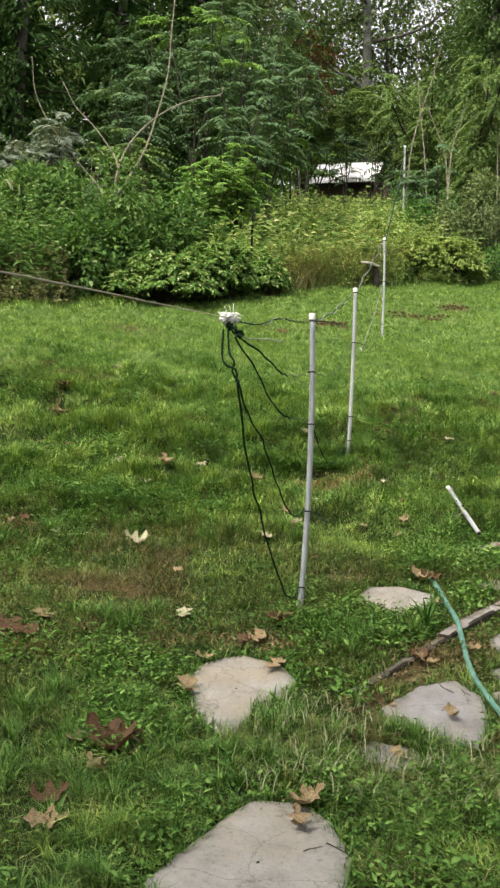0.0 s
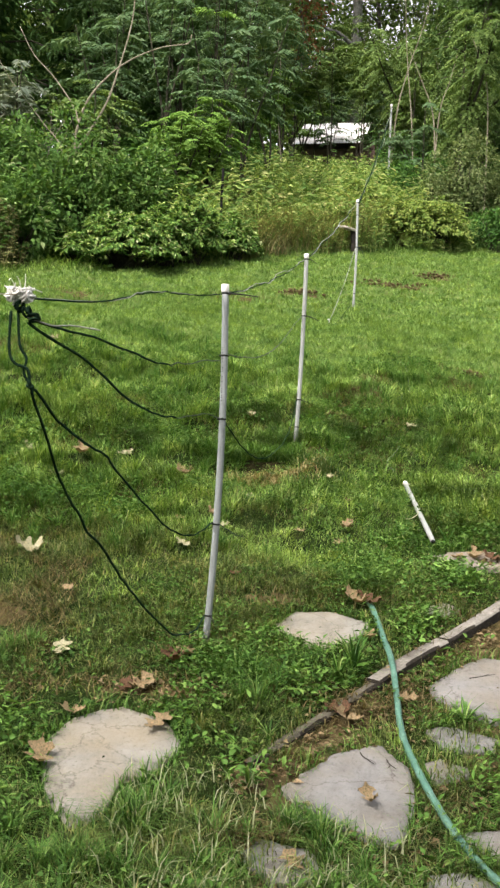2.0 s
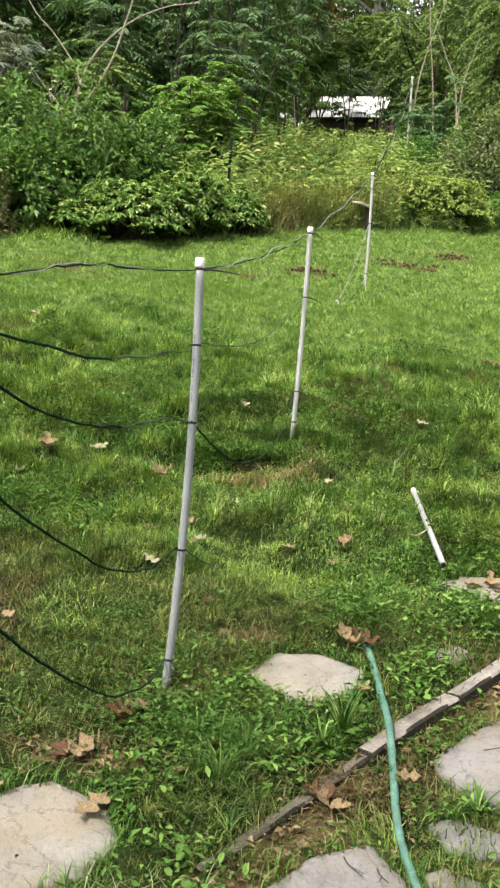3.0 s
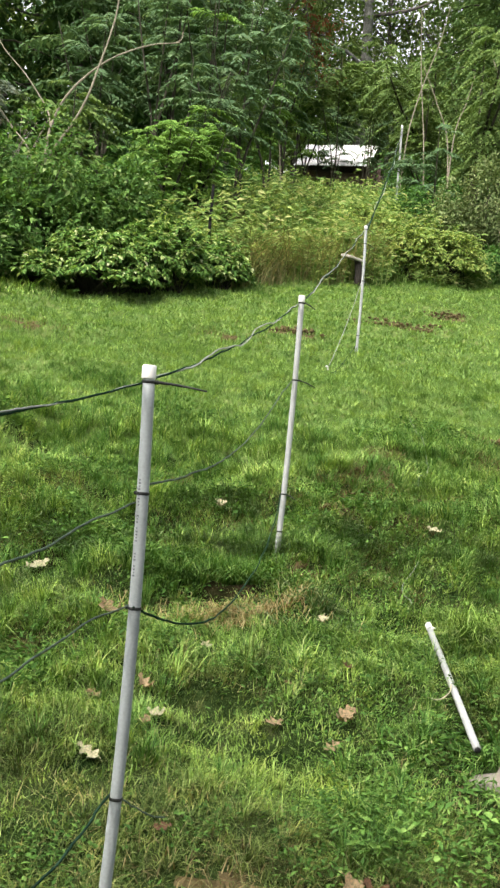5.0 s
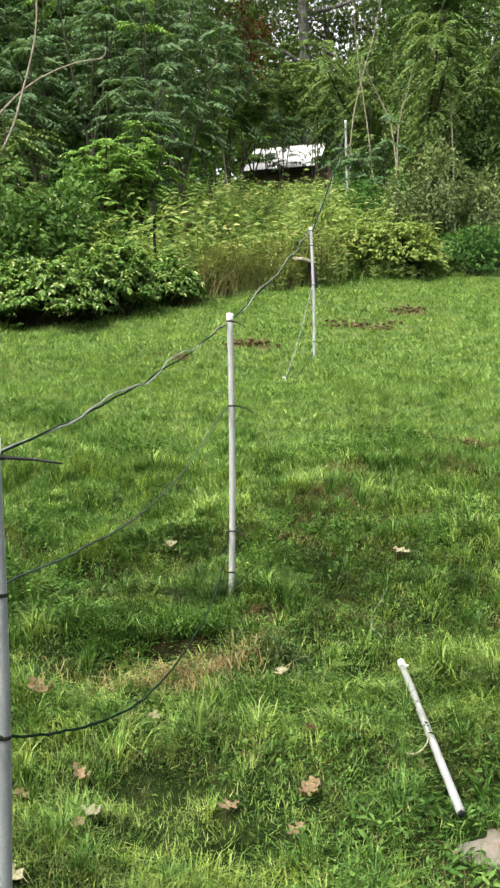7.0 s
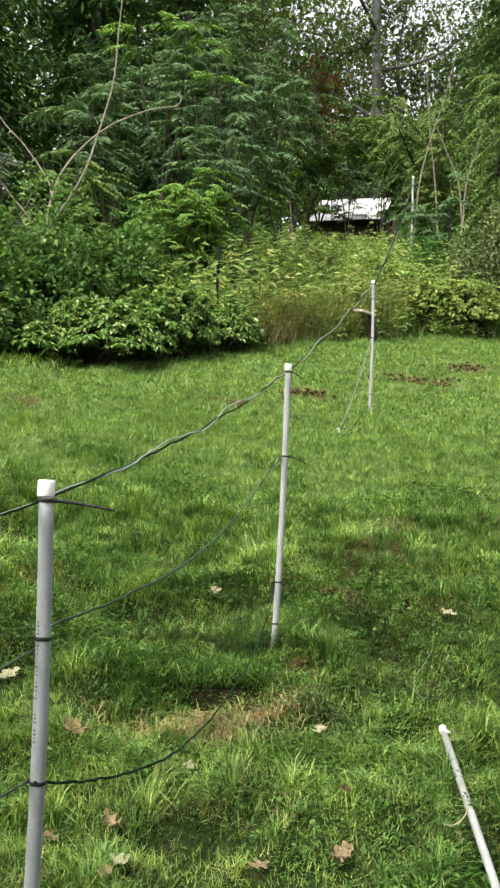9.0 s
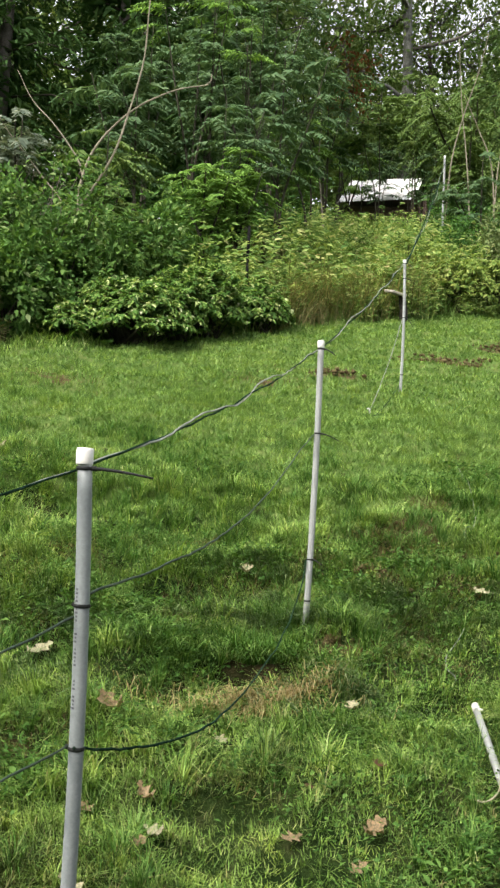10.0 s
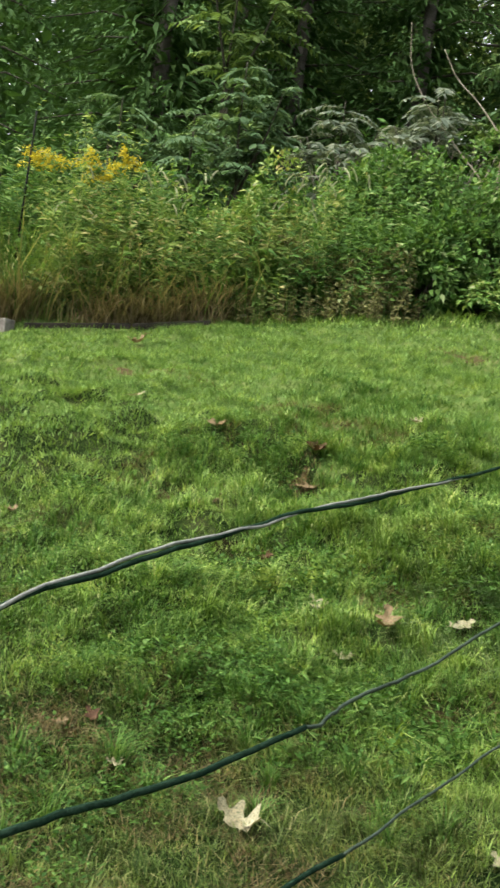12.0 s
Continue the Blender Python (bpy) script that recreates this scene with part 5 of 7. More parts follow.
tall_grass(-6.6, -4.7, 0.0, 0.6, 1900, 0.42, 0.010, M_DRY, "brown dead grass stooping over the border", 217, 1.4)
forbs(-5.4, -3.2, 0.02, 0.9, 280, 0.36, 0.06, M_BROWNISH, "fading brownish weeds at the hedge's foot", 218, 24)
tall_grass(-6.5, -5.0, 0.0, 0.45, 320, 0.7, 0.012, M_DRY_GREEN, "long green grass arching over the border", 219, 1.5)
tall_grass(-5.2, -2.4, 0.0, 0.5, 1200, 0.13, 0.010, M_GRASS, "low green growth at the foot of the shrubs", 207, 1.3)
forbs(-10, -3.4, 0.2, 2.2, 1650, 1.7, 0.12, M_SHRUB, "tall leafy weeds along the lawn", 208, 24)
forbs(-10, -4.2, 0.15, 2.0, 1300, 1.5, 0.11, M_TALL, "grey-green tall weeds along the lawn", 209, 26)
forbs(-10, -4.0, 0.3, 0.8, 800, 0.55, 0.10, M_SHRUB_DARK, "low dark weeds at the foot of the bank", 213, 22)
forbs(-1.3, 1.8, 4.5, 11.5, 850, 0.8, 0.13, M_BANK, "yellow-green weeds running up to the shed", 215, 24)
forbs(-12, -1.2, 4.5, 12.0, 700, 1.5, 0.27, M_SHRUB_DARK, "dark undergrowth below the trees", 210, 24)
forbs(1.4, 4.5, 4.0, 10.0, 700, 1.3, 0.18, M_SHRUB_DARK, "dark undergrowth beyond the bushes", 214, 24)
forbs(4.6, 8, 0.5, 7.0, 260, 1.3, 0.22, M_SHRUB_DARK, "dark undergrowth beside the lawn", 211)

# goldenrod: stems under plumes of small yellow florets
for n_plant, (x, y) in enumerate([(-6.75, 10.9), (-6.55, 11.1), (-6.3, 11.0), (-6.1, 11.25), (-5.95, 11.15), (-6.9, 11.2), (-6.45, 11.4)]):
    g = np.random.default_rng(300 + n_plant)
    z = float(ground_z(x, y))
    h = g.uniform(1.4, 1.68)
    ob = root("goldenrod", (x, y, z), "tall goldenrod plant with a yellow flower plume", "wildflower", "goldenrod plants")
    tip = np.array([x + g.uniform(-0.15, 0.15), y + g.uniform(-0.1, 0.1), z + h])
    line = curve_through([(x, y, z - 0.03), (x, y, z + h * 0.5), tip], 6)
    put("stem", *tube(line, np.linspace(0.008, 0.003, len(line)), 5), M_SHRUB, ob)
    pl = []
    for _ in range(9):
        a = g.uniform(0, 6.28)
        q = np.linspace(0, 1, 26)[:, None]
        ray = tip + np.array([0, 0, g.uniform(-0.16, 0.03)]) + np.array([math.cos(a), math.sin(a), 0.5]) * 0.17 * q - np.array([0, 0, 0.1]) * q**2
        pl.append(ray + g.standard_normal((26, 3)) * 0.012)
    p = np.vstack(pl)
    put("plume", *leaves(p, g.standard_normal((len(p), 3)) + (0, 0, 0.5), g.standard_normal((len(p), 3)), np.full(len(p), 0.035), np.full(len(p), 0.022)), M_GOLD, ob, "yellow florets")["kind"] = "stuff"
    n = 44
    s = g.uniform(0.2, 0.9, n)
    p = np.array([x, y, z]) + (tip - np.array([x, y, z])) * s[:, None]
    a = g.uniform(0, 6.28, n)
    put("foliage", *leaves(p, np.stack([np.cos(a), np.sin(a), g.uniform(-0.3, 0.5, n)], -1), np.tile([0, 0, 1.0], (n, 1)), g.uniform(0.08, 0.14, n), np.full(n, 0.025)), M_SHRUB, ob)

# nodding pale seed heads
g = np.random.default_rng(330)
seed_v, stalk_v = [], []
for _ in range(34):
    x = g.uniform(-6.2, -4.0)
    y = float(lawn_end(x)) + g.uniform(0.3, 1.2)
    z = float(ground_z(x, y))
    h = g.uniform(1.0, 1.5)
    a = g.uniform(0, 6.28)
    d = np.array([math.cos(a), math.sin(a), 0])
    line = curve_through([(x, y, z), (x, y, z + h * 0.7), np.array([x, y, z + h]) + d * 0.06, np.array([x, y, z + h - 0.03]) + d * 0.14, np.array([x, y, z + h - 0.1]) + d * 0.17], 4)
    seed_v.append(tube(line[8:], np.r_[0.003, 0.005, 0.008, 0.0095, 0.010, 0.0095, 0.009, 0.007, 0.004], 5))
    stalk_v.append(tube(line[:9], 0.003, 4))
stuff("foxtail", *joined(seed_v), M_SEED, "nodding pale seed heads of foxtail grass", "grass")
stuff("foxtail_stalk", *joined(stalk_v), M_TALL, "thin green stalks of foxtail grass", "grass")

# dead brush
for n_b, (x, y, w) in enumerate([(-4.9, 14.7, 0.8), (-4.1, 15.2, 0.7)]):
    g = np.random.default_rng(340 + n_b)
    z = float(ground_z(x, y))
    ob = root("dead_brush", (x, y, z), "heap of bare grey dead brush", "brush")
    tw = []
    for _ in range(90):
        a = g.uniform(0, 6.28)
        p0 = np.array([x + g.uniform(-0.2, 0.2), y + g.uniform(-0.2, 0.2), z])
        p2 = p0 + np.array([math.cos(a) * w * g.uniform(0.2, 1.2), math.sin(a) * w * 0.6 * g.random(), g.uniform(0.7, 1.75)])
        tw.append(tube(curve_through([p0, (p0 + p2) / 2 + g.uniform(-0.15, 0.15, 3), p2], 3), np.linspace(0.008, 0.003, 7), 3))
    put("twig_mass", *joined(tw), M_BRUSH, ob)["kind"] = "stuff"

# bare curved stems
def bare_stem(points, r0, label):
    line = curve_through(points, 8)
    foot = points[0]
    ob = root("bare_stem", tuple(foot), label, "dead stem", "bare stems")
    put("stem", *tube(line, np.linspace(r0, r0 * 0.3, len(line)), 7), M_BARE, ob, smooth=True)
    return ob, line


def foot_at(x, y):
    return (x, y, float(ground_z(x, y)) - 0.05)


s1, _ = bare_stem([foot_at(-3.1, 14.6), (-3.16, 14.6, 5.27), (-3.12, 14.6, 5.75), (-2.94, 14.6, 6.15), (-2.55, 14.6, 6.53), (-2.09, 14.6, 6.75), (-1.69, 14.6, 6.82)], 0.022, "pale bare stem arching over the shrubs")
put("twig", *tube(curve_through([(-1.74, 14.6, 6.81), (-1.67, 14.6, 6.86), (-1.66, 14.6, 6.95)], 5), [0.008] * 5 + [0.006] * 5 + [0.004], 5), M_BARE, s1)
put("twig", *tube(curve_through([(-3.13, 14.6, 5.72), (-3.2, 14.6, 5.93), (-3.49, 14.6, 6.32), (-3.79, 14.6, 6.63), (-4.0, 14.6, 7.0)], 5), np.linspace(0.012, 0.004, 21), 6), M_BARE, s1)
bare_stem([foot_at(-3.3, 14.5), (-3.28, 14.5, 4.98), (-3.13, 14.5, 5.28), (-2.76, 14.5, 5.92), (-2.59, 14.5, 6.46), (-2.45, 14.5, 7.06), (-2.42, 14.5, 7.67), (-2.38, 14.5, 8.4)], 0.02, "pale bare stem leaning over the shrubs")
bare_stem([foot_at(-3.3, 14.7), (-3.33, 14.7, 5.27), (-3.68, 14.7, 5.78), (-4.15, 14.7, 6.35), (-4.42, 14.7, 6.85), (-4.5, 14.7, 7.4)], 0.012, "thin bare stem above the shrubs")
# slim poles of vine beyond the bank
for pts in ([(-0.6, 21.5, None), (-0.76, 21.5, 7.45), (-0.85, 21.5, 8.29), (-0.83, 21.5, 9.03), (-0.94, 21.5, 9.78)],
            [(1.95, 21.5, None), (1.89, 21.5, 7.28), (1.81, 21.5, 8.22), (1.67, 21.5, 9.36), (1.58, 21.5, 10.52)],
            [(1.45, 21.5, None), (1.51, 21.5, 8.0), (1.68, 21.5, 8.95), (1.95, 21.5, 9.89), (2.1, 21.5, 10.6)],
            [(2.35, 21.5, None), (2.27, 21.5, 8.01), (1.99, 21.5, 8.84), (1.71, 21.5, 9.47)],
            [(2.3, 21.5, None), (2.36, 21.5, 8.12), (2.54, 21.5, 8.85), (2.65, 21.5, 9.37)],
            [(3.35, 21.5, None), (3.3, 21.5, 8.5), (3.1, 21.5, 9.3), (2.95, 21.5, 9.7)]):
    x, y, _ = pts[0]
    bare_stem([foot_at(x, y)] + pts[1:], 0.016, "slim bare vine stem among the saplings")

# ---- saplings with feathered leaves ----
SUMACS = [(-1.9, 17.2, 2.7, 30, 0.62, 0.13, 401), (-1.2, 18.2, 3.6, 36, 0.7, 0.14, 402), (-2.4, 18.8, 4.2, 40, 0.8, 0.15, 404), (-3.9, 20.8, 4.2, 40, 0.8, 0.15, 405),
          (-1.9, 20.8, 4.6, 40, 0.85, 0.15, 406), (-5.9, 13.3, 2.6, 34, 0.5, 0.12, 407), (-6.6, 13.4, 2.0, 30, 0.55, 0.12, 408), (-7.4, 13.0, 2.2, 30, 0.6, 0.13, 409), (-5.2, 14.6, 2.2, 34, 0.6, 0.12, 410),
          (-4.2, 15.4, 2.3, 36, 0.65, 0.13, 411), (-3.3, 16.2, 2.2, 30, 0.6, 0.12, 412), (2.0, 23.5, 3.0, 34, 0.7, 0.13, 413), (2.0, 20.5, 2.2, 26, 0.6, 0.12, 414), (-3.4, 18.0, 3.3, 36, 0.75, 0.14, 415), (-2.0, 23.6, 5.6, 46, 0.85, 0.15, 416), (-0.9, 24.6, 3.9, 34, 0.85, 0.15, 417)]
for x, y, h, n, reach, leaflet, seed in SUMACS:
    feather_tree("sumac_sapling", x, y, h, n, reach, leaflet, M_GREYLEAF if seed in (410, 411) else M_PLUME if seed in (412, 413) else M_SUMAC, "green sapling with feathered drooping leaves", seed)
for x, y, h, n, reach, leaflet, seed in [(-2.0, 16.4, 1.9, 70, 0.4, 0.09, 421), (-1.6, 16.8, 2.0, 60, 0.4, 0.09, 422), (-1.0, 21.5, 2.6, 26, 0.6, 0.12, 423), (-2.56, 18.4, 4.35, 8, 0.6, 0.12, 424), (-1.76, 18.4, 4.1, 7, 0.6, 0.12, 425), (-7.2, 15.0, 5.5, 50, 0.8, 0.15, 426)]:
    feather_tree("locust_sapling", x, y, h, n, reach, leaflet, M_PLUME if seed == 426 else M_LOCUST, "bright green sapling with fine feathered leaves", seed, start=0.88 if seed in (424, 425) else 0.45 if y > 18 else 0.08)
# slender saplings whose fronds spread before the shed's roof
for x, y, h, n, seed in [(0.2, 25.0, 3.5, 22, 451), (-0.65, 25.2, 2.7, 16, 452), (0.95, 25.1, 3.4, 20, 453)]:
    feather_tree("locust_sapling", x, y, h, n, 0.7, 0.15, M_LOCUST if seed == 452 else M_PLUME, "slender sapling with spreading layered fronds", seed, start=0.6, thick=0.014, forks=2, droop=0.4)
# feathery trees to the right
feather_tree("locust_tree", 2.2, 24.5, 3.8, 140, 0.9, 0.115, M_PLUME, "green feathery tree behind the pole", 432, start=0.2, pairs=15, droop=0.9, forks=6, category="tree", thick=0.05)
feather_tree("locust_tree", 2.9, 22.3, 4.2, 150, 0.8, 0.105, M_PLUME, "light green feathery tree with drooping sprays", 431, start=0.25, pairs=14, droop=0.9, forks=6, category="tree", thick=0.05)
feather_tree("locust_sapling", -0.45, 27.4, 1.9, 14, 0.6, 0.12, M_LOCUST, "green sapling leaning over the shed roof", 434, start=0.45)

for x, y, h, n, seed in [(-0.2, 27.5, 2.6, 14, 441), (0.25, 27.6, 2.2, 12, 435), (0.95, 26.8, 2.9, 18, 436), (0.5, 29.8, 3.2, 34, 439), (1.25, 27.6, 3.0, 18, 440), (0.4, 30.6, 2.6, 30, 437), (1.6, 26.0, 2.6, 24, 438)]:
    feather_tree("locust_sapling", x, y, h, n, 0.6, 0.12, M_SUMAC, "thin green sapling beside the shed", seed, start=0.28 if n < 21 else 0.4, thick=0.012, forks=2)

for x, y, h, n, seed in [(0.15, 30.6, 4.3, 30, 442), (1.15, 30.3, 4.5, 34, 443), (1.9, 29.0, 3.8, 26, 444)]:
    feather_tree("locust_sapling", x, y, h, n, 0.95, 0.17, M_PLUME, "light green sapling with layered fronds behind the shed", seed, start=0.35, thick=0.02, droop=0.6)

# ---- the small shed ----
shed = root("shed", (0.2, 28.9, float(ground_z(0.2, 28.9))), "small dark brick shed under a pale metal roof", "shed")


def box_bm(lo, hi, bevel=0.01):
    bm = bmesh.new()
    bmesh.ops.create_cube(bm, size=1.0)
    for v in bm.verts:
        v.co = Vector([lo[c] + (v.co[c] + 0.5) * (hi[c] - lo[c]) for c in range(3)])
    bmesh.ops.bevel(bm, geom=bm.edges[:], offset=bevel, segments=1, affect="EDGES")
    return bm


sz = float(ground_z(0.2, 28.2))
part("wall", box_bm((-0.5, 28.4, sz - 0.5), (1.42, 28.5, 9.40)), M_BRICK, shed)
part("wall", box_bm((1.32, 28.502, sz - 0.5), (1.42, 29.0, 9.39)), M_BRICK, shed)
part("wall", box_bm((-0.5, 28.502, sz - 0.5), (-0.4, 29.0, 9.5)), M_BRICK, shed)
part("wall", box_bm((-0.5, 29.002, sz - 0.3), (1.42, 29.1, 9.95)), M_BRICK, shed)
cols = np.linspace(-0.78, 1.08, 90)
rows_y = np.linspace(0, 1, 7)
ripple = 0.012 * np.sin(cols * 2 * np.pi / 0.076)
top_v = np.array([(x + 0.25 * q, 28.1 + 1.2 * q, 9.42 + 0.055 * (x + 0.78) + 0.9 * q + r) for q in rows_y for x, r in zip(cols, ripple)])
kk = np.array([i * 90 + j for i in range(6) for j in range(89)])
roof_f = np.stack([kk, kk + 1, kk + 91, kk + 90], -1)
put("roof", np.vstack([top_v, top_v - (0, 0, 0.012)]), np.vstack([roof_f, roof_f[:, ::-1] + len(top_v)]), M_ROOF, shed, "pale corrugated metal roof sheet")

# ---- stump with a board, stakes and bed border ----
stump = root("chopping_stump", (0.66, 15.95, float(ground_z(0.66, 15.95))), "dark stump with a pale board on it at the lawn's end", "stump")
gz = float(ground_z(0.66, 15.95))
put("trunk", *tube([(0.69, 15.97, gz - 0.05), (0.69, 15.97, gz + 0.15), (0.66, 15.96, gz + 0.33)], [0.06, 0.05, 0.045], 12), M_DARKWOOD, stump)
bm = box_bm((-0.105, -0.12, 0), (0.105, 0.12, 0.035), 0.008)
bm.transform(Matrix.Translation((0.575, 15.93, gz + 0.33)) @ Euler((0.22, 0.16, 0.5)).to_matrix().to_4x4())
part("board", bm, M_PALEWOOD, stump, "pale weathered board")

stake = root("steel_stake", (-1.2, 15.14, float(ground_z(-1.2, 15.14))), "dark steel fence stake standing in the weeds", "stake")
for nm, lo, hi in (("flange", (-1.218, 15.135, 3.9), (-1.182, 15.142, 5.32)), ("web", (-1.204, 15.1425, 3.9), (-1.196, 15.18, 5.32))):
    part(nm, box_bm(lo, hi, 0.002), M_TPOST, stake)
pole = root("garden_stake", (-6.75, 10.75, float(ground_z(-6.75, 10.75))), "thin green garden stake among the weeds", "stake")
put("rod", *tube([(-6.75, 10.75, 2.7), (-6.72, 10.76, 4.0), (-6.7, 10.77, 5.05)], [0.011, 0.011, 0.009], 8), M_TPOST, pole)
bed = root("bed_border", (-5.6, 10.4, float(ground_z(-5.6, 10.4))), "dark low timber border between lawn and weeds", "border")
bx = [(-6.02, 10.18), (-5.3, 10.83), (-4.75, 11.32)]
for a, b in zip(bx[:-1], bx[1:]):
    bm = bmesh.new()
    d = np.array(b) - np.array(a)
    w = np.array([-d[1], d[0]]) / np.linalg.norm(d) * 0.035
    za, zb = float(ground_z(*a)), float(ground_z(*b))
    cs = []
    for (px, py), zz, q in ((a, za, 0.01), (b, zb, 0.99)):
        for sgn in (-1, 1):
            for dz in (-0.06, 0.04):
                cs.append(bm.verts.new((a[0] + d[0] * q + sgn * w[0], a[1] + d[1] * q + sgn * w[1], zz + dz)))
    for q in ((0, 1, 3, 2), (4, 6, 7, 5), (0, 4, 5, 1), (2, 3, 7, 6), (1, 5, 7, 3), (0, 2, 6, 4)):
        bm.faces.new([cs[t] for t in q])
    bmesh.ops.bevel(bm, geom=bm.edges[:], offset=0.006, segments=1, affect="EDGES")
    part("timber", bm, M_DARKWOOD, bed)
block = tagged(new("timber_end", bpy.data.meshes.new("timber_end")), "pale weathered timber end beside the border", "timber")
bm = box_bm((-6.6, 9.98, float(ground_z(-6.2, 10.0)) - 0.1), (-6.045, 10.11, float(ground_z(-6.1, 10.05)) + 0.12), 0.008)
bm.to_mesh(block.data)
bm.free()
block.data.materials.append(M_WOOD)

# ---- the woods behind ----
broad_tree("woodland_tree", 0.85, 33.2, 15.0, 4.2, 21000, 0.15, M_TREE, "tall grey-barked tree with a thin dark crown", 501, trunk=0.21, first=0.35, limbs=14, lean=(-0.5, 0), gaps=0.4, bark=M_GREYBARK, arm=[(0.76, 33.2, 14.0), (0.3, 33.1, 14.35), (-0.1, 33.0, 14.45), (-0.5, 33.0, 14.85)])
WOODS = [(-9.5, 27, 12, 3.6, 511, M_TREE), (-6.5, 30, 13, 4.0, 512, M_TREE), (-4.2, 27.5, 11, 3.3, 513, M_TREE), (-3.6, 32, 12.0, 3.0, 514, M_TREE), (4.4, 35, 7.5, 2.8, 516, M_TREE),
         (7.2, 31, 11, 3.4, 517, M_TREE), (-12.5, 24, 12, 3.8, 519, M_TREE), (-4.6, 37, 15, 4.5, 521, M_TREE), (2.6, 41, 6.5, 3.6, 522, M_TREE), (-1.2, 40, 8.5, 2.6, 524, M_TREE)]
for x, y, h, c, seed, m in WOODS:
    broad_tree("woodland_tree", x, y, h, c, 14500, 0.175, m, "tall dark green woodland tree on the hillside", seed, trunk=0.15, first=0.06, limbs=19, gaps=0.3)
broad_tree("woodland_tree", 1.75, 34.6, 9.0, 1.8, 9000, 0.15, M_TREE, "slender woodland tree with a thin crown", 525, trunk=0.1, first=0.2, limbs=16, gaps=0.42)
broad_tree("woodland_tree", -0.95, 31.0, 5.4, 0.9, 420, 0.16, M_RED, "small tree with rust-brown leaves", 531, trunk=0.06, first=0.5, limbs=8)
for x, y, h, w, seed in [(-8.6, 19.5, 11, 2.4, 541), (-10.5, 18.0, 11, 2.6, 542), (-6.6, 20.5, 10.5, 2.2, 543), (-5.0, 22.5, 10, 2.2, 544), (-12.6, 15.0, 11, 2.6, 545), (-9.4, 16.4, 10, 2.3, 546), (-3.6, 25.0, 9.5, 2.0, 547), (6.2, 26.0, 10, 2.6, 548), (7.6, 22.5, 9.5, 2.6, 549), (4.6, 28.5, 8.5, 2.2, 550)]:
    cedar("cedar_tree", x, y, h, w, 4000 if x > 6 or x < -12 else 13000 if y < 21 else 8000, 0.155 if y < 21 else 0.215, M_CEDAR, "dense dark evergreen tree", seed)
for x, y, h, w, seed in [(3.5, 24.2, 8.8, 2.3, 551), (5.2, 23.6, 9.2, 2.4, 552)]:
    cedar("juniper_tree", x, y, h, w, 20000, 0.125, M_JUNIPER, "broad green evergreen with fine drooping sprays", seed, 0.02)
# far woods close the hillside
g = np.random.default_rng(560)
n = 36000
fx = g.uniform(-60, 50, n)
fy = g.uniform(38, 58, n)
fz = ground_z(fx, fy) + g.random(n) ** 0.8 * (7.5 + 3.0 * field(fx * 0.25, fy * 0.1, 9)) * np.where(np.abs(fx - 4.5) < 6.0, 0.5, 1.0)
L = g.uniform(0.42, 0.85, n)
stuff("far_woods", *leaves(np.stack([fx, fy, fz], -1), g.standard_normal((n, 3)), g.standard_normal((n, 3)) + (0, 0, 1.0), L, L * 0.6), M_TREE, "distant dark woods on the hilltop", "woods")

n = 34000
fx, fy = g.uniform(-34, -9, n), g.uniform(21, 33, n)
fz = ground_z(fx, fy) + g.random(n) ** 0.85 * (8.0 + 2.5 * field(fx * 0.3, fy * 0.2, 12))
L = g.uniform(0.22, 0.48, n)
stuff("woods_edge", *leaves(np.stack([fx, fy, fz], -1), g.standard_normal((n, 3)), g.standard_normal((n, 3)) + (0, 0, 1.0), L, L * 0.55), M_CEDAR, "dense dark woods beyond the wild bank", "woods")

# ---- fallen leaves ----
def leaf_outline(kind, n=9):
    """Half outline of a fallen leaf: reach and half-width from stalk to tip."""
    t = np.linspace(0, 1, 2 * n + 1)
    if kind == "oak":
        w = 0.36 * np.sin(np.pi * t**0.8) ** 0.6 * (0.66 + 0.38 * np.cos(t * 2 * np.pi * 2.7 + 2.2))
    elif kind == "maple":
        w = 0.42 * np.sin(np.pi * t**0.7) ** 0.7 * (0.55 + 0.5 * np.abs(np.cos(t * np.pi * 2.6 - 0.3)))
    else:
        w = 0.25 * np.sin(np.pi * t**0.8)
    return t, np.maximum(w, 0.004)


def fallen_leaf_mesh(kind, curl, seed):
    g = np.random.default_rng(seed)
    t, w = leaf_outline(kind)
    lift = curl * ((t - 0.5) ** 2 * 1.4)
    l_ = np.stack([t - 0.5, w * (1 + 0.1 * g.standard_normal(len(t))), lift + curl * 0.55 * w + 0.07 * g.standard_normal(len(t)) * curl], -1)
    m_ = np.stack([t - 0.5, 0 * t, lift], -1)
    r_ = np.stack([t - 0.5, -w * (1 + 0.1 * g.standard_normal(len(t))), lift + curl * 0.7 * w], -1)
    n = len(t)
    v = np.vstack([l_, m_, r_])
    k = np.arange(n - 1)
    f = np.vstack([np.stack([k, k + n, k + n + 1, k + 1], -1), np.stack([k + n, k + 2 * n, k + 2 * n + 1, k + n + 1], -1)])
    sv, sf = tube([(-0.5, 0, lift[0]), (-0.62, 0.02, lift[0] - 0.01), (-0.74, 0.05, lift[0] - 0.02)], [0.012, 0.009, 0.007], 4)
    v2, f2 = joined([(v, f), (sv, sf)])
    me = mesh_from("fallen_leaf", v2, f2)
    me.validate()
    return me


LEAF_KINDS = {}
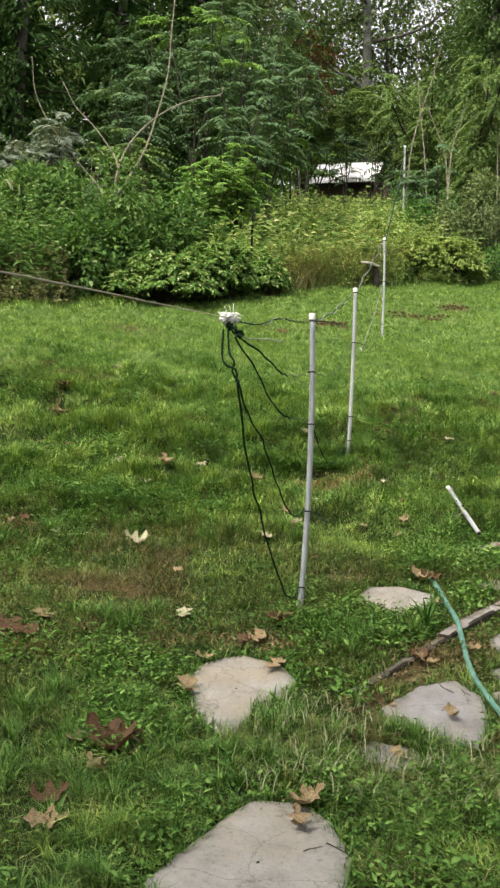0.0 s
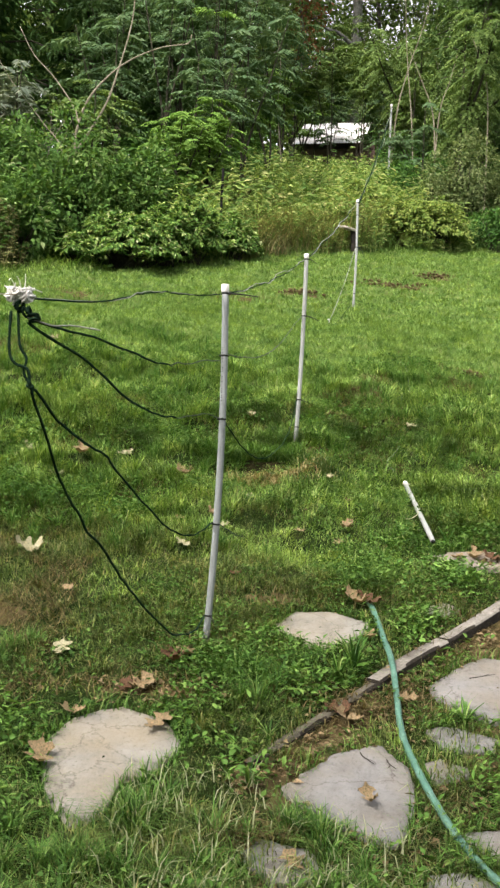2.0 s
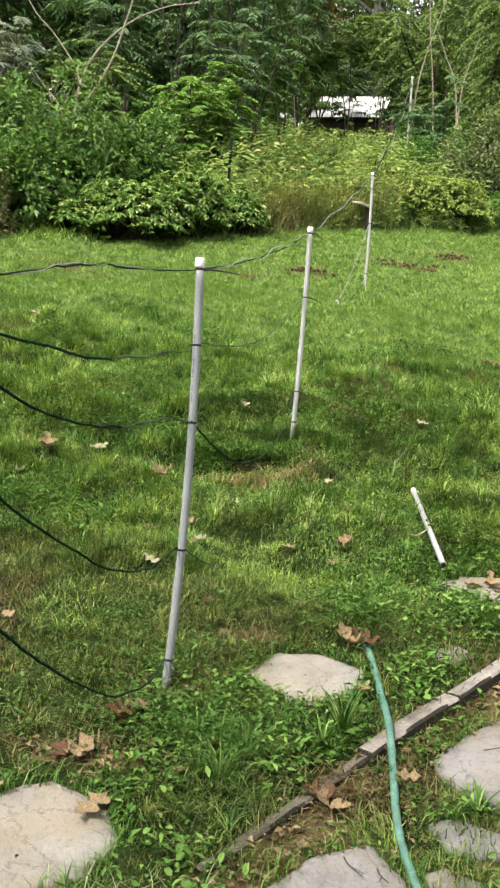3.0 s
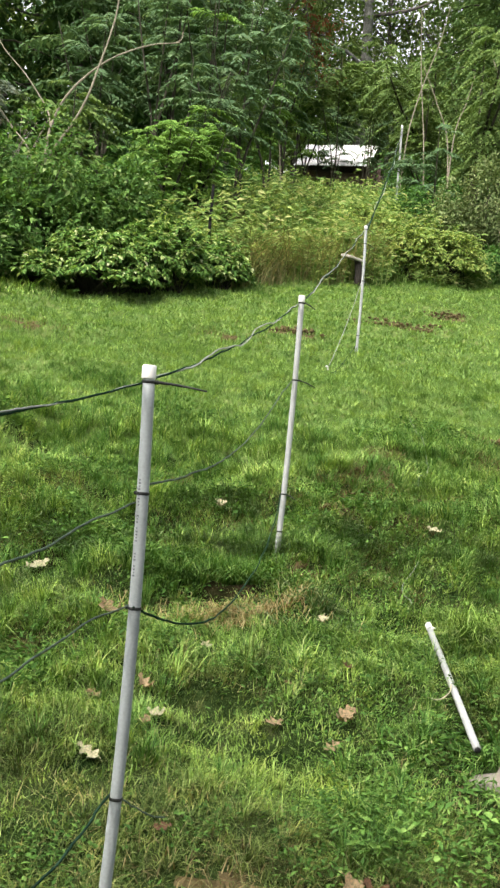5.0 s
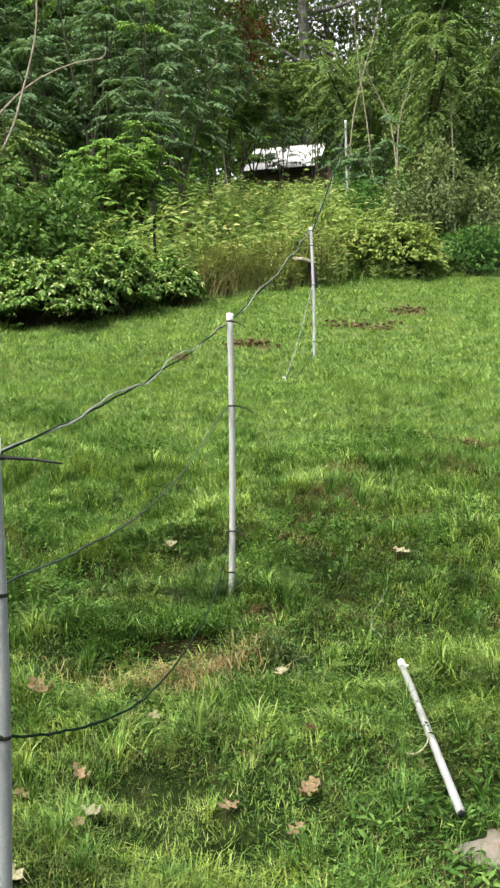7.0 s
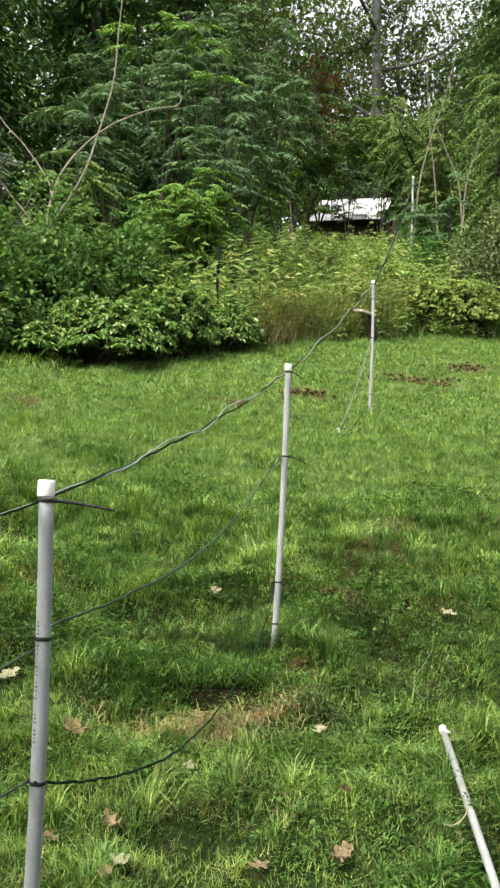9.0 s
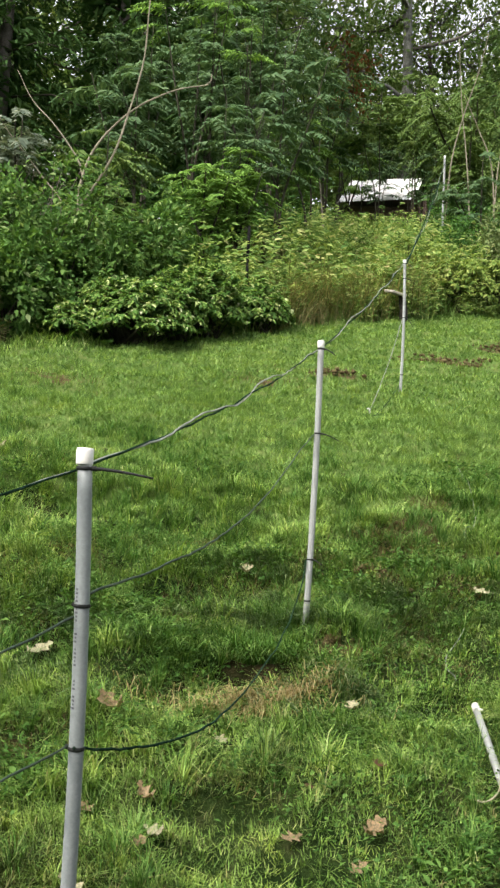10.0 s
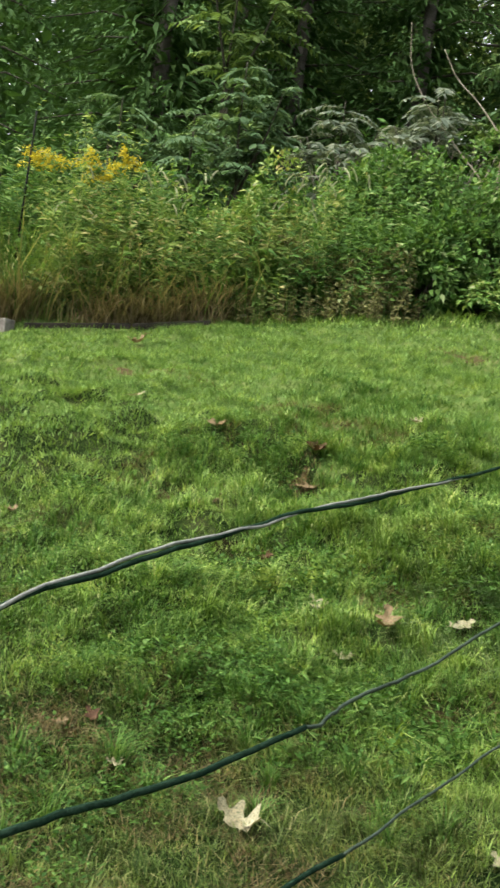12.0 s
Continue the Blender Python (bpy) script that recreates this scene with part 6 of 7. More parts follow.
for kind, material in (("oak", M_OAK), ("maple", M_OAK), ("pale", M_PALE), ("rust", M_RUST)):
    for variant in range(3):
        me = fallen_leaf_mesh({"pale": "oak", "rust": "oak"}.get(kind, kind), (0.35, 0.75, 1.1)[variant], 600 + variant + len(kind) * 7)
        me.materials.append(material)
        LEAF_KINDS[kind, variant] = me
LEAF_LABEL = {"oak": "dry tan oak leaf fallen on the ground", "maple": "dry brown lobed leaf fallen on the ground", "pale": "pale cream leaf lying on the grass", "rust": "curled red-brown leaf on the ground"}
# kind, place in plan, length: by the stones, on the lawn beside the fence, and further up the slope
BY_STONES = [("rust", -1.27, 4.445, .23), ("rust", -1.33, 4.41, .19), ("oak", -1.18, 4.58, .13), ("rust", -0.66, 3.56, .19), ("rust", -0.6, 3.535, .15), ("oak", -0.77, 3.6, .12), ("oak", -0.67, 3.40, .09), ("oak", -0.74, 3.08, .13), ("rust", -0.77, 3.2, .12), ("oak", 0.0, 3.27, .12),
             ("oak", -0.02, 3.16, .10), ("oak", -0.47, 4.0, .12), ("oak", -0.155, 4.24, .11), ("oak", -0.44, 4.27, .08), ("rust", -0.165, 4.63, .10), ("maple", -0.13, 4.69, .08), ("oak", -0.25, 4.46, .10), ("rust", -0.3, 4.44, .09),
             ("oak", 0.50, 5.22, .13), ("rust", 0.55, 5.24, .13), ("oak", 0.545, 4.91, .07), ("oak", 0.45, 4.36, .10), ("rust", 0.42, 4.40, .09), ("oak", 0.507, 3.94, .075), ("oak", 0.66, 4.53, .07), ("oak", 0.3, 3.64, .08)]
BESIDE_FENCE = [("pale", -0.58, 4.66, .11), ("maple", -0.69, 5.17, .06), ("pale", -0.97, 5.57, .15), ("rust", -0.02, 5.40, .06), ("pale", -0.128, 5.94, .075), ("oak", -0.16, 5.87, .055), ("oak", 0.24, 6.03, .08), ("maple", 0.465, 6.06, .08),
                ("oak", 0.43, 5.95, .07), ("pale", -0.29, 5.70, .09), ("oak", -0.355, 6.04, .07), ("rust", 0.275, 6.24, .05), ("rust", 0.478, 6.33, .05), ("oak", -0.39, 6.44, .12), ("pale", -0.04, 6.55, .07), ("oak", 1.08, 5.92, .13),
                ("rust", 1.14, 5.85, .10), ("maple", 1.0, 5.9, .08), ("oak", -0.2, 6.12, .08)]
UP_SLOPE = [("pale", -1.31, 6.70, .09), ("oak", -1.0, 6.64, .14), ("pale", -0.82, 6.97, .12), ("pale", -1.1, 6.5, .09), ("oak", -2.1, 8.18, .14), ("rust", -2.13, 8.30, .16), ("rust", -1.77, 7.12, .08), ("oak", -2.8, 8.33, .13), ("pale", -3.68, 8.74, .14),
            ("pale", -1.88, 9.21, .10), ("rust", -1.645, 5.80, .09), ("oak", -1.70, 5.70, .06), ("oak", -4.9, 10.4, .16), ("pale", -1.43, 5.63, .06), ("oak", -3.17, 7.05, .07), ("pale", 0.91, 7.71, .09), ("pale", -0.15, 7.87, .08), ("pale", 0.38, 6.66, .06)]
FALLEN = BY_STONES + BESIDE_FENCE + UP_SLOPE
LEAF_XY = np.array([(a[1], a[2], a[3]) for a in FALLEN])
for n_leaf, (kind, x, y, size) in enumerate(FALLEN):
    g = np.random.default_rng(700 + n_leaf)
    ob = tagged(new("fallen_leaf", LEAF_KINDS[kind, int(g.integers(0, 3))]), LEAF_LABEL[kind], "leaf", "fallen leaves")
    flat = bool(on_stone(np.array([x]), np.array([y]))[0])
    slope = math.atan(0.25)
    ob.matrix_basis = Matrix.Translation((x, y, float(ground_z(x, y)) + (0.026 if flat else 0.028 if kind == "rust" and y < 4.6 else 0.026 if y < 5.0 else 0.03 if y < 6.6 else 0.04))) @ Euler((slope + g.uniform(-0.1, 0.2), g.uniform(-0.2, 0.2), 0)).to_matrix().to_4x4() @ Matrix.Rotation(g.uniform(0, 6.28), 4, "Z") @ Matrix.Scale(size * (0.92 if 5.0 < y < 6.6 else 1.05), 4)

# twigs dropped on the stones
for n_twig, (x0, y0, x1, y1) in enumerate([(0.893, 4.711, 0.992, 4.76), (0.488, 4.179, 0.532, 4.122), (0.568, 4.153, 0.594, 4.112), (0.977, 4.517, 1.027, 4.53), (-0.003, 3.009, 0.05, 3.04), (0.06, 3.06, 0.115, 3.015)]):
    g = np.random.default_rng(760 + n_twig)
    a, b = np.array([x0, y0, float(ground_z(x0, y0)) + 0.024]), np.array([x1, y1, float(ground_z(x1, y1)) + 0.024])
    ob = root("twig", tuple(a), "thin dark twig lying on a flagstone", "twig", "twigs")
    line = curve_through([a, a * 0.6 + b * 0.4 + g.normal(0, 0.004, 3) * (1, 1, 0.2), b], 4)
    put("stick", *tube(line, np.linspace(0.002, 0.001, len(line)), 5), M_DARKWOOD, ob)
    fork = line[5] + (b - a) * 0.3 + np.array([g.normal(0, 0.012), g.normal(0, 0.012), 0.0])
    put("side_shoot", *tube([line[5], (line[5] + fork) / 2 + (0, 0, 0.002), fork], [0.001, 0.0009, 0.0007], 4), M_DARKWOOD, ob)

# ---- lawn ----
def lawn_allows(x, y, g, thin=1.0):
    """Where grass grows: not on stones or boards, thinly on bare and trodden places."""
    s, along = beside_edge(x, y)
    patio = (s > 0.0) & (s < 1.2) & (along > -0.06)
    keep = g.random(len(x)) < thin * (1 - 0.75 * bare(x, y)) * np.where(patio, 0.5 * (field(x * 3, y * 3, 23) > 0.3) + 0.26, 1.0)
    keep &= (y < lawn_end(x) + 0.55) & ~on_stone(x, y, 0.98) & ~((np.abs(s) < 0.03) & (along > 0.55) & (along < 2.15))
    keep &= g.random(len(x)) > 1.15 * banks(x, y)[1]
    keep &= ~((np.abs(x - 0.856 + 0.0733 * (y - 6.47)) < 0.03) & (np.abs(y - 6.42) < 0.5))
    for lx, ly, ls in LEAF_XY:
        keep &= ~((np.hypot(x - lx, y - ly) < ls * 0.45) & (g.random(len(x)) < 0.8))
    return keep


def kept_low(x, y):
    """How far the growth is trodden down beside the flags and the edging."""
    s, along = beside_edge(x, y)
    out = np.where((np.abs(s) < 0.16) & (along > 0.35) & (along < 2.2), 0.42 + 3.0 * np.clip(np.abs(s) - 0.03, 0, 1), 1.0)
    out = np.where(on_stone(x, y, 1.3), np.minimum(out, 0.62), out)
    out = np.where(on_stone(x, y, 1.14), np.minimum(out, 0.4), out)
    near_pipe = (np.abs(x - 0.856 + 0.0733 * (y - 6.47)) < 0.09) & (np.abs(y - 6.4) < 0.6)
    return np.where(near_pipe, 0.5, np.where((s > 0) & (s < 1.5) & (along > -0.06), np.minimum(out, 0.7), out))


def worn_there(x, y):
    """Whether a blade belongs to the worn olive growth, which gives way to fresh grass up the slope."""
    return 0.75 * field(x * 1.9, y * 1.9, 48) + 0.25 * field(x * 911.0, y * 733.0, 49) < np.clip((7.35 - y) / 2.6, 0.1, 0.78)


def lawn_base(x0, x1, y0, y1, density, height, width, seed, worn_part=None):
    """An even layer of short blades."""
    g = np.random.default_rng(seed)
    n = int(density * (x1 - x0) * (y1 - y0))
    x, y = g.uniform(x0, x1, n) + g.normal(0, 0.13, n), g.uniform(y0, y1, n) + g.normal(0, 0.13, n)
    rough_ = np.clip((11.5 - y) / 4, 0.2, 1)
    thick = turf(x, y) * rough_ + 0.6 * (1 - rough_)
    keep = lawn_allows(x, y, g, 0.75 + 0.25 * thick)
    if worn_part is not None:
        keep &= worn_there(x, y) == worn_part
    x, y, thick = x[keep], y[keep], thick[keep]
    h = height * (0.92 + 0.5 * thick) * g.uniform(0.5, 1.3, len(x)) * kept_low(x, y)
    return blades(x, y, ground_z(x, y) - 0.003, h, width * g.uniform(0.6, 1.5, len(x)), np.clip(g.normal(1.0 if y0 < 8 else 1.0, 0.42, len(x)), 0, 1.5), g.uniform(0, 6.28, len(x)), 1)


def lawn_tufts(x0, x1, y0, y1, density, height, width, seed, per=18, segments=2, worn_part=None):
    """Taller tufts, each leaning out from its own root."""
    g = np.random.default_rng(seed)
    m = int(density * (x1 - x0) * (y1 - y0) / per)
    cx, cy = g.uniform(x0, x1, m) + g.normal(0, 0.13, m), g.uniform(y0, y1, m) + g.normal(0, 0.13, m)
    broad = 0.35 * field(cx * 1.9, cy * 1.9, 26) + 0.65 * turf(cx, cy)
    keep = lawn_allows(cx, cy, g, np.clip(2.0 * broad - 0.3, 0.25, 1))
    if worn_part is not None:
        keep &= worn_there(cx, cy) == worn_part
    cx, cy, broad = cx[keep], cy[keep], broad[keep]
    size = g.uniform(0.008, 0.03, len(cx)) * (1 + 0.02 * max(0, per - 24))
    k = np.repeat(np.arange(len(cx)), per)
    a, rad = g.uniform(0, 2 * np.pi, len(k)), np.abs(g.normal(0, 1, len(k)))
    x, y = cx[k] + np.cos(a) * rad * size[k], cy[k] + np.sin(a) * rad * size[k]
    h = (height * g.uniform(0.55, 1.4, len(cx)) * kept_low(cx, cy))[k] * (0.35 + 1.0 * broad[k]) * g.uniform(0.5, 1.2, len(k))
    comb = field(cx * 1.6, cy * 1.6, 24)[k] * 9
    turn = np.where(g.random(len(k)) < 0.5, a, comb) + g.normal(0, 0.7, len(k))
    lean = np.clip(0.85 + 0.4 * rad + g.normal(0, 0.3, len(k)), 0.15, 1.5)
    return blades(x, y, ground_z(x, y) - 0.004, h, width * g.uniform(0.6, 1.4, len(k)), lean, turn, segments)


for is_worn, grass_material, state in ((True, M_GRASS_WORN, "worn olive"), (False, M_GRASS, "fresh green")):
    near = joined([lawn_base(-1.5, 1.55, 2.5, 5.2, 10500, 0.038, 0.0034, 801, is_worn), lawn_base(-2.0, 1.6, 5.2, 7.0, 15000, 0.040, 0.0034, 802, is_worn), lawn_base(-3.2, -2.0, 5.2, 7.0, 9000, 0.042, 0.0042, 820, is_worn),
                   lawn_base(-3.2, 2.0, 7.0, 8.2, 9000, 0.040, 0.0042, 827, is_worn)])
    stuff("lawn_grass", *near, grass_material, "short " + state + " lawn grass", "grass")
    near = joined([lawn_tufts(-1.5, 1.55, 2.5, 5.2, 8700, 0.075, 0.003, 811, 18, 2, is_worn), lawn_tufts(-3.2, 2.0, 5.2, 6.4, 7700, 0.068, 0.0028, 815, 16, 2, is_worn),
                   lawn_tufts(-3.2, 2.0, 6.4, 8.4, 5800, 0.085, 0.0033, 812, 20, 2, is_worn), lawn_tufts(-2.6, 1.9, 6.3, 9.2, 3600, 0.115, 0.0036, 814, 46, 2, is_worn)])
    stuff("lawn_tuft", *near, grass_material, state + " tufts standing in the mown lawn", "grass")
# coarser dark tufts in patches over the uneven strip
g = np.random.default_rng(816)
m = 3600
cx, cy = g.uniform(-3.0, 1.9, m), g.uniform(6.0, 10.2, m)
ok = (field(cx * 2.4 + 0.7 * cy, cy * 4.0, 53) > 0.54) & lawn_allows(cx, cy, g) & (np.hypot(cx - 0.6, cy - 7.6) > 0.5)
cx, cy = cx[ok], cy[ok]
k = np.repeat(np.arange(len(cx)), 22)
a, rad = g.uniform(0, 6.28, len(k)), np.abs(g.normal(0, 1, len(k)))
tx, ty = cx[k] + np.cos(a) * rad * 0.022, cy[k] + np.sin(a) * rad * 0.022
stuff("lawn_tuft", *blades(tx, ty, ground_z(tx, ty) - 0.004, g.uniform(0.05, 0.11, len(k)) * g.uniform(0.6, 1.1, len(cx))[k], g.uniform(0.003, 0.0055, len(k)), np.clip(0.6 + 0.45 * rad + g.normal(0, 0.25, len(k)), 0.1, 1.5), a + g.normal(0, 0.5, len(k)), 2), M_TUFT, "coarse dark tufts in patches of the lawn", "grass")
far = joined([lawn_base(-4.6, 2.8, 8.2, 11.5, 4800, 0.040, 0.0082, 803), lawn_base(-6.0, 4.6, 11.5, 18.0, 2300, 0.042, 0.0126, 804), lawn_base(-8.0, -4.6, 7.6, 11.5, 2700, 0.042, 0.0115, 805),
              lawn_base(-4.6, -3.2, 5.5, 8.2, 4000, 0.05, 0.009, 806), lawn_base(2.0, 3.5, 6.0, 8.2, 2000, 0.05, 0.011, 807), lawn_base(2.8, 4.8, 8.2, 11.5, 2000, 0.055, 0.013, 808), lawn_base(-3.2, -1.5, 3.5, 5.2, 3000, 0.05, 0.0095, 809),
              lawn_tufts(-5.0, 3.0, 8.2, 12.0, 2200, 0.075, 0.0058, 813, 12, 1)])
stuff("lawn_grass", *far, M_GRASS_FAR, "green lawn grass running up the slope", "grass")

for is_worn, grass_material, state in ((True, M_GRASS_WORN, "worn"), (False, M_GRASS, "rough")):
    round_about = joined([lawn_base(-1.6, 1.7, -2.5, 2.5, 2400, 0.045, 0.008, 821, is_worn), lawn_base(-7.0, -1.6, -2.5, 3.5, 1300, 0.05, 0.011, 822, is_worn), lawn_base(1.6, 6.5, -2.5, 6.0, 900, 0.05, 0.012, 823, is_worn),
                          lawn_base(-7.0, -3.2, 3.5, 5.5, 1300, 0.05, 0.011, 824, is_worn), lawn_base(-8.0, -4.6, 5.5, 7.6, 1000, 0.055, 0.013, 825, is_worn), lawn_base(3.5, 7.0, 6.0, 14.0, 500, 0.06, 0.015, 826, is_worn)])
    stuff("lawn_grass", *round_about, grass_material, state + " lawn grass beside the walk", "grass")

# long tufts round the second post and on the uneven strip
g = np.random.default_rng(820)
clump = []
for cx, cy, r, n in [(0.3, 7.45, 0.16, 16), (0.02, 7.48, 0.14, 14), (0.4, 7.4, 0.25, 14), (-0.35, 7.5, 0.35, 14), (0.3, 8.3, 0.3, 12), (0.9, 6.15, 0.2, 10), (0.62, 5.6, 0.25, 14), (0.45, 4.62, 0.12, 8), (0.2, 4.5, 0.2, 10), (-0.1, 3.75, 0.2, 12), (0.72, 4.78, 0.1, 5),
                     (-0.9, 6.35, 0.3, 26), (1.1, 7.4, 0.4, 14), (-0.02, 7.17, 0.13, 30), (-0.25, 7.1, 0.16, 26),  (-0.5, 7.0, 0.2, 14), (0.5, 8.35, 0.25, 12), (-0.7, 7.6, 0.4, 16), (0.8, 7.9, 0.4, 16), (-1.2, 6.2, 0.35, 30), (-0.7, 8.3, 0.5, 18), (1.0, 9.2, 0.5, 16), (-1.5, 5.6, 0.3, 10), (-2.1, 8.35, 0.25, 12), (-1.6, 9.15, 0.2, 10)]:
    clump.append(np.stack([g.normal(cx, r * 0.5, n), g.normal(cy, r * 0.4, n), g.uniform(0.6, 1.25, n)], -1))
wild = np.stack([g.uniform(-2.8, 1.9, 900), g.uniform(5.0, 9.8, 900), g.uniform(0.5, 1.0, 900)], -1)
clump.append(wild[(field(wild[:, 0] * 1.3, wild[:, 1] * 1.3, 51) > 0.45) & (turf(wild[:, 0], wild[:, 1]) > 0.4)])
by_stones = np.stack([g.uniform(-1.1, 1.25, 700), g.uniform(2.6, 4.75, 700), g.uniform(0.45, 0.95, 700)], -1)
clump.append(by_stones[field(by_stones[:, 0] * 2.3, by_stones[:, 1] * 2.3, 52) > np.where(by_stones[:, 1] < 3.9, 0.4, 0.52)])
clump = np.vstack(clump)
clump = clump[(kept_low(clump[:, 0], clump[:, 1]) > 0.9) | (np.abs(clump[:, 0] - 0.45) < 0.02)]
k = np.repeat(np.arange(len(clump)), 64)
a, rad = g.uniform(0, 6.28, len(k)), np.abs(g.normal(0, 1, len(k)))
tx, ty = clump[k, 0] + np.cos(a) * rad * 0.024, clump[k, 1] + np.sin(a) * rad * 0.024
stuff("long_grass", *blades(tx, ty, ground_z(tx, ty) - 0.005, clump[k, 2] * g.uniform(0.06, 0.125, len(k)), g.uniform(0.0025, 0.0045, len(k)), np.clip(0.55 + 0.5 * rad + g.normal(0, 0.25, len(k)), 0.1, 1.5), a + g.normal(0, 0.5, len(k)), 2), M_TUFT, "longer tufted grass left by the mower", "grass")

g2 = np.random.default_rng(828)
n = 900
ox_ = np.clip(g2.normal(-0.08, 0.17, n), -0.45, 0.3)
oy_ = 7.085 + 0.09 * (field(ox_ * 6, ox_ * 0 + 7.05, 71) - 0.5) + np.abs(g2.normal(0, 0.05, n))
stuff("long_grass", *blades(ox_, oy_, ground_z(ox_, oy_) - 0.005, g2.uniform(0.05, 0.17, n) * (0.6 + 0.8 * field(ox_ * 14, oy_ * 14, 72)), g2.uniform(0.003, 0.0048, n), g2.uniform(0.6, 1.5, n), g2.normal(-1.57, 0.9, n), 3), M_TUFT, "long grass hanging over a small bank in the turf", "grass")
# drifts of long grass combed down the slope round the second post: middle, spread, way it lies
drift = []
for cx, cy, ax, ay, way, n in [(-0.22, 7.62, 0.2, 0.09, -2.5, 1500), (-0.38, 7.3, 0.16, 0.08, -2.2, 1300), (0.05, 7.42, 0.12, 0.07, -2.6, 900), (0.3, 7.5, 0.09, 0.05, -0.5, 800), (0.24, 7.42, 0.06, 0.04, -1.2, 420), (0.5, 7.78, 0.12, 0.06, -0.9, 700), (-0.12, 7.95, 0.14, 0.05, -2.3, 600),
                               (-0.75, 7.2, 0.16, 0.08, -2.0, 900), (0.85, 7.55, 0.16, 0.1, -0.8, 800), (1.2, 6.75, 0.1, 0.1, -1.9, 500), (0.35, 6.85, 0.2, 0.09, -1.3, 900), (-0.75, 6.75, 0.16, 0.09, -1.8, 700)]:
    q = g2.integers(0, 40, n)
    tx, ty = g2.normal(cx, ax, 40), g2.normal(cy, ay, 40)
    drift.append(np.stack([tx[q] + g2.normal(0, 0.014, n), ty[q] + g2.normal(0, 0.014, n), way + g2.normal(0, 0.35, 40)[q] + g2.normal(0, 0.35, n), g2.uniform(0.6, 1.15, 40)[q]], -1))
drift = np.vstack(drift)
n = len(drift)
stuff("long_grass", *blades(drift[:, 0], drift[:, 1], ground_z(drift[:, 0], drift[:, 1]) - 0.004, drift[:, 3] * g2.uniform(0.06, 0.13, n), g2.uniform(0.0026, 0.0044, n), g2.uniform(0.8, 1.5, n), drift[:, 2], 2), M_SHEEN_GRASS, "long grey-green grass combed down the slope", "grass")

# dry thatch on the worn places
n = 6000
which = g.integers(0, len(DIRT), n)
dd = np.array(DIRT)[which]
hx, hy = dd[:, 0] + g.normal(0, 0.95, n) * dd[:, 2], dd[:, 1] + g.normal(0, 0.95, n) * dd[:, 3]
ok = ~on_stone(hx, hy, 1.0)
hx, hy = hx[ok], hy[ok]
stuff("dry_thatch", *blades(hx, hy, ground_z(hx, hy) + 0.003, g.uniform(0.03, 0.07, len(hx)), g.uniform(0.003, 0.006, len(hx)), np.full(len(hx), 1.35), g.uniform(0, 6.28, len(hx)), 2), M_THATCH, "dry brown thatch on worn spots of lawn", "grass")

n = 130000
hx, hy = g.uniform(-3.0, 1.9, n), g.uniform(4.2, 9.5, n)
ok = (turf(hx, hy) < 0.6) & (field(hx * 0.9, hy * 0.9, 43) > np.where(hy < 6.3, 0.47, 0.56)) & (field(hx * 5, hy * 5, 44) > 0.45) & ~on_stone(hx, hy, 1.0)
hx, hy = hx[ok], hy[ok]
stuff("dry_thatch", *blades(hx, hy, ground_z(hx, hy) + 0.012, g.uniform(0.035, 0.075, len(hx)), g.uniform(0.0025, 0.0045, len(hx)), g.uniform(0.9, 1.4, len(hx)), g.uniform(0, 6.28, len(hx)), 1), M_THATCH, "brown dead grass in the dips of the lawn", "grass")

n = 16000
hx, hy = g.uniform(0.1, 1.45, n), g.uniform(3.4, 5.5, n)
ok = (beside_edge(hx, hy)[0] > 0.02) & ~on_stone(hx, hy, 1.0) & (field(hx * 4, hy * 4, 46) > 0.3)
hx, hy = hx[ok], hy[ok]
stuff("dry_thatch", *blades(hx, hy, ground_z(hx, hy) + 0.004, g.uniform(0.02, 0.06, len(hx)), g.uniform(0.002, 0.004, len(hx)), g.uniform(0.9, 1.4, len(hx)), g.uniform(0, 6.28, len(hx)), 1), M_THATCH, "dry thatch between the patio flags", "grass")

# growth that creeps over the small flags
creep = []
for rim, _, large, n_flag in FLAGS:
    if not large:
        q, size = g.random(220) ** 0.5, g.integers(0, len(rim), 220)
        creep.append((rim.mean(0) + (rim[size] - rim.mean(0)) * q[:, None] * 1.15)[field(q * 40 + n_flag, size * 0.3, 81) > 0.42])
creep = np.vstack(creep)
n = len(creep)
stuff("creeping_grass", *blades(creep[:, 0], creep[:, 1], ground_z(creep[:, 0], creep[:, 1]) + 0.012, g.uniform(0.02, 0.06, n), g.uniform(0.002, 0.004, n), g.uniform(0.7, 1.5, n), g.uniform(0, 6.28, n), 2), M_GRASS_WORN, "thin grass creeping over the small flags", "grass")

# grass that has grown up over the lower run of the hose
k = np.repeat(np.flatnonzero((hose_xy[:, 1] < 3.97) & (hose_xy[:, 0] < 1.3)), 26)
tx, ty = hose_xy[k, 0] + g.normal(0, 0.028, len(k)), hose_xy[k, 1] + g.normal(-0.02, 0.028, len(k))
ok = (field(tx * 9, ty * 9, 83) > 0.45) & ~on_stone(tx, ty, 1.0)
tx, ty = tx[ok], ty[ok]
stuff("long_grass", *blades(tx, ty, ground_z(tx, ty) - 0.003, g.uniform(0.04, 0.085, len(tx)), g.uniform(0.002, 0.0042, len(tx)), g.uniform(0.4, 1.4, len(tx)), g.uniform(0, 6.28, len(tx)), 2), M_TUFT, "grass grown up over the hose", "grass")

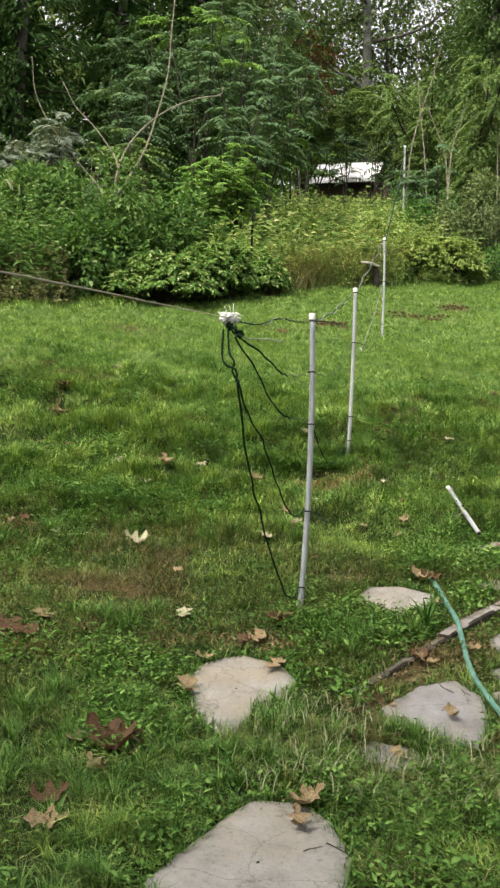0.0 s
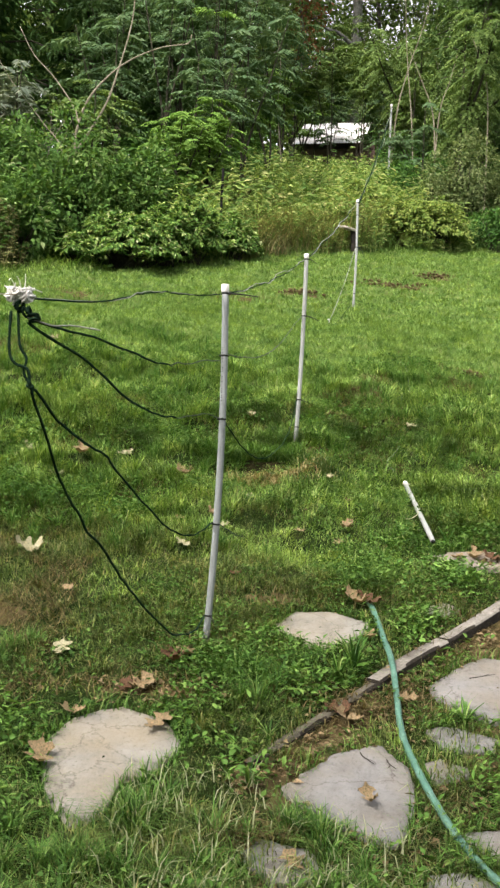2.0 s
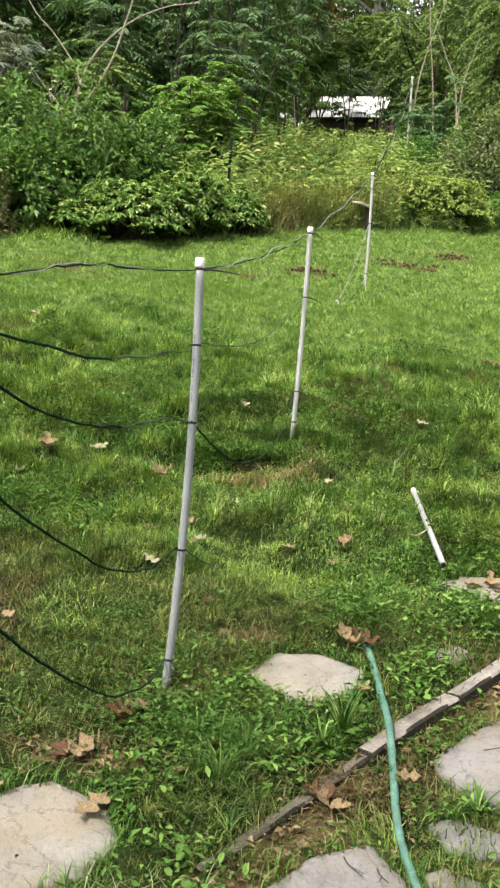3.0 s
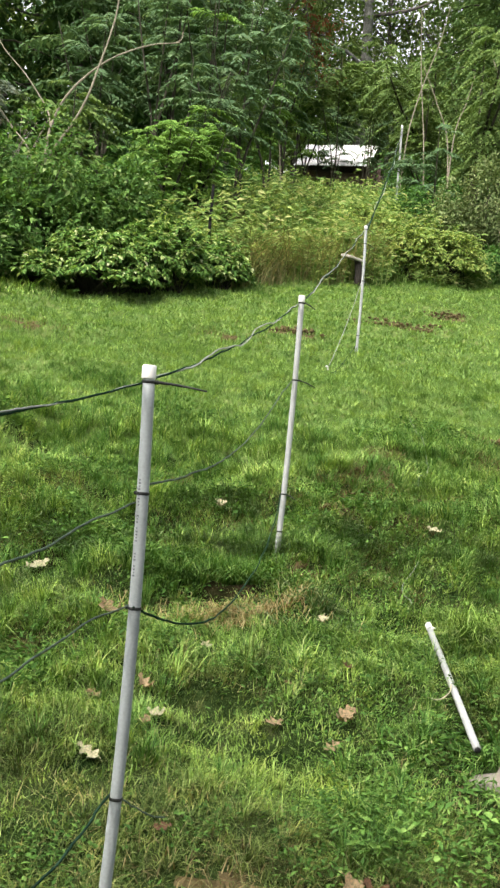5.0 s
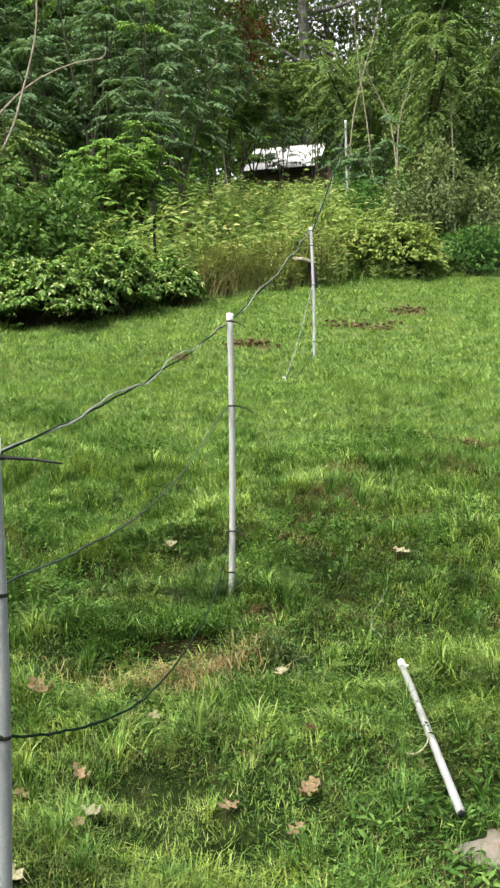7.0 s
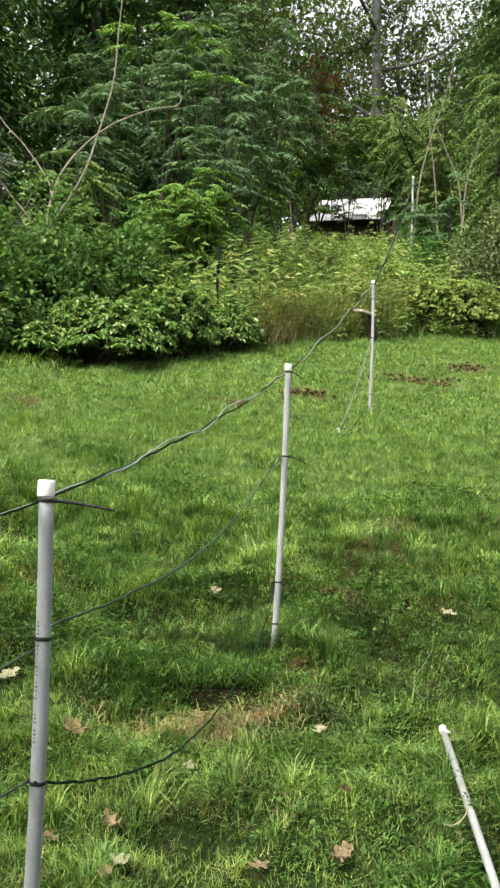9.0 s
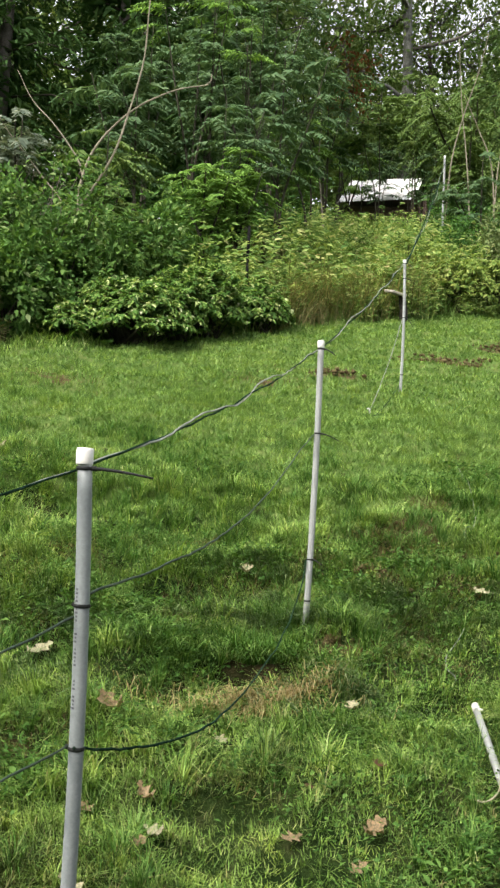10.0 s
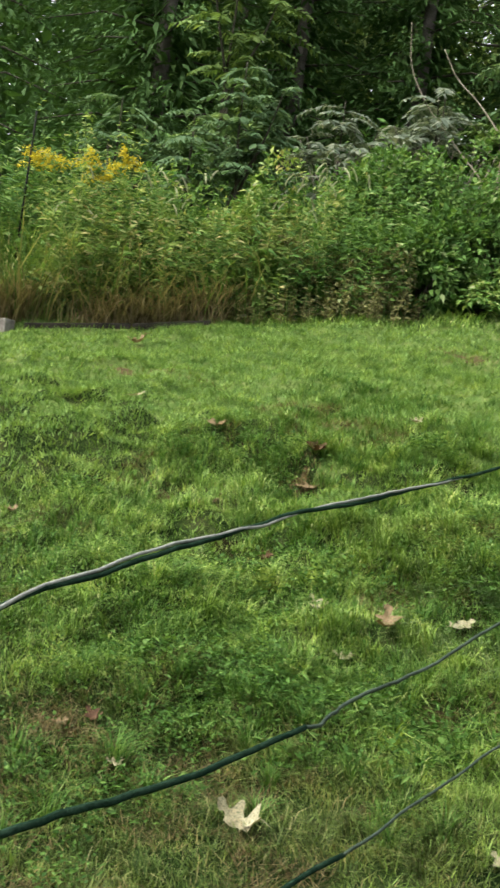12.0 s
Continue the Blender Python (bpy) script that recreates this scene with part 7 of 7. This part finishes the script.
# dug earth: crumbled clods on the bare places up the slope
clods_v, clods_f = [], []
eight = np.array([(0, 2, 4), (2, 1, 4), (1, 3, 4), (3, 0, 4), (2, 0, 5), (1, 2, 5), (3, 1, 5), (0, 3, 5)])
for cx, cy, ax, ay, n_clod in [(1.2, 13.85, 0.36, 0.17, 170), (1.75, 14.8, 0.2, 0.12, 60), (-0.05, 12.5, 0.2, 0.08, 60), (0.62, 8.43, 0.14, 0.06, 60), (0.42, 7.93, 0.13, 0.06, 60), (0.88, 8.25, 0.14, 0.06, 60), (1.62, 10.0, 0.12, 0.06, 40), (0.28, 7.2, 0.12, 0.05, 50), (1.15, 5.85, 0.12, 0.07, 40)]:
    for _ in range(n_clod):
        x, y, r = g.normal(cx, ax * 0.6), g.normal(cy, ay * 0.6), (0.008 + 0.022 * g.random() ** 2) * (1 if cy > 9.5 else 0.6)
        o = np.array([(1, 0, 0), (-1, 0, 0), (0, 1, 0), (0, -1, 0), (0, 0, 0.8), (0, 0, -0.8)]) * r * g.uniform(0.6, 1.4, (6, 3))
        clods_f.append(eight + 6 * len(clods_v))
        clods_v.append(o + (x, y, float(ground_z(x, y)) + r * 0.6 + (0.015 if cy > 10 else 0.004)))
stuff("earth_clods", np.vstack(clods_v), np.vstack(clods_f), M_DIRT, "crumbled brown earth on dug spots of lawn", "earth")

# straw below the hollow, and pale grass heads by the stones
sx, sy = g.normal(0.0, 0.19, 1300), g.normal(6.78, 0.07, 1300)
stuff("straw", *blades(sx, sy, ground_z(sx, sy) + 0.03, g.uniform(0.03, 0.08, 1300), g.uniform(0.002, 0.0045, 1300), np.full(1300, 1.3), g.uniform(0, 6.28, 1300), 2), M_STRAW, "pale straw lying below a hollow in the turf", "grass")
sx, sy = g.uniform(-0.2, 0.62, 520), g.uniform(3.3, 3.95, 520)
ok = ~on_stone(sx, sy, 1.05)
sx, sy = sx[ok], sy[ok]
stuff("grass_head", *blades(sx, sy, ground_z(sx, sy) + 0.025, g.uniform(0.04, 0.085, len(sx)), g.uniform(0.0025, 0.005, len(sx)), g.uniform(0.5, 1.3, len(sx)), g.uniform(0, 6.28, len(sx)), 2), M_SEED, "pale seeding grass heads between the stones", "grass")

# crumbled leaf litter along the edging and round the stones
n = 700
q = g.uniform(-0.1, 2.0, n)
lx, ly = EDGE_A[0] + EDGE_DIR[0] * q + g.normal(0.03, 0.06, n), EDGE_A[1] + EDGE_DIR[1] * q - np.abs(g.normal(0.0, 0.09, n))
rx, ry = g.normal(-0.2, 0.16, 220), g.normal(4.48, 0.05, 220)
wx, wy = g.uniform(0.1, 1.4, 1500), g.uniform(3.5, 5.3, 1500)
ok = beside_edge(wx, wy)[0] > 0
wx, wy = wx[ok], wy[ok]
lx, ly = np.concatenate([lx, rx, wx]), np.concatenate([ly, ry, wy])
ok = ~on_stone(lx, ly, 0.9)
lx, ly = lx[ok], ly[ok]
a = g.uniform(0, 6.28, len(lx))
L = 0.008 + 0.032 * g.random(len(lx)) ** 2.2
stuff("leaf_litter", *leaves(np.stack([lx, ly, ground_z(lx, ly) + g.uniform(0.004, 0.016, len(lx))], -1), np.stack([np.cos(a), np.sin(a), g.uniform(-0.1, 0.3, len(a))], -1), np.array([0, 0, 1.0]) + g.standard_normal((len(a), 3)) * 0.4, L, L * g.uniform(0.3, 0.8, len(a))), M_OAK, "crumbled dry leaves along the edging", "litter")

# broad-leaved weeds among the stones and in the lawn
def broad_weeds(centres, per, spread, size, label, seed):
    g = np.random.default_rng(seed)
    c = np.repeat(np.asarray(centres, float), per, 0)
    x, y = c[:, 0] + g.normal(0, spread, len(c)), c[:, 1] + g.normal(0, spread, len(c))
    s_, along_ = beside_edge(x, y)
    keep = ~on_stone(x, y, 1.0) & ~((np.abs(s_) < 0.03) & (along_ > 0.5))
    x, y = x[keep], y[keep]
    p = np.stack([x, y, ground_z(x, y) + g.uniform(0.01, 0.045 + 1.6 * size, len(x)) * kept_low(x, y)], -1)
    a = g.uniform(0, 6.28, len(x))
    L = size * g.uniform(0.6, 1.5, len(x))
    axis = np.stack([np.cos(a), np.sin(a), g.uniform(-0.1, 0.9, len(x))], -1)
    up = np.array([0, 0, 1.0]) + g.standard_normal((len(x), 3)) * 0.35
    k = g.random(len(x)) < 0.3
    return joined([round_leaves(p[k], axis[k], up[k], L[k] * 0.75, L[k] * g.uniform(0.45, 0.7, int(k.sum()))), leaves(p[~k], axis[~k], up[~k], L[~k] * 1.25, L[~k] * g.uniform(0.3, 0.5, int((~k).sum())))])


g = np.random.default_rng(840)
spots = [(x, y) for x, y in zip(g.uniform(-1.3, 1.3, 620), g.uniform(2.5, 4.9, 620)) if field(x * 1.6, y * 1.6, 31) > 0.42 and y < (4.9 if -0.15 < x < 0.5 else 4.35)]
spots += [(0.55, 5.45), (0.62, 5.6), (0.48, 5.5), (0.9, 5.6), (1.0, 5.7), (0.75, 5.45), (0.95, 5.5), (0.7, 5.05), (0.8, 5.15), (0.4, 4.6), (0.5, 4.7), (0.3, 4.5), (-0.1, 4.3)] * 3
stuff("broad_weeds", *broad_weeds(spots[::2], 60, 0.055, 0.022, "", 841), M_WEED, "small broad-leaved weeds between the stones", "weeds")
stuff("broad_weeds", *broad_weeds(spots[1::2], 60, 0.055, 0.019, "", 845), M_CLOVER, "dark clover and weeds between the stones", "weeds")
spots = [(x, y) for x, y in zip(g.uniform(-3.0, 2.0, 3400), g.uniform(4.4, 8.4, 3400)) if field(x * 1.2, y * 1.2, 33) > 0.46 and bare(np.array([x]), np.array([y]))[0] < 0.3]
stuff("broad_weeds", *broad_weeds(spots, 24, 0.045, 0.016, "", 842), M_CLOVER, "clover and weeds scattered through the lawn", "weeds")
# grass leaning over the stones' rims
rim = np.vstack([r for r, _, _, _ in FLAGS])
rim = rim[field(rim[:, 0] * 7, rim[:, 1] * 7, 61) > 0.3]
rx, ry = np.repeat(rim[:, 0], 13) + g.normal(0, 0.022, len(rim) * 13), np.repeat(rim[:, 1], 13) + g.normal(0, 0.022, len(rim) * 13)
ok = ~on_stone(rx, ry, 0.93)
rx, ry = rx[ok], ry[ok]
stuff("rim_grass", *blades(rx, ry, ground_z(rx, ry) - 0.004, g.uniform(0.025, 0.085, len(rx)), g.uniform(0.002, 0.0042, len(rx)), g.uniform(0.3, 1.4, len(rx)), g.uniform(0, 6.28, len(rx)), 2), M_TUFT, "grass leaning over the rims of the stones", "grass")
stuff("broad_weeds", *broad_weeds(rim[field(rim[:, 0] * 5, rim[:, 1] * 5, 62) > 0.5], 9, 0.03, 0.02, "", 846), M_WEED, "small weeds crowding the rims of the stones", "weeds")

spots = [(g.normal(-1.0, 0.28), g.normal(6.2, 0.16)) for _ in range(46)] + [(g.normal(-1.5, 0.25), g.normal(7.0, 0.12)) for _ in range(20)] + [(g.normal(1.0, 0.2), g.normal(6.15, 0.12)) for _ in range(26)]
for cx, cy in [(-2.35, 8.22), (-1.49, 8.67), (-1.57, 6.17), (-0.82, 6.19), (-2.92, 7.26), (0.47, 8.05), (0.5, 7.72), (-0.16, 7.95), (0.76, 9.39), (-0.58, 7.33), (-0.82, 7.14), (1.08, 9.78), (-0.28, 7.1), (-0.54, 9.41)]:
    spots += [(g.normal(cx, 0.13), g.normal(cy, 0.06)) for _ in range(9)]
stuff("broad_weeds", *broad_weeds(spots, 46, 0.06, 0.024, "", 843), M_CLOVER, "dark leafy weeds in clumps on the lawn", "weeds")

spots = [(g.normal(0.76, 0.05), g.normal(5.0, 0.06)) for _ in range(16)] + [(g.normal(0.1, 0.12), g.normal(4.05, 0.1)) for _ in range(12)] + [(g.normal(0.95, 0.08), g.normal(5.55, 0.08)) for _ in range(12)]
stuff("broad_weeds", *broad_weeds(spots, 16, 0.055, 0.026, "", 844), M_WEED, "broad-leaved weeds beside the edging", "weeds")

# weeds with long arching leaves, some over a whorl of broad ones
for n_r, (x, y, n, size, stand) in enumerate([(0.475, 4.66, 20, 0.15, 0.5), (0.42, 4.61, 14, 0.11, 0.7), (0.84, 4.43, 26, 0.085, 1.1), (0.78, 4.40, 16, 0.06, 1.2), (0.55, 5.42, 12, 0.09, 0.7), (0.16, 3.98, 12, 0.09, 0.9), (-0.14, 3.92, 12, 0.08, 0.8), (0.2, 4.22, 12, 0.08, 0.9), (0.98, 6.2, 14, 0.12, 0.6)]):
    g = np.random.default_rng(860 + n_r)
    z = float(ground_z(x, y)) + 0.002
    ob = root("weed_rosette", (x, y, z), "green weed with long narrow leaves by the stones", "weed", "weed rosettes")
    a = g.uniform(0, 6.28, n)
    ox, oy = x + np.cos(a) * 0.012 * g.random(n), y + np.sin(a) * 0.012 * g.random(n)
    put("blade_mass", *blades(ox, oy, np.full(n, z), size * g.uniform(0.55, 1.2, n), size * g.uniform(0.055, 0.10, n), np.clip(stand * g.uniform(0.4, 1.4, n), 0.1, 1.45), a + g.normal(0, 0.3, n), 4), M_TUFT, ob)["kind"] = "stuff"
    m = n // 2
    a = g.uniform(0, 6.28, m)
    L = size * g.uniform(0.3, 0.6, m)
    put("leaf_whorl", *round_leaves(np.stack([x + np.cos(a) * 0.01, y + np.sin(a) * 0.01, z + size * g.uniform(0.05, 0.35, m)], -1), np.stack([np.cos(a), np.sin(a), g.uniform(0.0, 0.7, m)], -1), np.tile([0, 0, 1.0], (m, 1)) + g.normal(0, 0.25, (m, 3)), L, L * 0.42), M_CLOVER, ob)

# broad pale leaves at the foot of the shrubs
for n_r, (x, y, n, size) in enumerate([(-2.32, 13.05, 4, 0.11), (-2.6, 12.95, 4, 0.07), (-1.75, 13.55, 4, 0.08)]):
    g = np.random.default_rng(880 + n_r)
    z = float(ground_z(x, y)) + 0.02
    ob = root("broad_leaf_plant", (x, y, z), "low plant with a few broad pale green leaves", "weed", "broad leaved plants")
    a = np.arange(n) * 2.4 + g.uniform(-0.3, 0.3, n)
    L = size * g.uniform(0.7, 1.2, n)
    put("foliage", *round_leaves(np.tile([x, y, z], (n, 1)), np.stack([np.cos(a), np.sin(a), g.uniform(0.2, 0.8, n)], -1), np.array([0, -0.6, 1.0]) + g.normal(0, 0.2, (n, 3)), L, L * 0.75), M_SHRUB, ob)
